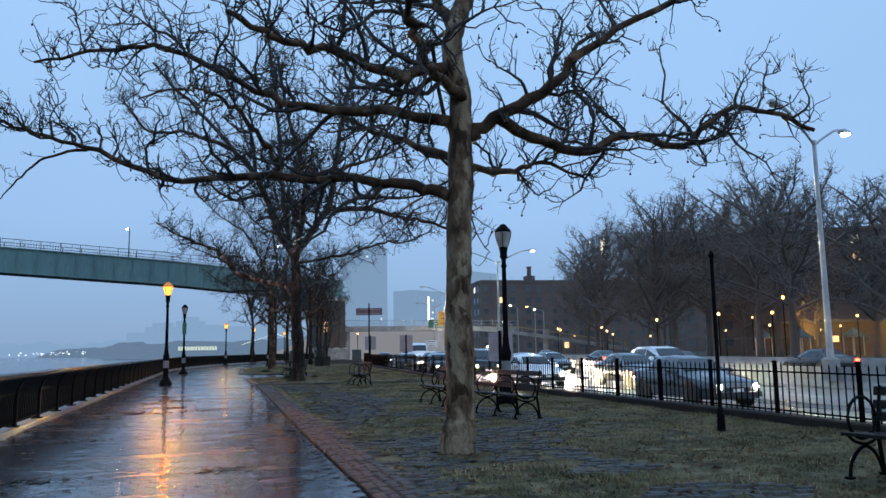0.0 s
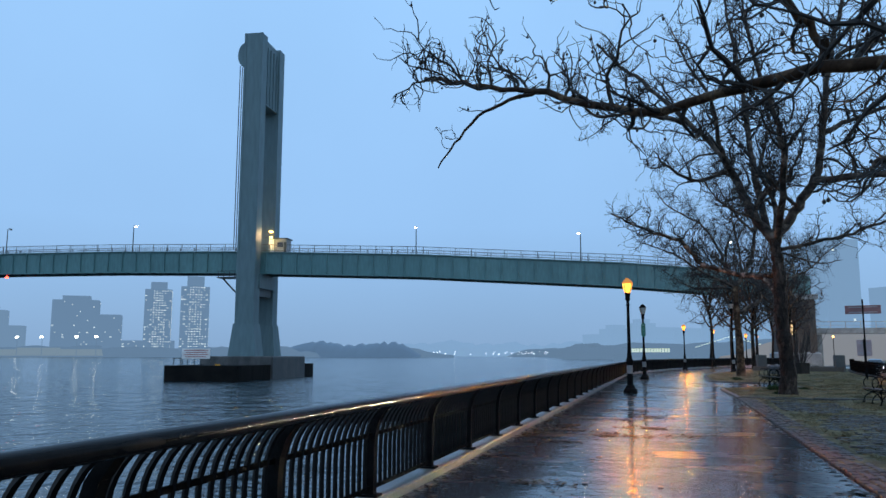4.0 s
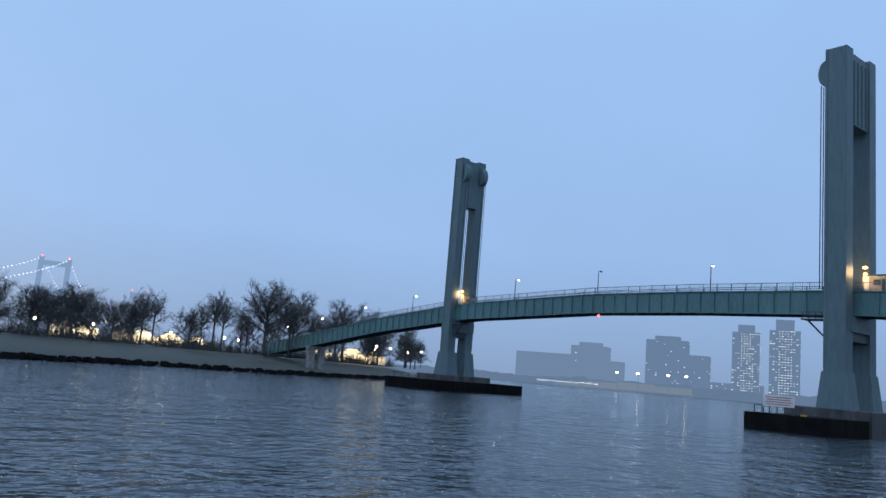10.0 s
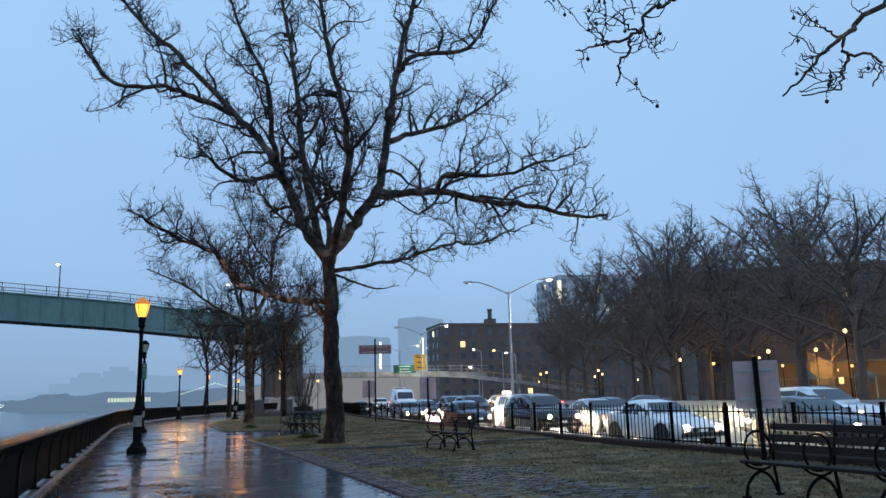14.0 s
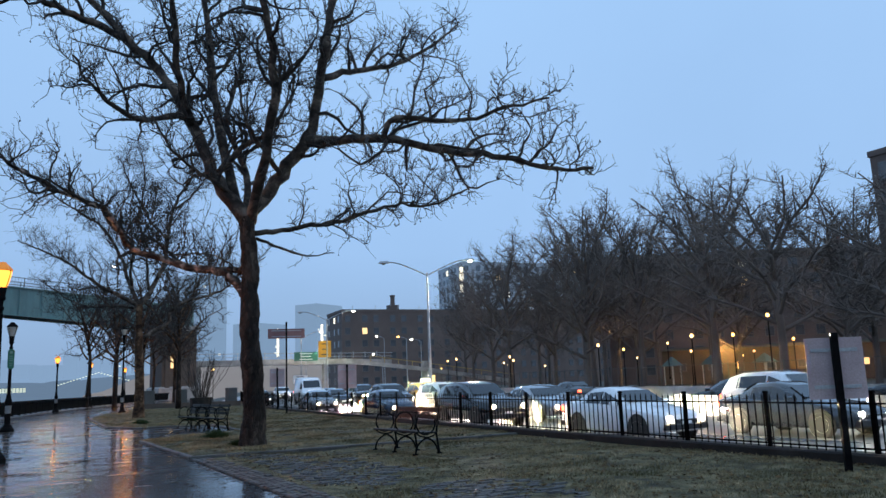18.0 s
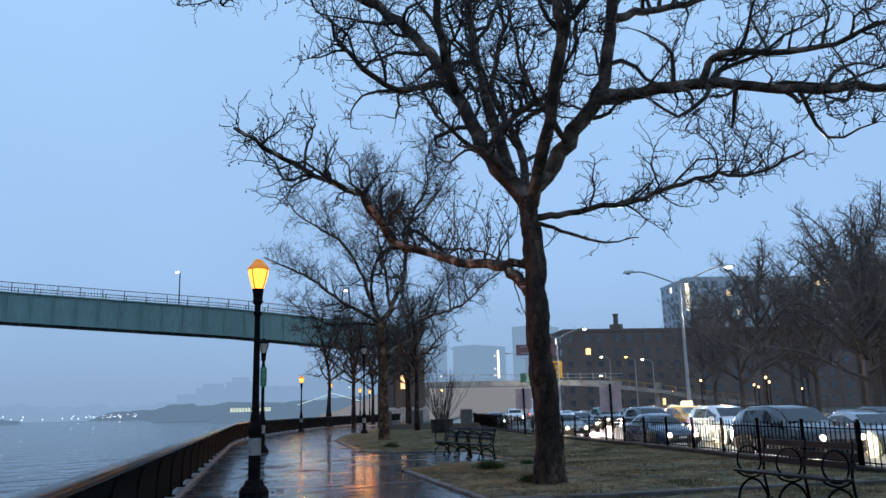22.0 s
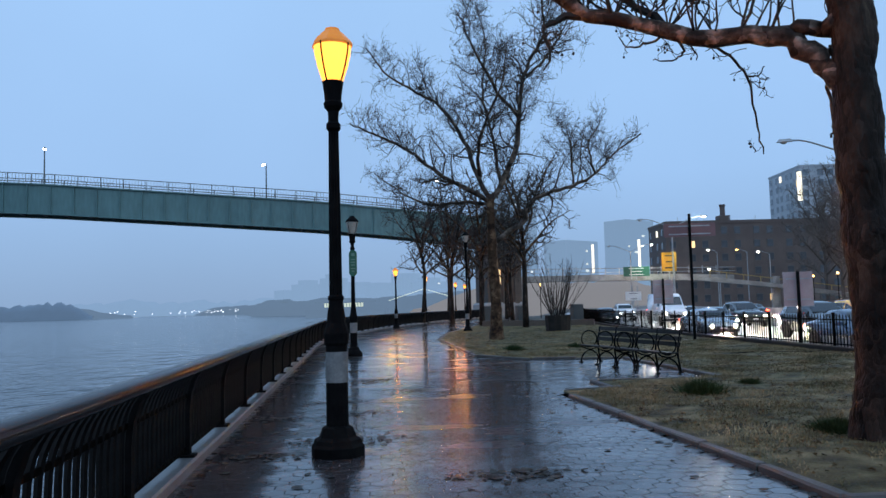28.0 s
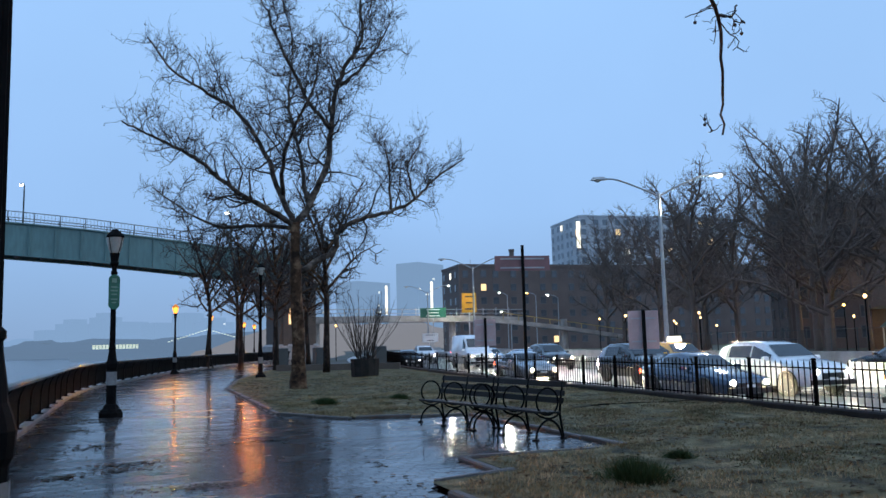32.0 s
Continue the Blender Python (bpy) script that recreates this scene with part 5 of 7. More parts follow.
def fender(label, m, length, wide):
    t = thing("fender", label, "pier fender", m, "bridge fenders")
    for side in (-1, 1):
        for zz in (-0.9, -1.9):
            part("waling", Geo().box((side * wide / 2, 0, zz), (0.5, length, 0.5)), M_TIMBER, t)
    pl = Geo().box((0, 0, -2.0), (0.34, 0.55, 3.2), ch=0.06).mesh("plank", M_TIMBER)
    n = int(length / 0.62)
    for side in (-1, 1):
        for k in range(n):
            o = part("plank", pl, None, t)
            o.location = (side * (wide / 2 + 0.35), -length / 2 + (k + 0.5) * length / n, 0)
    part("deck", Geo().box((0, 0, -0.6), (wide, length, 0.3)), M_TIMBER, t, "dark timber top")
    for e in (-1, 1):
        part("end_wall", Geo().box((0, e * length / 2, -2.0), (wide + 0.9, 0.5, 3.2)), M_TIMBER, t)
    for k in range(5):
        y = length / 2 - 2 - k * 2.4
        part("guard_post", Geo().box((wide / 2, y, 0.15), (0.12, 0.12, 1.3)), M_STEELDK, t)
    part("guard_rail", Geo().box((wide / 2, length / 2 - 6.8, 0.75), (0.1, 10, 0.1)), M_STEELDK, t)
    for y in (-length / 2 + 1.5, 1.5):
        part("marker_lamp", Geo().lathe([(0.1, 0), (0.28, 0.1), (0.28, 0.35), (0.1, 0.45)], 8, (wide / 2, y, -0.3)), M_RED, t, "red marker lamp")
    return t


fender("black timber fender round the nearer tower's pier", BRIDGE @ pose(62.2, 3.5, 0), 37, 12)
fender("black timber fender round the farther tower's pier", BRIDGE @ pose(165, -1, 0), 37, 12)
rl = thing("channel_lamp", "red channel lamp under the middle of the lift span", "lamp", BRIDGE @ pose(115, 2.2, soffit(115)))
part("bracket", Geo().box((0, 0, -0.2), (0.15, 0.15, 0.5)), M_STEELDK, rl)
part("lens", Geo().lathe([(0.1, -0.9), (0.26, -0.75), (0.26, -0.5), (0.12, -0.4)], 8), M_RED, rl, "glowing red lens")
# notice board at the fender's end
nb = thing("notice_board", "white notice board with red lettering on the pier fender", "sign board", BRIDGE @ pose(65, 18.5, -0.45, 0, 0, 20))
part("board", Geo().box((0, 0, 2.0), (4.6, 0.12, 1.7)), M_WHITE, nb)
for k in range(2):
    part("leg", Geo().box((-2.2 + 4.4 * k, -0.1, 0.5), (0.15, 0.15, 1.0)), M_STEELDK, nb)
for k in range(4):
    part("lettering", Geo().box((0, 0.075, 2.55 - 0.36 * k), (3.9 - 0.5 * (k % 2), 0.03, 0.11)), M_MARK, nb)
part("yellow_plate", Geo().box((-3.6, 0.1, -0.2), (0.9, 0.08, 0.9)), M_YELLOW, nb)

# piers on the island's side
for s, w in ((238, 6.5), (271, 7.5)):
    pr = thing("bridge_pier", "grey concrete pier of the footbridge at the island's shore", "bridge pier", BRIDGE @ pose(s, 0, 0), "shore piers")
    z = soffit(s)
    part("column", Geo().box((0, 2.0, (z - 4) / 2), (1.8, 2.2, z + 4)), M_CONC, pr)
    part("column", Geo().box((0, -2.0, (z - 4) / 2), (1.8, 2.2, z + 4)), M_CONC, pr)
    part("pier_cap", Geo().box((0, 0, z - 0.6), (2.4, 7.0, 1.2)), M_CONC, pr)

# masonry pylon where the deck reaches the shore
py = thing("bridge_pylon", "brown masonry pylon carrying the footbridge beside the promenade", "bridge pylon", BRIDGE @ pose(-35.5, 0, 0))
part("shaft", Geo().box((0, 0, 5.2), (5.5, 7.0, 11.2), ch=0.2), M_BRICK2, py)
part("plinth", Geo().box((0, 0, 0.9), (6.4, 7.9, 2.2), ch=0.3), M_CONC, py, "stone plinth")
part("cornice", Geo().box((0, 0, 11.2), (6.4, 7.8, 0.8), ch=0.1), M_CONC, py)
for k in range(3):
    part("pilaster", Geo().box((-1.9 + 1.9 * k, 3.6, 5.8), (0.7, 0.5, 9.4)), M_BRICK2, py)
part("lit_slot", Geo().box((1.0, 3.55, 6.0), (0.7, 0.12, 2.2)), M_WINLIT, py, "lit window slot")

# ---- the iron fence along the highway ----
fence = thing("iron_fence", "low black iron fence with thin pickets along the highway", "fence")
fpost = Geo().box((0, 0, 0.51), (0.060, 0.060, 1.00), ch=0.015)
fpost.box((0, 0, 1.03), (0.075, 0.075, 0.04), ch=0.015)
fpost_me = fpost.mesh("post", M_FENCE)
fposts = along(FENCE, 1.98, 0.7)
for x, y, a in fposts:
    o = part("post", fpost_me, None, fence)
    o.matrix_world = pose(x, y, 0.05, 0, 0, math.degrees(a))
pk = Geo().box((0, 0, 0.53), (0.018, 0.018, 0.82))
pk.lathe([(0.015, 0.94), (0.015, 0.96), (0.002, 1.02)], 4, turn=math.pi / 4)
pk_me = pk.mesh("picket", M_FENCE)
rest, count = Geo(), 0
for x, y, a in along(FENCE, 0.168, 0.05):
    if (18 <= y <= 38 or 44 <= y <= 62) and count < 300:
        o = part("picket", pk_me, None, fence)
        o.matrix_world = pose(x, y, 0.04, 0, 0, math.degrees(a))
        count += 1
    else:
        rest.add([(x + vx, y + vy, vz + 0.04) for vx, vy, vz in pk.v], pk.f)
tagged(part("picket_row", rest, M_FENCE, fence, "row of thin iron pickets", fix=False), kind="stuff")
for z in (0.22, 0.90):
    g = Geo()
    g.sweep([(x, y, z) for x, y, *_ in FENCE], [(-0.02, -0.014), (-0.02, 0.014), (0.02, 0.014), (0.02, -0.014)])
    part("cross_rail", g, M_FENCE, fence)


# ---- benches with iron hoops ----
def ring(r, c, n=18, a0=0.0, a1=2 * math.pi):
    return [(c[0] + r * math.cos(a0 + (a1 - a0) * i / n), c[1], c[2] + r * math.sin(a0 + (a1 - a0) * i / n)) for i in range(n + 1)]


def bench(label):
    """Seat towards -x, length along y."""
    t = thing("park_bench", label, "bench", None, "park benches")
    L = 2.02
    for k in range(3):
        y = -L / 2 + 0.06 + k * (L - 0.12) / 2
        g = Geo()
        g.tube(ring(0.215, (-0.02, y, 0.60)), [0.017] * 19, 6)
        fr = part("hoop", g, M_IRON, t, "round iron hoop armrest", smooth=True)
        g = Geo()
        g.tube(smooth_line([(-0.27, y, 0.0), (-0.22, y, 0.17), (-0.08, y, 0.29), (0.05, y, 0.30), (0.18, y, 0.20), (0.27, y, 0.0)], 4), [0.019] * 21, 6)
        part("leg", g, M_IRON, t, "arched iron leg", smooth=True)
        g = Geo()
        g.tube(smooth_line([(-0.25, y, 0.43), (-0.16, y, 0.37), (0.0, y, 0.33), (0.15, y, 0.36), (0.22, y, 0.43)], 4), [0.016] * 17, 6)
        part("seat_frame", g, M_IRON, t)
        g = Geo()
        g.tube([(0.28, y, 0.0), (0.22, y, 0.40), (0.25, y, 0.62), (0.31, y, 0.92)], [0.022, 0.022, 0.02, 0.018], 6)
        part("back_post", g, M_IRON, t)
        for x in (-0.27, 0.28):
            part("foot", Geo().box((x, y, 0.012), (0.09, 0.07, 0.024)), M_IRON, t)
    for k, x in enumerate((-0.235, -0.135, -0.035, 0.065, 0.16)):
        part("seat_slat", Geo().box((x, 0, 0.445 - 0.012 * min(k, 2)), (0.085, L, 0.036), ch=0.008), M_WOOD, t)
    for k, (x, z) in enumerate(((0.245, 0.60), (0.275, 0.72), (0.305, 0.86))):
        g = Geo()
        g.box((0, 0, 0), (0.034, L, 0.095), ch=0.008)
        o = part("back_slat", g, M_WOOD, t)
        o.matrix_local = pose(x, 0, z, 0, 13, 0)
    return t


BENCH = bench("black wooden park bench with round iron hoop armrests")
BENCH.matrix_world = pose(6.40, 48.05, 0.0, 0, 0, 9)
for x, y, z, a in ((6.08, 50.08, 0, 9), (7.78, 33.9, 0.03, 3), (8.3, 17.45, 0.03, 6), (7.95, 21.4, 0.03, 3), (9.4, 7.9, 0.03, 12)):
    copy_thing(BENCH, pose(x, y, z, 0, 0, a))


# ---- signs and posts by the fence ----
def sign_on_post(label, x, y, rz, w, h, zc, post_h, m_face, z0=-0.02):
    t = thing("road_sign", label, "road sign", pose(x, y, z0, 0, 0, rz))
    part("post", Geo().box((0, 0, post_h / 2), (0.09, 0.09, post_h)), M_IRON, t)
    part("plate", Geo().box((0, 0.06, zc), (w, 0.012, h), ch=0.004), m_face, t, "plain sign plate seen from behind")
    for z in (zc - h * 0.3, zc + h * 0.3):
        part("brace", Geo().box((0, 0.05, z), (w * 0.8, 0.02, 0.05)), M_GALV, t)
    return t


sign_on_post("pinkish back of a square road sign beside the fence", 11.12, 26.0, -35, 0.80, 0.88, 1.47, 1.98, M_SIGNBACK)
sign_on_post("pinkish back of a road sign beside the fence", 14.4, 55.8, -20, 0.92, 1.15, 1.85, 2.45, M_SIGNBACK)
sign_on_post("maroon back of a wide road sign on a tall post", 12.5, 60.0, -12, 1.95, 0.52, 4.28, 4.9, M_SIGNRED)
sign_on_post("grey back of a small road sign", 13.6, 66.0, -12, 0.9, 1.1, 2.0, 2.6, M_SIGNBACK)
t = thing("iron_post", "slim black iron post near the highway fence", "post", pose(10.52, 13.3, -0.02))
part("shaft", Geo().lathe([(0.07, 0), (0.06, 0.3), (0.035, 0.4), (0.03, 2.85), (0.05, 2.9), (0.01, 2.98)], 10), M_IRON, t)

# ---- traffic on the highway ----
def car_shape(kind):
    """Stations along the car, nose first: (y, sill, shoulder, roof, half width, half width of the roof)."""
    if kind == "sedan":
        return [(-2.30, 0.42, 0.62, 0.64, 0.70, 0.55), (-2.18, 0.25, 0.70, 0.74, 0.82, 0.66), (-1.45, 0.22, 0.82, 0.88, 0.90, 0.74), (-0.85, 0.22, 0.90, 0.96, 0.91, 0.76),
                (-0.15, 0.22, 0.94, 1.36, 0.91, 0.62), (0.30, 0.22, 0.95, 1.45, 0.91, 0.60), (0.95, 0.22, 0.96, 1.42, 0.91, 0.60), (1.55, 0.22, 0.98, 1.12, 0.90, 0.66),
                (2.10, 0.25, 0.98, 1.03, 0.86, 0.72), (2.30, 0.42, 0.90, 0.94, 0.76, 0.62)], (3, 4, 6, 7), 0.33
    if kind == "suv":
        return [(-2.35, 0.48, 0.80, 0.84, 0.76, 0.60), (-2.22, 0.32, 0.92, 0.98, 0.88, 0.72), (-1.50, 0.28, 1.02, 1.10, 0.95, 0.80), (-0.95, 0.28, 1.08, 1.16, 0.96, 0.82),
                (-0.25, 0.28, 1.12, 1.64, 0.96, 0.70), (0.35, 0.28, 1.13, 1.73, 0.96, 0.70), (1.45, 0.28, 1.14, 1.71, 0.96, 0.69), (2.05, 0.28, 1.14, 1.58, 0.95, 0.68),
                (2.28, 0.32, 1.10, 1.20, 0.90, 0.74), (2.38, 0.48, 0.98, 1.02, 0.82, 0.68)], (3, 4, 6, 8), 0.37
    return [(-2.75, 0.50, 0.95, 1.00, 0.84, 0.70), (-2.62, 0.34, 1.12, 1.20, 0.96, 0.80), (-2.15, 0.32, 1.25, 1.36, 1.00, 0.86), (-1.85, 0.32, 1.32, 1.46, 1.00, 0.88),
            (-1.20, 0.32, 1.38, 2.28, 1.00, 0.84), (-0.80, 0.32, 1.38, 2.48, 1.00, 0.84), (0.20, 0.32, 1.38, 2.52, 1.00, 0.86), (2.55, 0.32, 1.38, 2.52, 1.00, 0.86),
            (2.78, 0.34, 1.38, 2.46, 0.98, 0.84), (2.80, 0.50, 1.30, 2.40, 0.94, 0.82)], (3, 4, 5, 6), 0.38


def car(kind, paint, label, led=False, sign=False):
    st, (w0, w1, w2, w3), wheel = car_shape(kind)
    t = thing("car" if kind != "van" else "van", label, "car" if kind != "van" else "van", None, "highway traffic")

    def half(s):
        y, zb, zs, zr, ws, wr = s
        return [(ws * 0.86, zb), (ws * 0.97, zb + 0.06), (ws, zb + 0.5 * (zs - zb)), (ws * 0.985, zs - 0.03), (ws * 0.955, zs), (wr, zr - 0.05), (wr * 0.86, zr), (wr * 0.4, zr + 0.015)]

    g = Geo()
    n = 16
    for s in st:
        h = half(s)
        g.v += [(x, s[0], z) for x, z in h] + [(-x, s[0], z) for x, z in h[::-1]]
    for k in range(len(st) - 1):
        for i in range(n):
            j = (i + 1) % n
            g.f.append((k * n + i, k * n + j, k * n + n + j, k * n + n + i))
    g.f.append(tuple(range(n)))
    g.f.append(tuple(range((len(st) - 1) * n + n - 1, (len(st) - 1) * n - 1, -1)))
    part("body", g, PAINTS[paint], t, paint + " painted body", smooth=True)

    def at(k, i, out=0.012, f=0.0):
        a, b = half(st[k]), half(st[min(k + 1, len(st) - 1)])
        y = st[k][0] + (st[min(k + 1, len(st) - 1)][0] - st[k][0]) * f
        return (a[i][0] + (b[i][0] - a[i][0]) * f + out, y, a[i][1] + (b[i][1] - a[i][1]) * f)

    def lerp(p, q, f):
        return tuple(a + (b - a) * f for a, b in zip(p, q))

    def pane(name, corners, lab=""):
        gg = Geo()
        gg.add(corners, [(0, 1, 2, 3)])
        me = gg.mesh(name, M_CARGLASS)
        return part(name, me, None, t, lab)

    # side windows
    for side in (1, -1):
        spans = [(w0 + 0.45, w1 + 0.9), (w1 + 1.0, w2 + 0.05), (w2 + 0.15, w3 - 0.35)] if kind != "van" else [(w0 + 0.5, w1 + 0.95)]
        for a, b in spans:
            ka, kb = int(a), int(b)
            lo = [lerp(at(ka, 4, 0.012, a - ka), at(ka, 5, 0.012, a - ka), 0.10), lerp(at(kb, 4, 0.012, b - kb), at(kb, 5, 0.012, b - kb), 0.10)]
            hi = [lerp(at(ka, 4, 0.012, a - ka), at(ka, 5, 0.012, a - ka), 0.86), lerp(at(kb, 4, 0.012, b - kb), at(kb, 5, 0.012, b - kb), 0.86)]
            c = [(side * p[0], p[1], p[2]) for p in (lo[0], lo[1], hi[1], hi[0])]
            pane("side_window", c)
    # windscreen and rear window
    for name, a, b, dy in (("windscreen", w0, w1, -0.015), ("rear_window", w3, w2, 0.015)):
        pa, pb = st[a], st[b]
        if kind == "van" and name == "rear_window":
            continue
        c = []
        for f, sx in ((0.14, -1), (0.14, 1), (0.93, 1), (0.93, -1)):
            y = pa[0] + (pb[0] - pa[0]) * f + dy
            z = pa[3] + (pb[3] - pa[3]) * f + 0.022
            c.append((sx * (pa[5] + (pb[5] - pa[5]) * f) * 0.90, y, z))
        pane(name, c, "dark wet glass")
    # wheels
    axles = (st[0][0] + 0.92, st[-1][0] - 0.95)
    wg, rg = Geo(), Geo()
    prof = [(wheel - 0.12, -0.11), (wheel - 0.02, -0.11), (wheel, -0.07), (wheel, 0.07), (wheel - 0.02, 0.11), (wheel - 0.12, 0.11)]
    wg.lathe(prof, 20)
    rg.lathe([(0.02, 0.085), (wheel - 0.14, 0.10), (wheel - 0.115, 0.112), (wheel - 0.115, 0.06), (0.02, 0.05)], 20)
    wm, rm = wg.mesh("tyre", M_TYRE), rg.mesh("rim", M_RIM)
    ag = Geo()
    ag.lathe([(wheel + 0.07, -0.02), (wheel + 0.07, 0.02), (0.02, 0.02), (0.02, -0.02)], 20)
    am = ag.mesh("wheel_arch", M_TRIM)
    for y in axles:
        for side in (1, -1):
            x = side * (st[4][4] - 0.085)
            arch = part("wheel_arch", am, None, t)
            arch.matrix_local = pose(side * (st[4][4] - 0.01), y, wheel + 0.01, 0, 90, 0)
            o = part("wheel", wm, None, t)
            o.matrix_local = pose(x, y, wheel, 0, 90 * side, 0)
            part("rim", rm, None, o)
    f0, z0 = st[0], st[1][2]
    for side in (1, -1):
        gl = Geo()
        gl.lathe([(0.02, -0.05), (0.075, -0.045), (0.09, 0.0), (0.07, 0.04), (0.02, 0.05)], 12)
        o = part("headlamp", gl, M_HEADC if led else M_HEAD, t, "headlamp switched on")
        o.matrix_local = pose(side * (f0[4] - 0.12), f0[0] - 0.02, f0[2] - 0.02, 90, 0, 0)
        o = part("tail_lamp", Geo().box((side * (st[-1][4] - 0.1), st[-1][0] + 0.01, st[-1][2] - 0.06), (0.26, 0.06, 0.15), ch=0.02), M_TAIL, t, "red tail lamp")
        mg = Geo()
        mg.box((side * (st[3][4] + 0.08), st[3][0] + 0.35, st[3][2] + 0.1), (0.2, 0.12, 0.14), ch=0.03)
        part("mirror", mg, PAINTS[paint], t)
    part("grille", Geo().box((0, f0[0] - 0.005, (f0[1] + f0[2]) / 2), (f0[4] * 1.1, 0.04, (f0[2] - f0[1]) * 0.6)), M_TRIM, t)
    part("bumper", Geo().box((0, f0[0] + 0.06, f0[1] - 0.03), (f0[4] * 2.1, 0.24, 0.16), ch=0.03), M_TRIM, t)
    part("bumper", Geo().box((0, st[-1][0] - 0.06, st[-1][1] - 0.03), (st[-1][4] * 2.1, 0.24, 0.16), ch=0.03), M_TRIM, t)
    part("number_plate", Geo().box((0, f0[0] - 0.035, f0[1] + 0.05), (0.32, 0.015, 0.14)), M_WHITE, t)
    if kind == "suv":
        for side in (1, -1):
            part("roof_rail", Geo().bar((side * 0.66, -0.2, 1.76), (side * 0.66, 1.6, 1.75), 0.035), M_TRIM, t)
    if sign:
        part("roof_sign", Geo().box((0, 0.2, st[5][3] + 0.15), (0.7, 0.35, 0.26), top=0.8), M_WINCOOL, t, "lit advertising sign on the roof")
    return t


def lane(x, y, away=False):
    d = math.degrees(math.atan2(bend(y + 1) - bend(y - 1), 2))
    return pose(x + bend(y), y, ROADZ, 0, 0, -d + (180 if away else 0))


for kind, paint, led, sign, label, places in (
        ("suv", "black", False, False, "dark sport utility car with lit headlamps on the wet highway", ((16.5, 46.5), (20.0, 66), (23.4, 84))),
        ("sedan", "grey", True, False, "grey saloon car with lit headlamps on the wet highway", ((20.0, 34), (16.4, 23.5), (23.4, 52), (16.5, 101))),
        ("sedan", "silver", False, False, "silver saloon car with lit headlamps on the wet highway", ((20.0, 47.5), (16.4, 71), (23.4, 98))),
        ("suv", "white", True, False, "white sport utility car with lit headlamps on the wet highway", ((20.0, 57), (23.4, 37), (20.0, 112))),
        ("sedan", "blue", False, False, "dark blue saloon car with lit headlamps on the wet highway", ((16.4, 56.5), (20.0, 80), (16.4, 10))),
        ("sedan", "white", False, False, "white saloon car with lit headlamps on the wet highway", ((16.4, 37.0), (23.4, 110))),
        ("van", "white", False, False, "white delivery van with lit headlamps on the wet highway", ((20.0, 92), )),
        ("suv", "yellow", False, True, "yellow taxi with a lit roof sign on the wet highway", ((23.4, 68), )),
        ("sedan", "black", False, False, "black saloon car driving away with red tail lamps", ((28.0, 44, 1), (31.4, 62, 1), (28.0, 82, 1), (34.8, 40, 1), (31.4, 104, 1), (34.8, 88, 1)))):
    first_car = None
    for p in places:
        m = lane(p[0], p[1], len(p) > 2)
        if first_car is None:
            first_car = car(kind, paint, label, led, sign)
            first_car.matrix_world = m
        else:
            copy_thing(first_car, m)

# the beams of the nearer headlamps on the wet road
for x, y in ((16.4, 23.5), (16.4, 37.5), (20.0, 34), (16.5, 46.5), (16.4, 56.5), (20.0, 57), (16.4, 71), (20.0, 80), (20.0, 92), (23.4, 52), (23.4, 68), (23.4, 98)):
    d = math.atan2(bend(y + 1) - bend(y - 1), 2)
    beam = new("headlamp_beam", bpy.data.lights.new("headlamp_beam", "SPOT"))
    beam.data.energy, beam.data.color, beam.data.spot_size, beam.data.spot_blend, beam.data.shadow_soft_size = (14000 if y < 40 else 26000 if y < 47 else 50000), (1.0, 0.84, 0.58), radians(54), 0.6, 0.45
    beam.matrix_world = look((x + bend(y) - 2.6 * math.sin(d), y - 2.6, ROADZ + 0.72), (x + bend(y) - 2.6 * math.sin(d) - 0.3, y - 16, ROADZ + 0.05))

# ---- highway furniture ----
def highway_lamp(label):
    t = thing("highway_lamp", label, "street lamp", None, "highway lamps")
    part("pole", Geo().lathe([(0.16, 0), (0.14, 0.5), (0.10, 5), (0.075, 9.6)], 10), M_GALV, t)
    part("base", Geo().box((0, 0, 0.45), (0.5, 0.5, 0.9), ch=0.08), M_CONC, t)
    for side in (1, -1):
        arm = part("arm", Geo().tube(smooth_line([(0, 0, 9.4), (side * 0.9, 0, 9.85), (side * 2.2, 0, 10.4), (side * 2.9, 0, 10.5)], 3), [0.05] * 10, 6), M_GALV, t)
        part("lamp_head", Geo().box((side * 3.25, 0, 10.52), (0.85, 0.32, 0.16), top=0.7), M_GALV, arm)
        part("lens", Geo().lathe([(0.05, -0.12), (0.18, -0.06), (0.2, 0.02)], 10, (side * 3.3, 0, 10.44)), M_LED if side > 0 else M_OPAL, arm, "glowing lens" if side > 0 else "unlit lens")
    return t


hl = highway_lamp("tall steel highway lamp with two arms on the median")
hl.matrix_world = pose(26.6, 71.5, ROADZ + 0.3, 0, 0, -25)
copy_thing(hl, pose(25.4, 28.0, ROADZ + 0.3, 0, 0, 27))
for y in (112.0, 150.0):  # further lamps along the median
    copy_thing(hl, pose(25.6 + bend(y), y, ROADZ + 0.3, 0, 0, -25))


def panel_sign(label, x, y, z, w, h, rz, face, mark, lines, post=True):
    t = thing("road_sign", label, "road sign", pose(x, y, 0, 0, 0, rz))
    part("plate", Geo().box((0, 0, z), (w, 0.06, h), ch=0.02), face, t)
    for k in range(lines):
        part("lettering", Geo().box((0, -0.04, z + h * (0.32 - 0.64 * k / max(1, lines - 1))), (w * (0.55 - 0.12 * (k % 2)), 0.012, h * 0.07)), mark, t)
    if post:
        part("post", Geo().box((0, 0.08, z / 2), (0.14, 0.1, z + 0.6)), M_GALV, t)
    return t


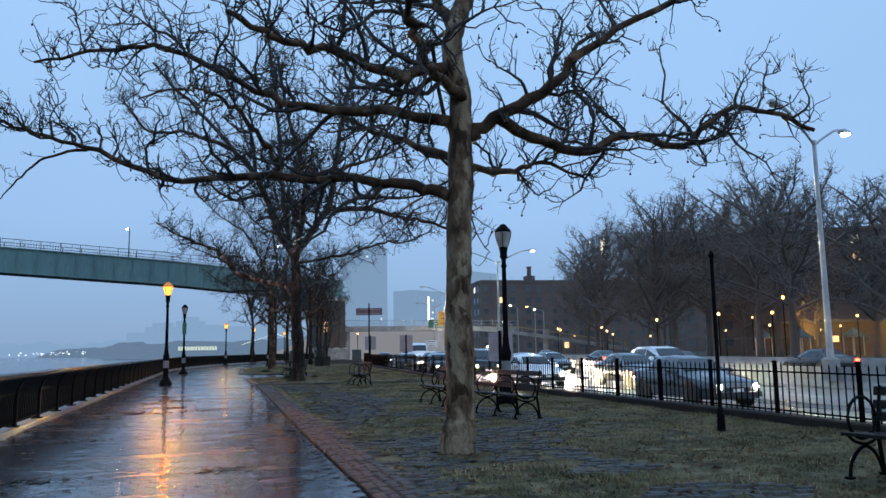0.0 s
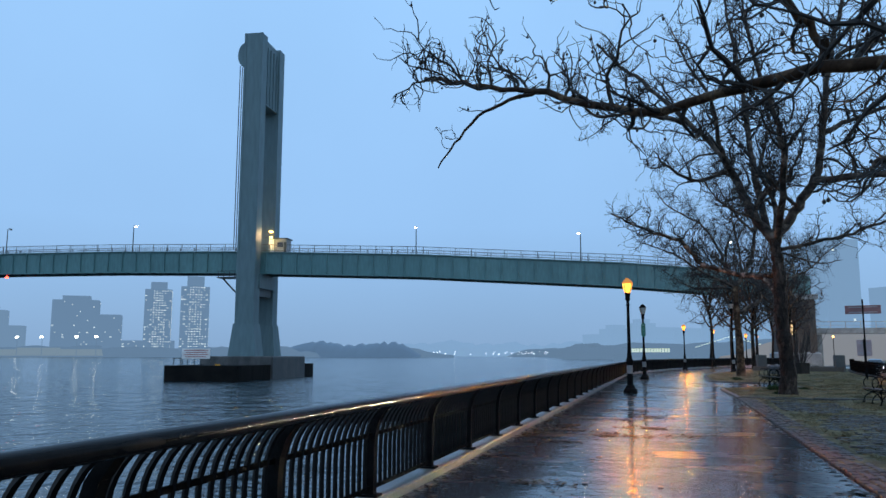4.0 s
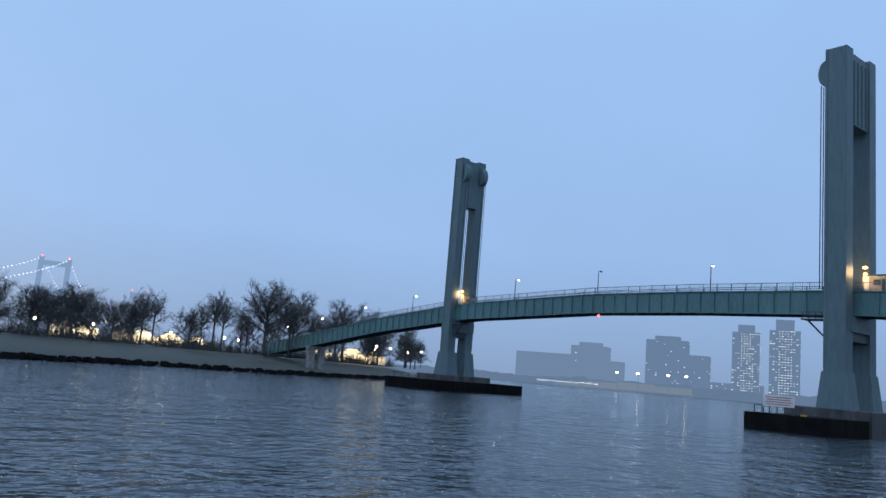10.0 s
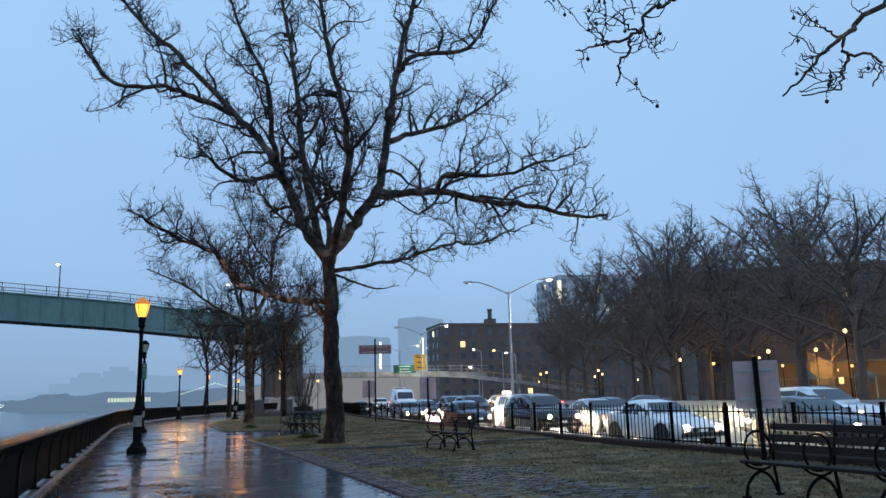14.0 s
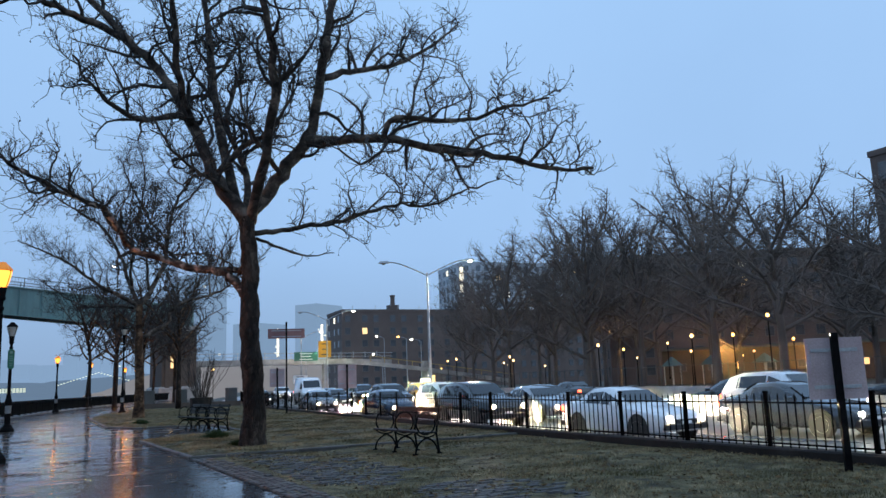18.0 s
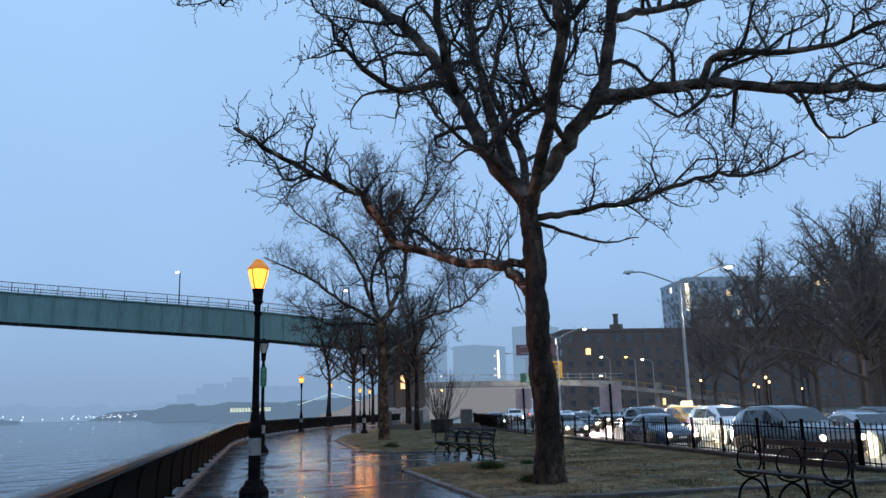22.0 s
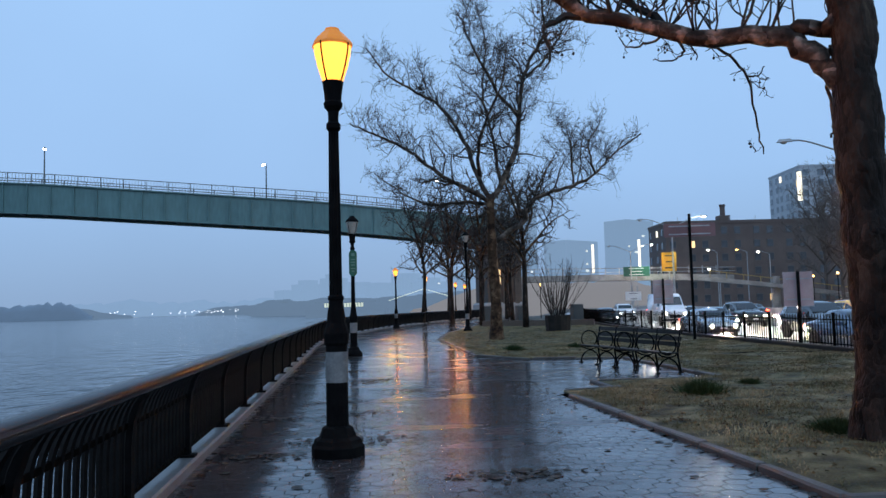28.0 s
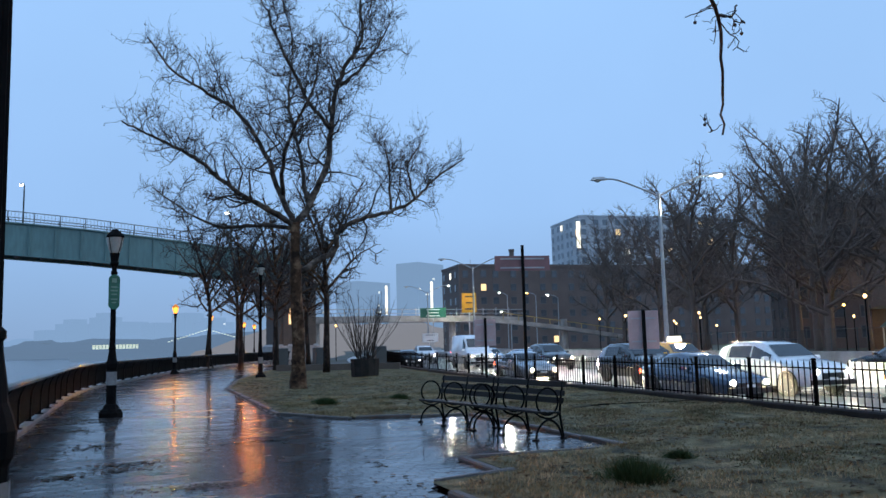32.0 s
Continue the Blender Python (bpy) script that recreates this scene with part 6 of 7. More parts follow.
panel_sign("yellow warning sign with black lettering above the highway", 32.8, 115, 5.9, 1.6, 2.1, -14, M_YELLOW, M_BLACKMARK, 3)
panel_sign("green highway direction sign with white lettering", 41.0, 150, 6.3, 4.0, 1.5, -12, M_SIGNGREEN, M_WHITEMARK, 3)
panel_sign("small white road sign on the highway verge", 37, 140, 2.4, 2.2, 1.2, -12, M_WHITE, M_BLACKMARK, 2)

# footbridge over the highway, with its ramp; lamp light on the ramp rails is painted yellow
M_RAMP = mat("yellow_lit_rail", [(0.30, 0.20, 0.06), (0.38, 0.26, 0.09)], (0.5, 0.7), scale=1, bump=0.1)
ov = thing("highway_overpass", "grey concrete footbridge with railings over the highway", "footbridge", pose(0, 0, 0))
part("span", Geo().sweep([(20, 157, 5.6), (34, 155.5, 5.6), (48, 155, 5.5), (58, 154, 5.1)], [(-1.8, -0.5), (-1.8, 0.45), (1.8, 0.45), (1.8, -0.5)]), M_CONC, ov)
part("ramp", Geo().sweep([(52, 152, 5.2), (60, 148, 4.0), (68, 145, 2.6), (77, 142, 1.0)], [(-1.6, -0.45), (-1.6, 0.2), (1.6, 0.2), (1.6, -0.45)]), M_CONC, ov, "sloping ramp")
for k in range(16):
    x = 21 + 2.3 * k
    part("rail_post", Geo().box((x, 153.6, 6.6), (0.1, 0.1, 1.2)), M_GALV, ov)
part("hand_rail", Geo().bar((20, 155.0, 7.2), (58, 152.2, 6.8), 0.1), M_GALV, ov)
part("hand_rail", Geo().bar((20, 155.0, 6.6), (58, 152.2, 6.2), 0.08), M_GALV, ov)
for k in range(11):
    part("ramp_post", Geo().box((53 + 2.3 * k, 150.4 - 0.92 * k, 5.6 - 0.40 * k), (0.1, 0.1, 1.2)), M_RAMP, ov, "ramp railing post, yellow lamp light put into its colour")
part("ramp_rail", Geo().bar((53, 150.4, 6.2), (76, 141.2, 2.2), 0.12), M_RAMP, ov)
for x, y in ((24, 156), (46, 155), (62, 147)):
    part("column", Geo().lathe([(0.6, -0.4), (0.55, 5.0)], 12, (x, y, 0)), M_CONC, ov)

def low_lamp(label, glow_m, h):
    t = thing("park_lamp", label, "park lamp", None, "park lamps")
    part("pole", Geo().lathe([(0.12, 0), (0.06, 0.4), (0.05, h)], 8), M_IRON, t)
    part("globe", Geo().lathe([(0.05, h), (0.11, h + 0.07), (0.13, h + 0.16), (0.06, h + 0.27)], 10), glow_m, t, "glowing globe")
    return t


pl_w, pl_y = low_lamp("warm glowing park lamp among the trees", M_PARKLAMP, 4.2), low_lamp("yellow glowing street lamp in the rain", M_WARM, 5.4)
pl_w.matrix_world, pl_y.matrix_world = pose(43.5, 62, -0.3), pose(47, 58, -0.3)
for x, y, dz in ((45, 75, 0), (50.6, 99.2, -0.1), (52.5, 101.5, -0.5), (58.9, 114.4, -0.5), (61.5, 117.5, -0.7), (69.5, 119.8, -1.0), (68.3, 97.2, -0.7), (67.7, 87.1, -0.3), (79.8, 88.8, -0.4), (72.5, 84.0, -1.0), (69.2, 92.5, 0.9), (48, 108, 0)):
    copy_thing(pl_w, pose(x, y, -0.3 + dz))
for x, y in ((63.3, 93.7), (52, 66), (69, 74), (92.2, 200.5), (24, 142), (57, 128)):
    copy_thing(pl_y, pose(x, y, -1.2))


def street_lamp(label, glow_m, h):
    """A tall lamp with one short arm."""
    t = thing("street_lamp", label, "street lamp", None, "street lamps")
    part("pole", Geo().lathe([(0.13, -0.6), (0.11, 1.0), (0.07, h - 0.3)], 8), M_GALV, t)
    arm = part("arm", Geo().tube(smooth_line([(0, 0, h - 0.5), (-0.5, 0, h - 0.1), (-1.6, 0, h + 0.15)], 3), [0.045] * 7, 6), M_GALV, t)
    part("lamp_head", Geo().box((-1.9, 0, h + 0.2), (0.75, 0.3, 0.16), top=0.7), M_GALV, arm)
    part("lens", Geo().lathe([(0.04, -0.2), (0.20, -0.12), (0.24, 0.0)], 10, (-1.9, 0, h + 0.12)), glow_m, arm, "glowing lens")
    return t


M_STREETYELLOW = glow("yellow_street_lamp", (1.0, 0.46, 0.08), 14.0)
sl_y = street_lamp("tall street lamp glowing yellow behind the overpass", M_STREETYELLOW, 10.6)
sl_y.matrix_world = pose(68.7, 169.6, 0)
sl_w = street_lamp("tall street lamp with a small white glowing head", M_LED, 9.0)
sl_w.matrix_world = pose(63.2, 150.8, 0)
copy_thing(sl_w, pose(71.3, 188.0, 0) @ Matrix.Diagonal((1, 1, 1.32, 1)))
copy_thing(sl_w, pose(62.0, 166.7, -2.0))

# playground fence and lit kiosk roofs behind the far wall
pf = thing("park_fence", "thin dark steel park fence behind the highway wall", "fence")
for k in range(40):
    part("post", Geo().box((42.5 + bend(20 + 2.4 * k), 20 + 2.4 * k, 1.0), (0.05, 0.05, 2.0)), M_STEELDK, pf)
for z in (0.4, 1.9):
    g = Geo()
    g.sweep([(42.5 + bend(y), y, z) for y in range(20, 117, 4)], [(-0.02, -0.02), (-0.02, 0.02), (0.02, 0.02), (0.02, -0.02)])
    part("rail", g, M_STEELDK, pf)
M_TEAL = mat("teal_roof", [(0.012, 0.048, 0.054), (0.018, 0.064, 0.07)], (0.4, 0.6), bump=0.05)
for x, y, s in ((77.8, 94.0, 0.8), (82.1, 89.3, 0.85), (74.9, 98.1, 0.75)):
    k = thing("play_kiosk", "playground shelter with a teal pointed roof", "shelter", pose(x, y, -0.3), "playground shelters")
    for dx, dy in ((-1, -1), (1, -1), (1, 1), (-1, 1)):
        part("post", Geo().box((dx * s, dy * s, 1.3), (0.12, 0.12, 2.6)), M_GALV, k)
    part("roof", Geo().lathe([(1.9 * s, 2.5), (0.1, 3.7)], 4, turn=math.pi / 4), M_TEAL, k, "teal pointed roof")


M_FRAME = mat("dull_window_frame", [(0.07, 0.068, 0.066), (0.12, 0.115, 0.11)], (0.5, 0.7), scale=0.5, bump=0.05)
# low hall by the playground, and the street lamps that light it
ph = thing("park_hall", "low brown park hall with lit windows under warm lamps", "hall", pose(91.8, 94.4, -0.3, 0, 0, 42))
part("wall", Geo().box((0, 0, 2.3), (6, 32, 4.6)), M_BRICK2, ph)
part("roof", Geo().box((0, 0, 4.8), (6.8, 33, 0.4), top=0.9), M_EARTH, ph)
for k in range(8):
    wf = part("window_frame", Geo().box((-3.02, -13.3 + 3.8 * k, 2.3), (0.1, 1.0, 1.1)), M_FRAME, ph)
    part("pane", Geo().box((-3.08, -13.3 + 3.8 * k, 2.3), (0.05, 0.8, 0.9)), M_WINLIT if k in (1, 2, 5) else M_WIN, wf)
for x, y, e in ((83, 97, 1500), (89.5, 88, 2200), (63.3, 93.7, 1200), (70, 84, 700), (47, 58, 120)):
    lp = new("park_light", bpy.data.lights.new("park_light", "POINT"))
    lp.data.energy, lp.data.color, lp.data.shadow_soft_size = e, (1.0, 0.55, 0.18), 0.15
    lp.location = (x, y, 4.6)


# ---- houses ----

def house(label, x, y, w, d, h, wall, rz=0.0, floors=6, bays=10, lit=0.1, seed=1, stack=None, pale=False, faces=("south", "west"), z0=-0.4, win=(1.25, 1.5)):
    r = random.Random(seed)
    t = thing("apartment_building", label, "building", pose(x, y, z0, 0, 0, rz), "apartment buildings")
    part("wall", Geo().box((w / 2, d / 2, h / 2), (w, d, h)), wall, t)
    part("parapet", Geo().box((w / 2, d / 2, h + 0.3), (w + 0.3, d + 0.3, 0.6)), wall, t)
    rf = part("roof", Geo().box((w / 2, d / 2, h + 0.65), (w - 0.6, d - 0.6, 0.1)), M_EARTH, t)
    fh = (h - 1.0) / floors
    frame_me = Geo().box((0, 0, 0), (win[0] + 0.24, 0.10, win[1] + 0.24)).mesh("window_frame", M_PANELW if pale else M_FRAME)
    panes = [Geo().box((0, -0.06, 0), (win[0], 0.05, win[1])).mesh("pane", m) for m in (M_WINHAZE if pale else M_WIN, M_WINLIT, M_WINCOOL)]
    for face in faces:
        run = w if face == "south" else d
        nb = bays if face == "south" else max(2, int(bays * d / w))
        for f in range(floors):
            for b in range(nb):
                u = (b + 0.5) * run / nb + (0.35 if b % 2 else -0.35)
                z = 1.0 + fh * (f + 0.45)
                o = part("window", frame_me, None, t)
                o.matrix_local = pose(u, -0.03, z) if face == "south" else pose(-0.03, d - u, z, 0, 0, -90)
                q = r.random()
                part("pane", panes[0 if q > lit else (1 if q > lit * 0.55 else 2)], None, o)
    if stack:
        part("tank_house", Geo().box((stack[0], stack[1], h + 1.3), (2.6, 2.6, 2.2)), wall, t, "rooftop tank house")
        part("chimney", Geo().lathe([(0.62, h + 2.3), (0.62, h + 4.6), (0.75, h + 4.7), (0.75, h + 5.1)], 10, (stack[0], stack[1], 0)), M_BRICK, t)
    for k in range(int(w / 6)):
        part("roof_rail_post", Geo().box((3 + 6 * k, 0.4, h + 1.1), (0.08, 0.08, 1.0)), M_GALV, rf)
    return t


house("long dark brick apartment block with scattered lit windows", 67, 205, 105, 14, 19.6, M_BRICK, -4, 6, 28, 0.018, 3, (16, 7))
house("dark brick apartment block behind bare park trees", 84, 122, 60, 13, 20.5, M_BRICK, -32, 7, 15, 0.03, 4, (40, 6))
house("dark brick apartment block near the highway", 75, 44, 18, 23.4, 22.6, M_BRICK, 0, 7, 5, 0.08, 5, None, faces=("south", "west"), win=(1.5, 1.7))
house("dark brick apartment block deep in the park", 104, 84, 50, 14, 20.0, M_BRICK, -62, 6, 14, 0.03, 6, (20, 7))
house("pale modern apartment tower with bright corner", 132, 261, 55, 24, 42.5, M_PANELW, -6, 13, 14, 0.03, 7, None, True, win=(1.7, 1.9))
bc = thing("light_column", "bright white lit stair column on a far facade", "lit column", pose(131.4, 260.4, 32), "lit columns")
part("strip", Geo().box((0, 0, 4), (1.2, 0.5, 9)), M_WINCOOL, bc)
for x, y, z, h in ((82.7, 268.9, 11, 10), (88.6, 266.8, 11, 11), (69.1, 273.2, 11, 9)):
    lc = thing("light_column", "bright white lit stair column on a far facade", "lit column", pose(x, y, z), "lit columns")
    part("strip", Geo().box((0, 0, h / 2), (0.6, 0.5, h)), M_WINCOOL, lc)

# shrub in a planter by the fence, and a low brick wall
sh = thing("shrub", "bare upright shrub with many thin stems in a planter", "shrub", pose(10.6, 74.5, 0))
r_sh = np.random.RandomState(8)
part("planter", Geo().lathe([(0.7, 0), (0.75, 0.9), (0.68, 0.9), (0.66, 0.75)], 12), M_DARKKERB, sh, "round dark stone planter")
g = Geo()
for k in range(46):
    a, lean = r_sh.rand() * 6.28, 0.15 + 0.5 * r_sh.rand()
    b = wander(r_sh, (0.3 * math.cos(a), 0.3 * math.sin(a), 0.75), (lean * math.cos(a), lean * math.sin(a), 1), 2.2 + 1.6 * r_sh.rand(), 7, 0.05, 0.1)
    g.tube(b, list(np.linspace(0.025, 0.008, 8)), 4, False)
    for _ in range(3):
        q = 2 + int(r_sh.rand() * 5)
        e = wander(r_sh, b[q], (r_sh.normal(0, .5), r_sh.normal(0, .5), 0.9), 0.7, 4, 0.05, 0.15)
        g.tube(e, list(np.linspace(0.010, 0.005, 5)), 3, False)
tagged(part("stem_mass", g, M_TWIG, sh, fix=False), kind="stuff")
g = Geo()
g.sweep([(8.2, 88, 0), (12, 86, 0), (15.5, 84.5, 0)], [(-0.2, -0.2), (-0.2, 0.42), (0.2, 0.42), (0.2, -0.2)])
struct("wall_planter", g, M_BRICK2, "low brown brick wall", "low wall")
for x, y in ((9.5, 95), (12.2, 94), (16.5, 93)):
    bx = thing("utility_box", "dark grey utility cabinet beside the path", "cabinet", pose(x, y, 0, 0, 0, 15), "utility cabinets")
    part("body", Geo().box((0, 0, 0.75), (0.9, 0.6, 1.5), ch=0.04), M_STEELDK, bx)
    part("door", Geo().box((0, -0.31, 0.75), (0.75, 0.03, 1.3)), M_STEELDK, bx)

# the white highway lamps throw light on the wet road
for y in (71.5, 112.0, 150.0):
    lp = new("highway_light", bpy.data.lights.new("highway_light", "POINT"))
    lp.data.energy, lp.data.color, lp.data.shadow_soft_size = 2200, (1.0, 0.92, 0.78), 0.3
    lp.location = (25.6 + bend(y) + 2.9, y - 1.3, ROADZ + 9.2)

# ---- the island across the river ----
g = Geo()
shore = [(-330, -260), (-215, -60), (-178, 20), (-194, 38), (-212, 62), (-224, 94), (-246, 126), (-262, 150), (-300, 190), (-420, 260), (-700, 330), (-1400, 420)]
inner = [(-900, -300), (-700, -100), (-620, 0), (-600, 30), (-600, 60), (-600, 100), (-620, 130), (-640, 150), (-680, 180), (-760, 230), (-900, 300), (-1500, 380)]
for (ax, ay), (bx, by) in zip(shore, inner):
    for k, z in ((0.0, -3.2), (0.006, -1.6), (0.09, 1.4), (0.2, 2.6), (1.0, 3.4)):
        g.v.append((ax + (bx - ax) * k, ay + (by - ay) * k, z))
for i in range(len(shore) - 1):
    for k in range(4):
        a = i * 5 + k
        g.f.append((a, a + 1, a + 6, a + 5))
struct("island_ground", g, M_LAWN, "grassy island shore with a dark stone bank", "island", smooth=True)

isle = []
rng = np.random.RandomState(21)
for k in range(3):
    isle.append(bare_tree(random_limbs(rng, (25, 19, 14)[k], (12.0, 4.6, 6.5)[k], (0.6, 0.34, 0.35)[k], (0.30, 0.48, 0.2)[k], (17, 10, 12)[k]), 80 + k, ("broad bare tree on the island lawn", "slim bare tree on the island lawn", "low bushy bare tree on the island")[k], (0.72, 0.75, 0.75)[k], (3.0, 2.2, 2.6)[k],
                          pose((-262, -250, -258)[k], (103, 82, 42)[k], 2.4), 2.1, "island trees", M_ISLETWIG, M_ISLETWIG))
for k, (i, x, y) in enumerate(((2, -290, 20), (2, -262, 36), (2, -250, 30), (2, -275, 50), (1, -280, 66), (1, -300, 74), (2, -300, 60), (1, -275, 92), (0, -285, 122), (1, -290, 132), (2, -285, 140), (0, -300, 150), (1, -310, 146),
                               (2, -300, 165), (2, -320, 172), (0, -330, 182), (2, -318, 190), (2, -335, 200), (0, -250, 8), (2, -238, 12), (2, -300, 44), (1, -310, 110), (2, -330, 130), (2, -262, 60), (2, -245, 20), (2, -350, 214), (2, -372, 224), (2, -276, 34), (2, -232, 40), (2, -288, 84), (1, -262, 112), (1, -318, 96), (2, -296, 108), (2, -312, 68), (1, -330, 160), (2, -276, 152), (1, -292, 176))):
    copy_thing(isle[i], pose(x, y, 2.3, 0, 0, 61 * k))

# a dark belt of low bare bushes along the island, and the stones of its bank
bushes = Geo()
rb = np.random.RandomState(31)
for k in range(230):
    y0 = float(rb.choice([20, 60, 110, 160, 190]) + rb.normal(0, 22))
    back = 28 + 70 * rb.rand()
    bx = float(np.interp(y0, [-60, 20, 62, 94, 126, 150, 190, 260], [-215, -190, -212, -224, -246, -262, -300, -420])) - back
    tall = 2.0 + 4.5 * rb.rand() ** 1.5
    for _ in range(26):
        a, lean = rb.rand() * 6.283, 0.2 + 0.7 * rb.rand()
        w = wander(rb, (bx + rb.normal(0, 0.8), y0 + rb.normal(0, 1.6), 2.2), (lean * math.cos(a), lean * math.sin(a), 1), tall * (0.6 + 0.6 * rb.rand()), 3, 0.02, 0.25)
        bushes.tube(w, [0.09, 0.075, 0.06, 0.045], 3, False)
tagged(struct("island_bushes", bushes, M_ISLETWIG, "belt of low bare bushes on the island", "bushes", fix=False), kind="stuff")
bank = Geo()
for k in range(420):
    u = k / 420
    y0 = -40 + 250 * u
    x0 = float(np.interp(y0, [-60, 20, 38, 62, 94, 126, 150, 190, 260], [-215, -178, -194, -212, -224, -246, -262, -300, -420]))
    s0 = 0.7 + 0.8 * rb.rand()
    bank.box((x0 + rb.normal(0, 0.5), y0 + rb.normal(0, 0.3), -2.7 + 0.7 * rb.rand()), (s0, s0 * 1.3, s0 * 0.9), rz=rb.rand() * 3, top=0.7)
tagged(struct("bank_stones", bank, M_TIMBER, "dark riprap stones along the island's waterline", "bank", fix=False), kind="stuff")

# buildings with their floodlight painted as emission, and lamps on the island
M_FLOODGLOW = mat("flood_glow_wall", [(0.75, 0.62, 0.36), (0.85, 0.72, 0.45)], (0.6, 0.8), scale=0.3, emit=(1.0, 0.80, 0.46), power=2.0, bump=0)
for x, y, w, h, rz in ((-326, 51, 15, 4.2, 70), (-338, 78, 9, 3.2, 70), (-342, 90, 10, 3.0, 70), (-338, 70, 6, 3.4, 70), (-345, 102, 8, 2.6, 70), (-330, 14, 14, 4.0, 75), (-345, 176, 12, 4.0, 60), (-348, 190, 10, 3.6, 60), (-340, 158, 8, 3.4, 60)):
    b = thing("floodlit_hall", "low hall glowing warm yellow among island trees", "hall", pose(x, y, 2.8, 0, 0, rz), "island halls")
    part("wall", Geo().box((0, 0, h / 2), (w, 10, h)), M_FLOODGLOW, b, "wall with floodlight put in as glow")
    part("roof", Geo().box((0, 0, h + 2.5), (w * 0.5, 9, 0.3)), M_EARTH, b)
    part("gable", Geo().box((0, -1, h + 1.2), (w * 0.96, 8, 2.4), top=0.25), M_FLOODGLOW, b, "gable with floodlight put in as glow")
isl = thing("island_lamp", "bright warm lamp on a pole on the island", "lamp", pose(-248, 139, 2.4), "island lamps")
part("pole", Geo().lathe([(0.12, 0), (0.09, 6.0)], 6), M_STEELDK, isl)
part("globe", Geo().lathe([(0.10, 6.0), (0.24, 6.15), (0.27, 6.4), (0.10, 6.65)], 10), mat("island_flood", [(1, .8, .5), (1, .8, .5)], emit=(1.0, 0.78, 0.45), power=40, bump=0), isl, "glowing globe")
for x, y in ((-266, 168), (-300, 181), (-262, 152), (-236, 30), (-232, 44), (-255, 70), (-275, 98), (-258, 88), (-290, 160)):
    copy_thing(isl, pose(x, y, 2.4 - (2.0 if y < 100 else 0)))

# ---- the hanging bridge far upstream, strung with lamps ----
sb = thing("suspension_bridge", "hazy grey suspension bridge strung with white lamps", "suspension bridge")
# towers, cables and deck carry their haze as emission
for tx, ty, hgt, w in ((-900, 92, 85, 26), (-1500, 290, 100, 26)):
    for k in (-1, 1):
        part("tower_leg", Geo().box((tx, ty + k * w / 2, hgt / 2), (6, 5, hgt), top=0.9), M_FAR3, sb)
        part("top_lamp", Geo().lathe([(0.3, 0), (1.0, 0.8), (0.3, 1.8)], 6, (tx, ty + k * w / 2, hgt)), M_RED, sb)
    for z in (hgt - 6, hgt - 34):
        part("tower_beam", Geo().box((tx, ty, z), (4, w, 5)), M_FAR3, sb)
M_BEAD = glow("cable_lamp", (0.9, 0.95, 1.0), 2.5)
beads = Geo()
for side in (-13, 13):
    main = [(-900 - 600 * k / 24, 92 + 198 * k / 24 + side, 30 + (85 - 30) * (2 * k / 24 - 1) ** 2) for k in range(25)]
    back = [(-900 + 330 * k / 14, 92 - 150 * k / 14 + side, 85 - 75 * (k / 14) ** 0.85) for k in range(15)]
    for line in (main, back):
        part("cable", Geo().tube(line, [0.35] * len(line), 4), M_FAR3, sb)
        fine = smooth_line(line, 3)
        for p in fine:
            beads.box(tuple(p), (0.85, 0.85, 0.85))
tagged(part("lamp_string", beads, M_BEAD, sb, "string of white lamps", fix=False), kind="stuff")
part("deck", Geo().bar((-540, -60, 20), (-1540, 300, 26), 3), M_FAR3, sb)


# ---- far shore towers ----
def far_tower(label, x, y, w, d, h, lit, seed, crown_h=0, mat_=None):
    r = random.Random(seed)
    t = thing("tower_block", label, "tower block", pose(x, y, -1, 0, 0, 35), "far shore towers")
    # the wall material holds the rain haze as an even glow
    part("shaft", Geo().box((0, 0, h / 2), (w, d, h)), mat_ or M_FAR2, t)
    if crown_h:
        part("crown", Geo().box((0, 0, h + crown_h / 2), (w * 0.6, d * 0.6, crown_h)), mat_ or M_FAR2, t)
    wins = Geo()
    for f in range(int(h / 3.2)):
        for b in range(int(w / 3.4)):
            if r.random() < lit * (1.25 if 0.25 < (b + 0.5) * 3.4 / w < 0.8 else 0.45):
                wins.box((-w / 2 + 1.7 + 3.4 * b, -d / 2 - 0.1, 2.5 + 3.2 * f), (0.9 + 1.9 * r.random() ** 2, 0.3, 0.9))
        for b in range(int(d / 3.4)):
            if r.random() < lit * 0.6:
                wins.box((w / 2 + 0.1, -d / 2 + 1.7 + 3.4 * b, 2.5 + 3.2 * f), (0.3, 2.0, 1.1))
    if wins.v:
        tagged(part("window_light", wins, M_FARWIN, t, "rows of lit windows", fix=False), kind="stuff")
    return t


M_FARWIN = glow("far_window", (0.95, 0.92, 0.78), 0.62)
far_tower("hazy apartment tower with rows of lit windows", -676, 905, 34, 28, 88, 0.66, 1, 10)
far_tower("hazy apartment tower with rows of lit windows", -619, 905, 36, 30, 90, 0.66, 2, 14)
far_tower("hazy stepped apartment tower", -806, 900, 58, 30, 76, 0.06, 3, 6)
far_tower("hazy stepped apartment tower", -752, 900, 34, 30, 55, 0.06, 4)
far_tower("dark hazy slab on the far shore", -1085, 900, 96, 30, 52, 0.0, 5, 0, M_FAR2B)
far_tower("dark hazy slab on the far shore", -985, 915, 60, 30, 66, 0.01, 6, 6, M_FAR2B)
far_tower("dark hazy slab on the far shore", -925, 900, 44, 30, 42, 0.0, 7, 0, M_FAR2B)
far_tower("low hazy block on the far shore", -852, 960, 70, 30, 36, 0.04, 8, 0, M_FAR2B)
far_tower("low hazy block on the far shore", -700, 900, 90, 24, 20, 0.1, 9)
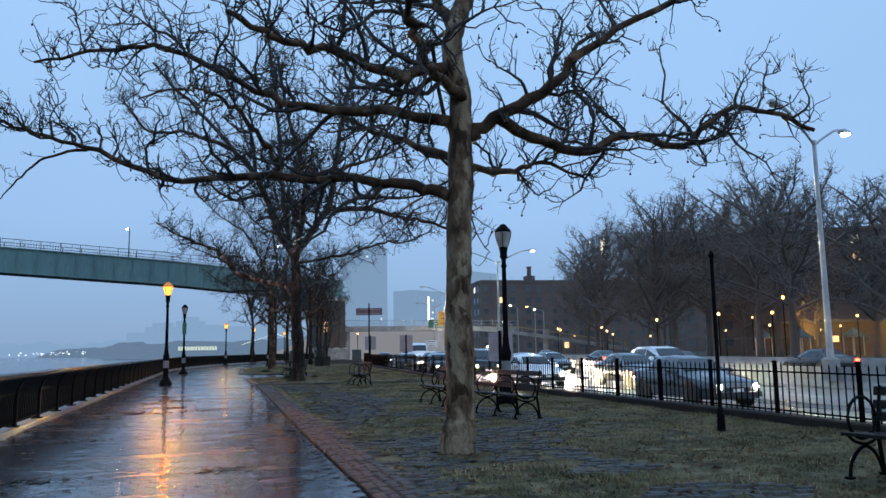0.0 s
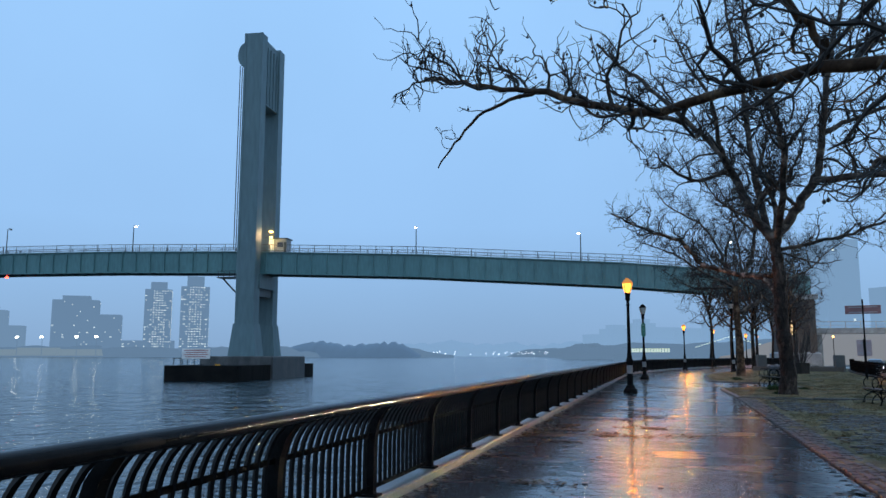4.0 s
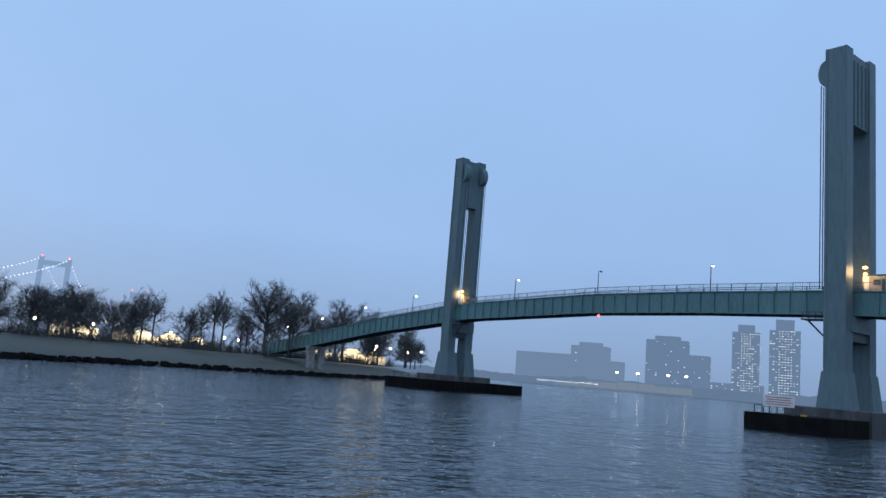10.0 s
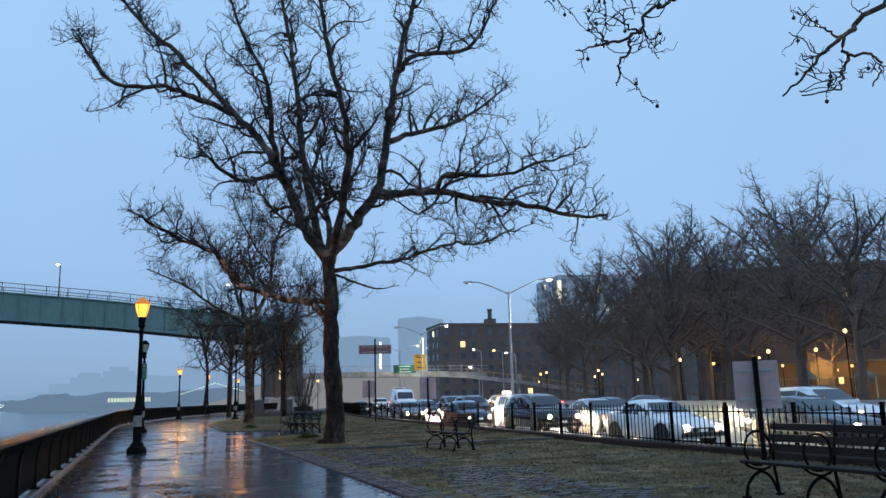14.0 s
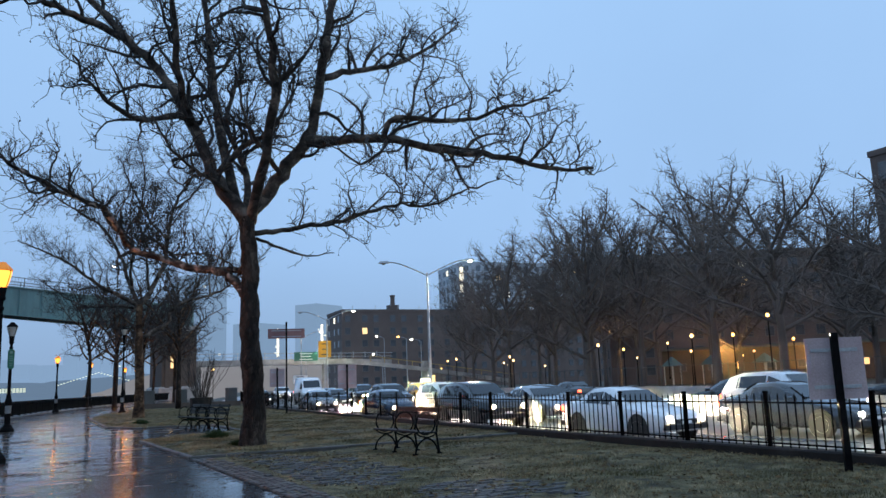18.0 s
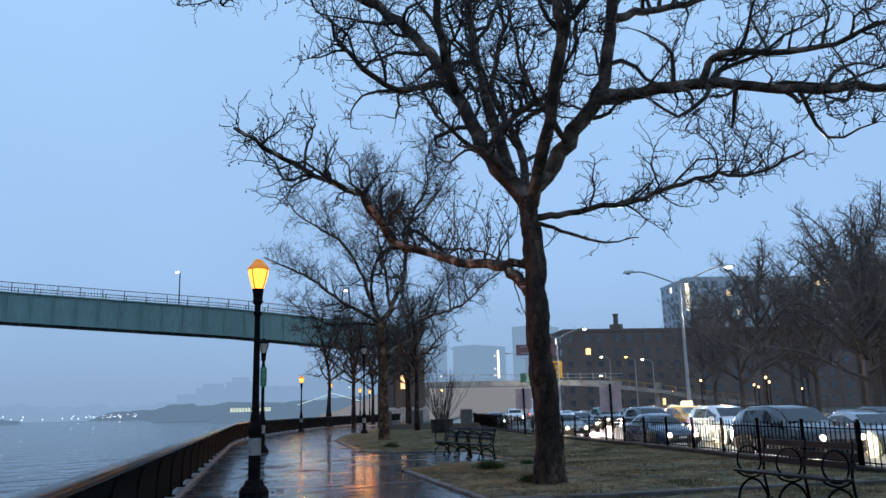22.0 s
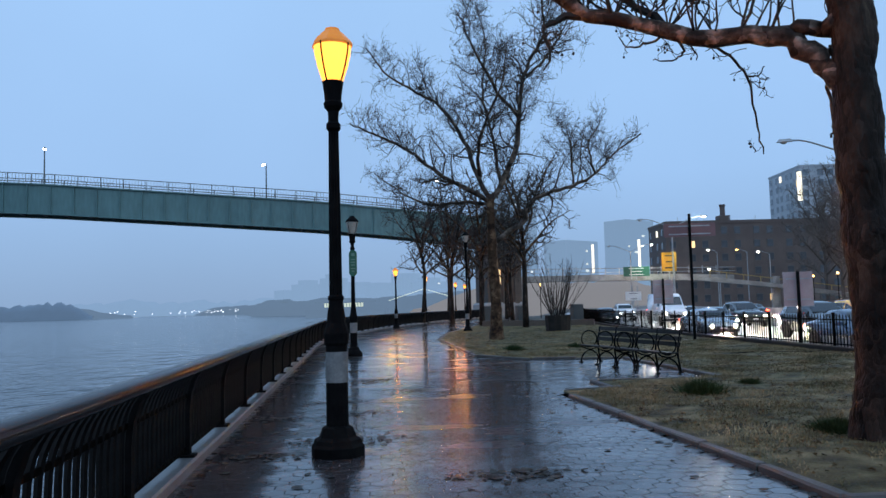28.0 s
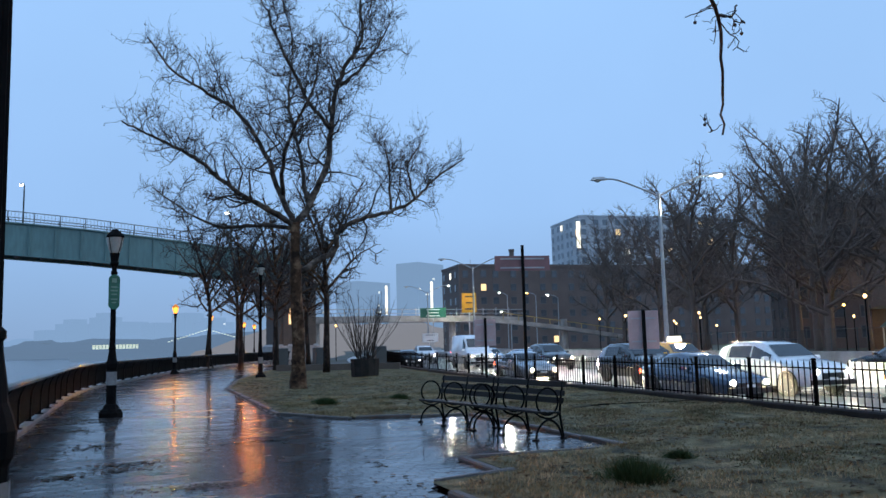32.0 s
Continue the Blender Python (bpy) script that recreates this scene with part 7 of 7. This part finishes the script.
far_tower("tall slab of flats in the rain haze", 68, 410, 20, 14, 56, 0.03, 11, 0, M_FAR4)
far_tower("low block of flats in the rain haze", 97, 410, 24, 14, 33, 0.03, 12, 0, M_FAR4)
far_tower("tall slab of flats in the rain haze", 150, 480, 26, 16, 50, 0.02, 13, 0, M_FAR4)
g = Geo()
r_f = np.random.RandomState(3)
fl = thing("stadium_lights", "four glowing sports-ground floodlights on poles", "floodlights", pose(0, 0, 0))
for k, x in enumerate((-804, -765, -712, -683)):
    part("pole", Geo().box((x, 800, 9), (0.5, 0.5, 24)), M_FAR1, fl)
    part("lamp_bank", Geo().box((x, 799, 22), (4.2, 0.8, 2.2)), M_STADIUM, fl, "glowing lamp bank")
# haze lit by the floodlights, made as low glowing blocks
M_FLOODHAZE = distance("floodlight_haze", (0.19, 0.252, 0.315), 1.0)
st_ = thing("sports_ground", "low pale glowing blocks standing in for floodlit haze on the far shore", "sports ground", pose(0, 0, 0))
for x0, w0, h0 in ((-915, 60, 6), (-850, 66, 8), (-782, 66, 10), (-716, 60, 8)):
    part("stand", Geo().box((x0, 812, h0 / 2 - 1), (w0, 8, h0), top=0.94), M_FLOODHAZE, st_)
pier_lights = Geo()
for k in range(60):
    pier_lights.box((-930 + 2.2 * k, 760, 2.5 + r_f.rand() * 2), (0.7 + 0.5 * r_f.rand(), 0.5, 0.4))
tagged(struct("shore_lights", pier_lights, M_BEAD, "row of small white shore lamps", "shore lamps", fix=False), kind="stuff")


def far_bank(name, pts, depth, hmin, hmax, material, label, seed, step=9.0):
    """A far bank with an uneven top line, for wooded and built-up shores and the highway haze."""
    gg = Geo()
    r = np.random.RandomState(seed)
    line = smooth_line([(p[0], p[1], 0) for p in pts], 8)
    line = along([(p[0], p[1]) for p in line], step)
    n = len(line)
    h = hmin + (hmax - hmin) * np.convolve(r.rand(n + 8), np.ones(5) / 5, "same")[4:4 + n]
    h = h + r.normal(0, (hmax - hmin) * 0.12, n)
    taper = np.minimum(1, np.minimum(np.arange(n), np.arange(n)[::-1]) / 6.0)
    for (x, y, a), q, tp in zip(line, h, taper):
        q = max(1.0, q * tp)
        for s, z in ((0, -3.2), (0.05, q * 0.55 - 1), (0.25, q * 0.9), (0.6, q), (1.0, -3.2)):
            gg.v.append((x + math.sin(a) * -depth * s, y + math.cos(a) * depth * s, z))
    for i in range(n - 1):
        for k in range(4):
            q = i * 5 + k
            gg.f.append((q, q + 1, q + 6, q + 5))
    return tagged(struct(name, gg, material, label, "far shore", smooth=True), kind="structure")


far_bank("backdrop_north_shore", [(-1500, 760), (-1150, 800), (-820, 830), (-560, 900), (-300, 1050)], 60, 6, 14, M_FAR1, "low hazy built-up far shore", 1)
# the islet's blue haze is an emission in its material
far_bank("backdrop_islet", [(-520, 940), (-430, 960), (-330, 990)], 50, 11, 24, mat("hazy_wooded_islet", [(0.05, 0.075, 0.10), (0.06, 0.09, 0.12)], (0.9, 1.0), scale=0.05, emit=(0.07, 0.11, 0.17), power=1.0, bump=0), "dark wooded islet in the river", 2, 5.0)
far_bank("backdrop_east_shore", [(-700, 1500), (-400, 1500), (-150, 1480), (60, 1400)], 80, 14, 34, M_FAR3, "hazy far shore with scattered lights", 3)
far_bank("backdrop_near_north", [(-330, 1500), (-220, 1300), (-135, 900), (-100, 720), (-20, 700), (40, 560), (90, 420)], 60, 6, 15, distance("hazy_wooded_shore", (0.130, 0.198, 0.290), 1.0), "hazy wooded shore beyond the bend", 4)
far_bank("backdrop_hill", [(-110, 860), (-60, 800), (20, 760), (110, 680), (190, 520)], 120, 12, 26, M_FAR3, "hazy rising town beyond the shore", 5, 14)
# mist lit by headlamps is made as a solid glowing bank
far_bank("backdrop_highway_haze", [(22, 300), (60, 318), (100, 330), (150, 345)], 30, 9, 13, M_HAZE, "pale glowing bank standing in for rain haze over the distant highway", 12, 6.0)
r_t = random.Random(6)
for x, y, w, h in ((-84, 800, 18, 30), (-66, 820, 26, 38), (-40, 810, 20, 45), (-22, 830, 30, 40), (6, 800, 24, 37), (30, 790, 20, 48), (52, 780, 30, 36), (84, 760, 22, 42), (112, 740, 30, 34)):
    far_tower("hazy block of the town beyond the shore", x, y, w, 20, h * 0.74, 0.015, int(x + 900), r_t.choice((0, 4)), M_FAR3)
sparks = Geo()
for k in range(70):
    u = r_f.rand()
    sparks.box((-640 + 640 * u, 1470 - 40 * u, 2 + 5 * r_f.rand() ** 2), (1.8, 0.5, 1.0))
for k in range(70):
    u = r_f.rand()
    sparks.box((-330 + 400 * u, 1495 - 980 * u ** 1.2 - 6, 2 + 5 * r_f.rand() ** 2), (1.1, 0.5, 0.8))
tagged(struct("far_lamps", sparks, M_BEAD, "scattered small lamps along the far shore", "far lamps", fix=False), kind="stuff")
# lit ferry landing with its strung roof
M_LANDING = glow("landing_light", (0.9, 0.95, 0.72), 0.55)
fp = thing("ferry_landing", "long glass-sided landing lit warm white on the shore", "landing", pose(-3, 330, 0, 0, 0, -12))
for k in range(14):
    part("lit_bay", Geo().box((-16 + 1.1 * k, 0, 3.2), (0.7, 0.5, 1.5)), M_LANDING, fp)
part("roof", Geo().box((-7.5, 0, 4.4), (24, 6, 0.5)), M_FAR1, fp)
part("base", Geo().box((-7.5, 0, 0), (31, 6, 3.2)), M_FAR1, fp)
roofs = Geo()
for k in range(26):
    roofs.box((9 + 1.0 * k, 0, 4.5 + 4.0 * (k / 13 if k < 13 else (26 - k) / 13)), (0.6, 0.3, 0.28))
tagged(part("lamp_garland", roofs, M_LANDING, fp, "string of roof lamps", fix=False), kind="stuff")

# ---- kerbs, setts, paving blocks, grass ----
def stone(l, w, h, seed):
    r = random.Random(seed)
    g = Geo()
    x, y, c = l / 2, w / 2, 0.018
    j = lambda: r.uniform(-0.006, 0.006)
    lower = [(-x, -y), (x, -y), (x, y), (-x, y)]
    upper = [(-x + c, -y + c), (x - c, -y + c), (x - c, y - c), (-x + c, y - c)]
    g.v = [(a, b, -0.25) for a, b in lower] + [(a + j(), b + j(), h - c) for a, b in lower] + [(a + j(), b + j(), h + j()) for a, b in upper]
    g.f = [(3, 2, 1, 0)] + [(i, (i + 1) % 4, 4 + (i + 1) % 4, 4 + i) for i in range(4)] + [(4 + i, 4 + (i + 1) % 4, 8 + (i + 1) % 4, 8 + i) for i in range(4)] + [(8, 9, 10, 11)]
    return g


kerb_me = [stone(1.17, 0.12, 0.062, k).mesh("kerb_stone", M_KERB) for k in range(4)]
kerb = tagged(thing("kerb", "worn granite kerb round the lawn beds", "kerb"), kind="structure")
lines = [[(3.80, 36.42), (12.2, 36.42)], [(3.83, 36.45), (3.52, 44.1)], [(3.6, 44.2), (4.52, 44.5)], [(4.52, 44.6), (4.52, 45.7)], [(4.6, 45.72), (7.05, 45.68)], [(7.08, 45.8), (7.08, 52.0)],
         [(7.0, 52.05), (6.2, 52.1), (4.42, 52.68), (3.36, 54.6)], [(3.36, 54.6), (3.34, 67.5)], [(3.36, 67.6), (4.5, 76), (7.3, 88), (10.3, 100)], [(8.9, 36.4), (8.9, 36.5)]]
n = 0
for ln in lines[:-1]:
    for x, y, a in along(ln, 1.19, 0.58):
        o = part("kerb_stone", kerb_me[n % 4], None, kerb)
        o.matrix_world = pose(x, y, -0.012 + 0.01 * math.sin(3.1 * n), 0, 0.5 * math.sin(1.7 * n), math.degrees(a) + 0.6 * math.sin(2.3 * n))
        n += 1

# rows of granite setts beside the promenade and scattered through the turf
sett_me = [stone(0.205 + 0.015 * k, 0.115, 0.02, 20 + k).mesh("sett", M_SETT) for k in range(3)]
edging = tagged(thing("sett_edging", "rows of worn granite setts along the promenade's edge", "paving"), kind="structure")
r = random.Random(4)
near, rest = 0, Geo()
base_setts = [stone(0.205 + 0.015 * k, 0.115, 0.02, 20 + k) for k in range(3)]


def put_sett(x, y, z, deg, k):
    c, s_ = math.cos(math.radians(deg)), math.sin(math.radians(deg))
    rest.add([(x + vx * c - vy * s_, y + vx * s_ + vy * c, z + vz) for vx, vy, vz in base_setts[k].v], base_setts[k].f)


for row in range(4):
    for i in range(215):
        y = -12 + 0.225 * i + (0.11 if row % 2 else 0)
        if y > 36.2:
            continue
        x = px_right(y) + 0.10 + 0.128 * row + r.uniform(-0.008, 0.008)
        z = 0.004 + r.uniform(-0.008, 0.006)
        if 9 < y < 26 and near < 300:
            o = part("sett", sett_me[i % 3], None, edging)
            o.matrix_world = pose(x, y, z, 0, 0, 90.8 + r.uniform(-2, 2))
            near += 1
        else:
            put_sett(x, y, z, 90.8 + r.uniform(-2, 2), i % 3)
for i in range(26):
    for j in range(235):
        x, y = 4.75 + 0.235 * i + (0.12 if j % 2 else 0), 5.0 + 0.14 * j
        if y > 36.1 or x > 10.6:
            continue
        if not bare_setts(x, y) or r.random() < 0.12:
            continue
        put_sett(x + r.uniform(-0.012, 0.012), y + r.uniform(-0.01, 0.01), turf_height(x, y) * 0.8 + r.uniform(-0.022, 0.004), r.uniform(-3, 3), (i + j) % 3)
tagged(part("sett_field", rest, M_SETT, edging, "worn setts half sunk in turf", fix=False), kind="stuff")

# hexagonal asphalt blocks
R = 0.118
hx = Geo()
ring_o = [(R * 0.985 * math.cos(math.pi / 3 * i + math.pi / 6), R * 0.985 * math.sin(math.pi / 3 * i + math.pi / 6)) for i in range(6)]
hx.v = [(x * 1.002, y * 1.002, -0.007) for x, y in ring_o] + [(x * 0.965, y * 0.965, 0.0) for x, y in ring_o]
hx.f = [(i, (i + 1) % 6, 6 + (i + 1) % 6, 6 + i) for i in range(6)] + [tuple(range(6, 12))]
hex_me = hx.mesh("block", M_PAVER, fix=False)
hv = np.array(hx.v)


def in_bay(x, y):
    inside = False
    k = len(BAY)
    for i in range(k):
        (x1, y1), (x2, y2) = BAY[i], BAY[(i + 1) % k]
        if (y1 > y) != (y2 > y) and x < (x2 - x1) * (y - y1) / (y2 - y1) + x1:
            inside = not inside
    return inside


ex, ey = [p[0] for p in EDGE], [p[1] for p in EDGE]
rx_, ry_ = [p[0] for p in right], [p[1] for p in right]
dy, dx = R * 1.5, R * math.sqrt(3)
centres = []
for j in range(int(118 / dy)):
    y = -12 + dy * j
    x0, x1 = float(np.interp(y, ey, ex)) + 0.22, float(np.interp(y, ry_, rx_)) - 0.08
    for i in range(int(22 / dx)):
        x = -3.2 + dx * i + (dx / 2 if j % 2 else 0)
        if x0 < x < x1 or (44 < y < 54.6 and in_bay(x, y)):
            centres.append((x, y))
rg = np.random.RandomState(2)
loose = [c for c in centres if 39.6 < c[1] < 44.0 and 0.4 < c[0] < 3.4][:300]
picked = set(loose)
for x, y in loose:
    o = part("block", hex_me, None, pave)
    o.matrix_world = pose(x, y, rg.uniform(-0.001, 0.001), rg.normal(0, 0.17), rg.normal(0, 0.17), 0)
cc = np.array([c for c in centres if c not in picked])
k = len(cc)
tilt = rg.normal(0, 0.0030, (k, 2))
V = np.repeat(hv[None], k, 0)
V[:, :, 2] += V[:, :, 0] * tilt[:, :1] + V[:, :, 1] * tilt[:, 1:] + rg.uniform(-0.001, 0.001, (k, 1))
V[:, :, 0] += cc[:, :1]
V[:, :, 1] += cc[:, 1:]
faces = []
for q in range(k):
    b = 12 * q
    faces.extend([tuple(i + b for i in f) for f in hx.f])
me = bpy.data.meshes.new("blocks")
me.from_pydata(V.reshape(-1, 3).tolist(), [], faces)
me.materials.append(M_PAVER)
tagged(part("blocks", me, None, pave, "wet hexagonal asphalt blocks"), kind="stuff")


# winter grass: short blades, thicker in clumps
def blades(name, count, box, seed, height, label):
    rr = np.random.RandomState(seed)
    vs, fs = [], []
    tries = 0
    while len(fs) < count and tries < count * 6:
        tries += 1
        y = box[1] + (box[3] - box[1]) * rr.rand()
        x = box[0] + (box[2] - box[0]) * rr.rand()
        if y < 36.3:
            lo, hi, z = px_right(y) + 0.7, fx(y), 0.0
        elif y < 36.6:
            continue
        else:
            lo, hi, z = bay_right(y) + 0.12, fx(y), 0.035
        if not lo < x < hi:
            continue
        c = noise.noise(Vector((x * 0.8, y * 0.8, 2.0))) + 0.4 * noise.noise(Vector((x * 3.1, y * 3.1, 5.0)))
        if c + 0.45 * rr.rand() < 0.08 or (rr.rand() < 0.85 and bare_setts(x, y)):
            continue
        z += turf_height(x, y) - 0.01
        h = height * (0.5 + 0.8 * rr.rand()) * (0.8 + 0.7 * max(0, c))
        a = rr.rand() * 6.283
        lx, ly = rr.normal(0, 0.5) * h, rr.normal(0, 0.5) * h
        w = 0.006 + 0.006 * rr.rand()
        n0 = len(vs)
        vs += [(x - w * math.cos(a), y - w * math.sin(a), z), (x + w * math.cos(a), y + w * math.sin(a), z), (x + lx, y + ly, z + h)]
        fs.append((n0, n0 + 1, n0 + 2))
    m = bpy.data.meshes.new(name)
    m.from_pydata(vs, [], fs)
    m.materials.append(M_GRASS)
    return tagged(new(name, m), label, "grass", "", "stuff")


blades("grass_south", 90000, (4.5, 6, 12.4, 36.3), 5, 0.05, "short sparse winter grass blades")
blades("grass_middle", 90000, (3.6, 36.6, 13.5, 60), 6, 0.055, "short yellow-green winter grass blades")
blades("grass_north", 25000, (3.4, 60, 15, 84), 7, 0.06, "short winter grass blades under the trees")
for x, y, s in ((5.65, 43.35, 0.9), (4.9, 56.7, 0.8), (5.5, 39.3, 0.6), (7.0, 44.4, 0.35), (7.2, 57.5, 0.6)):
    rr = np.random.RandomState(int(x * 10))
    vs, fs = [], []
    for k in range(1500):
        x0, y0 = rr.normal(0, 0.17 * s), rr.normal(0, 0.20 * s)
        h = (0.12 + 0.20 * rr.rand()) * s * math.exp(-4.0 * (x0 * x0 + y0 * y0) / s ** 2)
        n0 = len(vs)
        b = rr.rand() * 6.283
        vs += [(x0 - 0.006 * math.cos(b), y0 - 0.006 * math.sin(b), -0.02), (x0 + 0.006 * math.cos(b), y0 + 0.006 * math.sin(b), -0.02), (x0 * 1.35 + rr.normal(0, 0.06), y0 * 1.35 + rr.normal(0, 0.06), h)]
        fs.append((n0, n0 + 1, n0 + 2))
    m = bpy.data.meshes.new("grass_tuft")
    m.from_pydata(vs, [], fs)
    m.materials.append(M_TUFT)
    o = tagged(new("grass_tuft", m), "dark green tuft of taller grass on the lawn", "grass tuft", "grass tufts")
    o.location = (x, y, 0.03)

# fallen leaves and bark on the wet paving
rr = np.random.RandomState(9)
vs, fs = [], []
for k in range(900):
    y = 6 + 62 * rr.rand()
    e0, e1 = float(np.interp(y, ey, ex)) + 0.25, float(np.interp(y, ry_, rx_))
    u = rr.rand()
    x = e0 + (e1 - e0) * (0.25 * u ** 2 if k % 2 else (1 - 0.2 * u ** 2))
    if k % 9 == 0:
        x = e0 + (e1 - e0) * rr.rand()
    a, s = rr.rand() * 6.283, 0.02 + 0.04 * rr.rand()
    n0 = len(vs)
    for q in range(5):
        b = a + q * 1.2566
        d = s * (0.6 + 0.6 * rr.rand())
        vs.append((x + d * math.cos(b), y + d * math.sin(b), 0.006 + 0.012 * rr.rand()))
    fs.append(tuple(range(n0, n0 + 5)))
for k in range(70):  # sodden heaps, most of them towards the railing
    y = 7 + 60 * rr.rand()
    e0, e1 = float(np.interp(y, ey, ex)) + 0.3, float(np.interp(y, ry_, rx_))
    cx = e0 + (e1 - e0) * (0.04 + 0.45 * rr.rand() ** 2 if k % 4 else rr.rand())
    wide, deep = 0.10 + 0.28 * rr.rand(), 0.05 + 0.12 * rr.rand()
    for _ in range(int(30 + 120 * wide)):
        x0, y0 = cx + rr.normal(0, wide), y + rr.normal(0, deep)
        if not e0 - 0.1 < x0 < e1:
            continue
        a, s = rr.rand() * 6.283, 0.02 + 0.035 * rr.rand()
        n0 = len(vs)
        for q in range(5):
            d = s * (0.6 + 0.6 * rr.rand())
            vs.append((x0 + d * math.cos(a + q * 1.2566), y0 + d * math.sin(a + q * 1.2566), 0.004 + 0.016 * rr.rand()))
        fs.append(tuple(range(n0, n0 + 5)))
m = bpy.data.meshes.new("leaf_litter")
m.from_pydata(vs, [], fs)
m.materials.append(M_WETLITTER)
tagged(new("leaf_litter", m), "wet brown leaf litter along the path edges", "leaf litter", "", "stuff")

# leaves, bark scraps and seed heads caught in the turf, thicker in drifts
rr = np.random.RandomState(19)
vs, fs = [], []
while len(fs) < 15000:
    y = 8 + 66 * rr.rand() ** 1.15
    lo = px_right(y) + 0.6 if y < 36.2 else bay_right(y) + 0.1
    x = lo + (fx(y) - lo) * rr.rand()
    drift = noise.noise(Vector((x * 0.9, y * 0.7, 21.0))) + 0.5 * noise.noise(Vector((x * 2.7, y * 2.7, 4.0)))
    if 36.1 < y < 36.7 or drift + 0.5 * rr.rand() < 0.12:
        continue
    z = turf_height(x, y) + (0.0 if y < 36.3 else 0.035) + 0.004
    a, s = rr.rand() * 6.283, 0.015 + 0.045 * rr.rand() ** 2
    n0 = len(vs)
    for q in range(4):
        b = a + q * 1.571
        d = s * (0.5 + 0.8 * rr.rand())
        vs.append((x + d * math.cos(b), y + d * math.sin(b), z + 0.03 * rr.rand()))
    fs.append(tuple(range(n0, n0 + 4)))
m = bpy.data.meshes.new("lawn_litter")
m.from_pydata(vs, [], fs)
m.materials.append(M_LITTER)
tagged(new("lawn_litter", m), "brown leaf litter drifted over the winter turf", "leaf litter", "", "stuff")
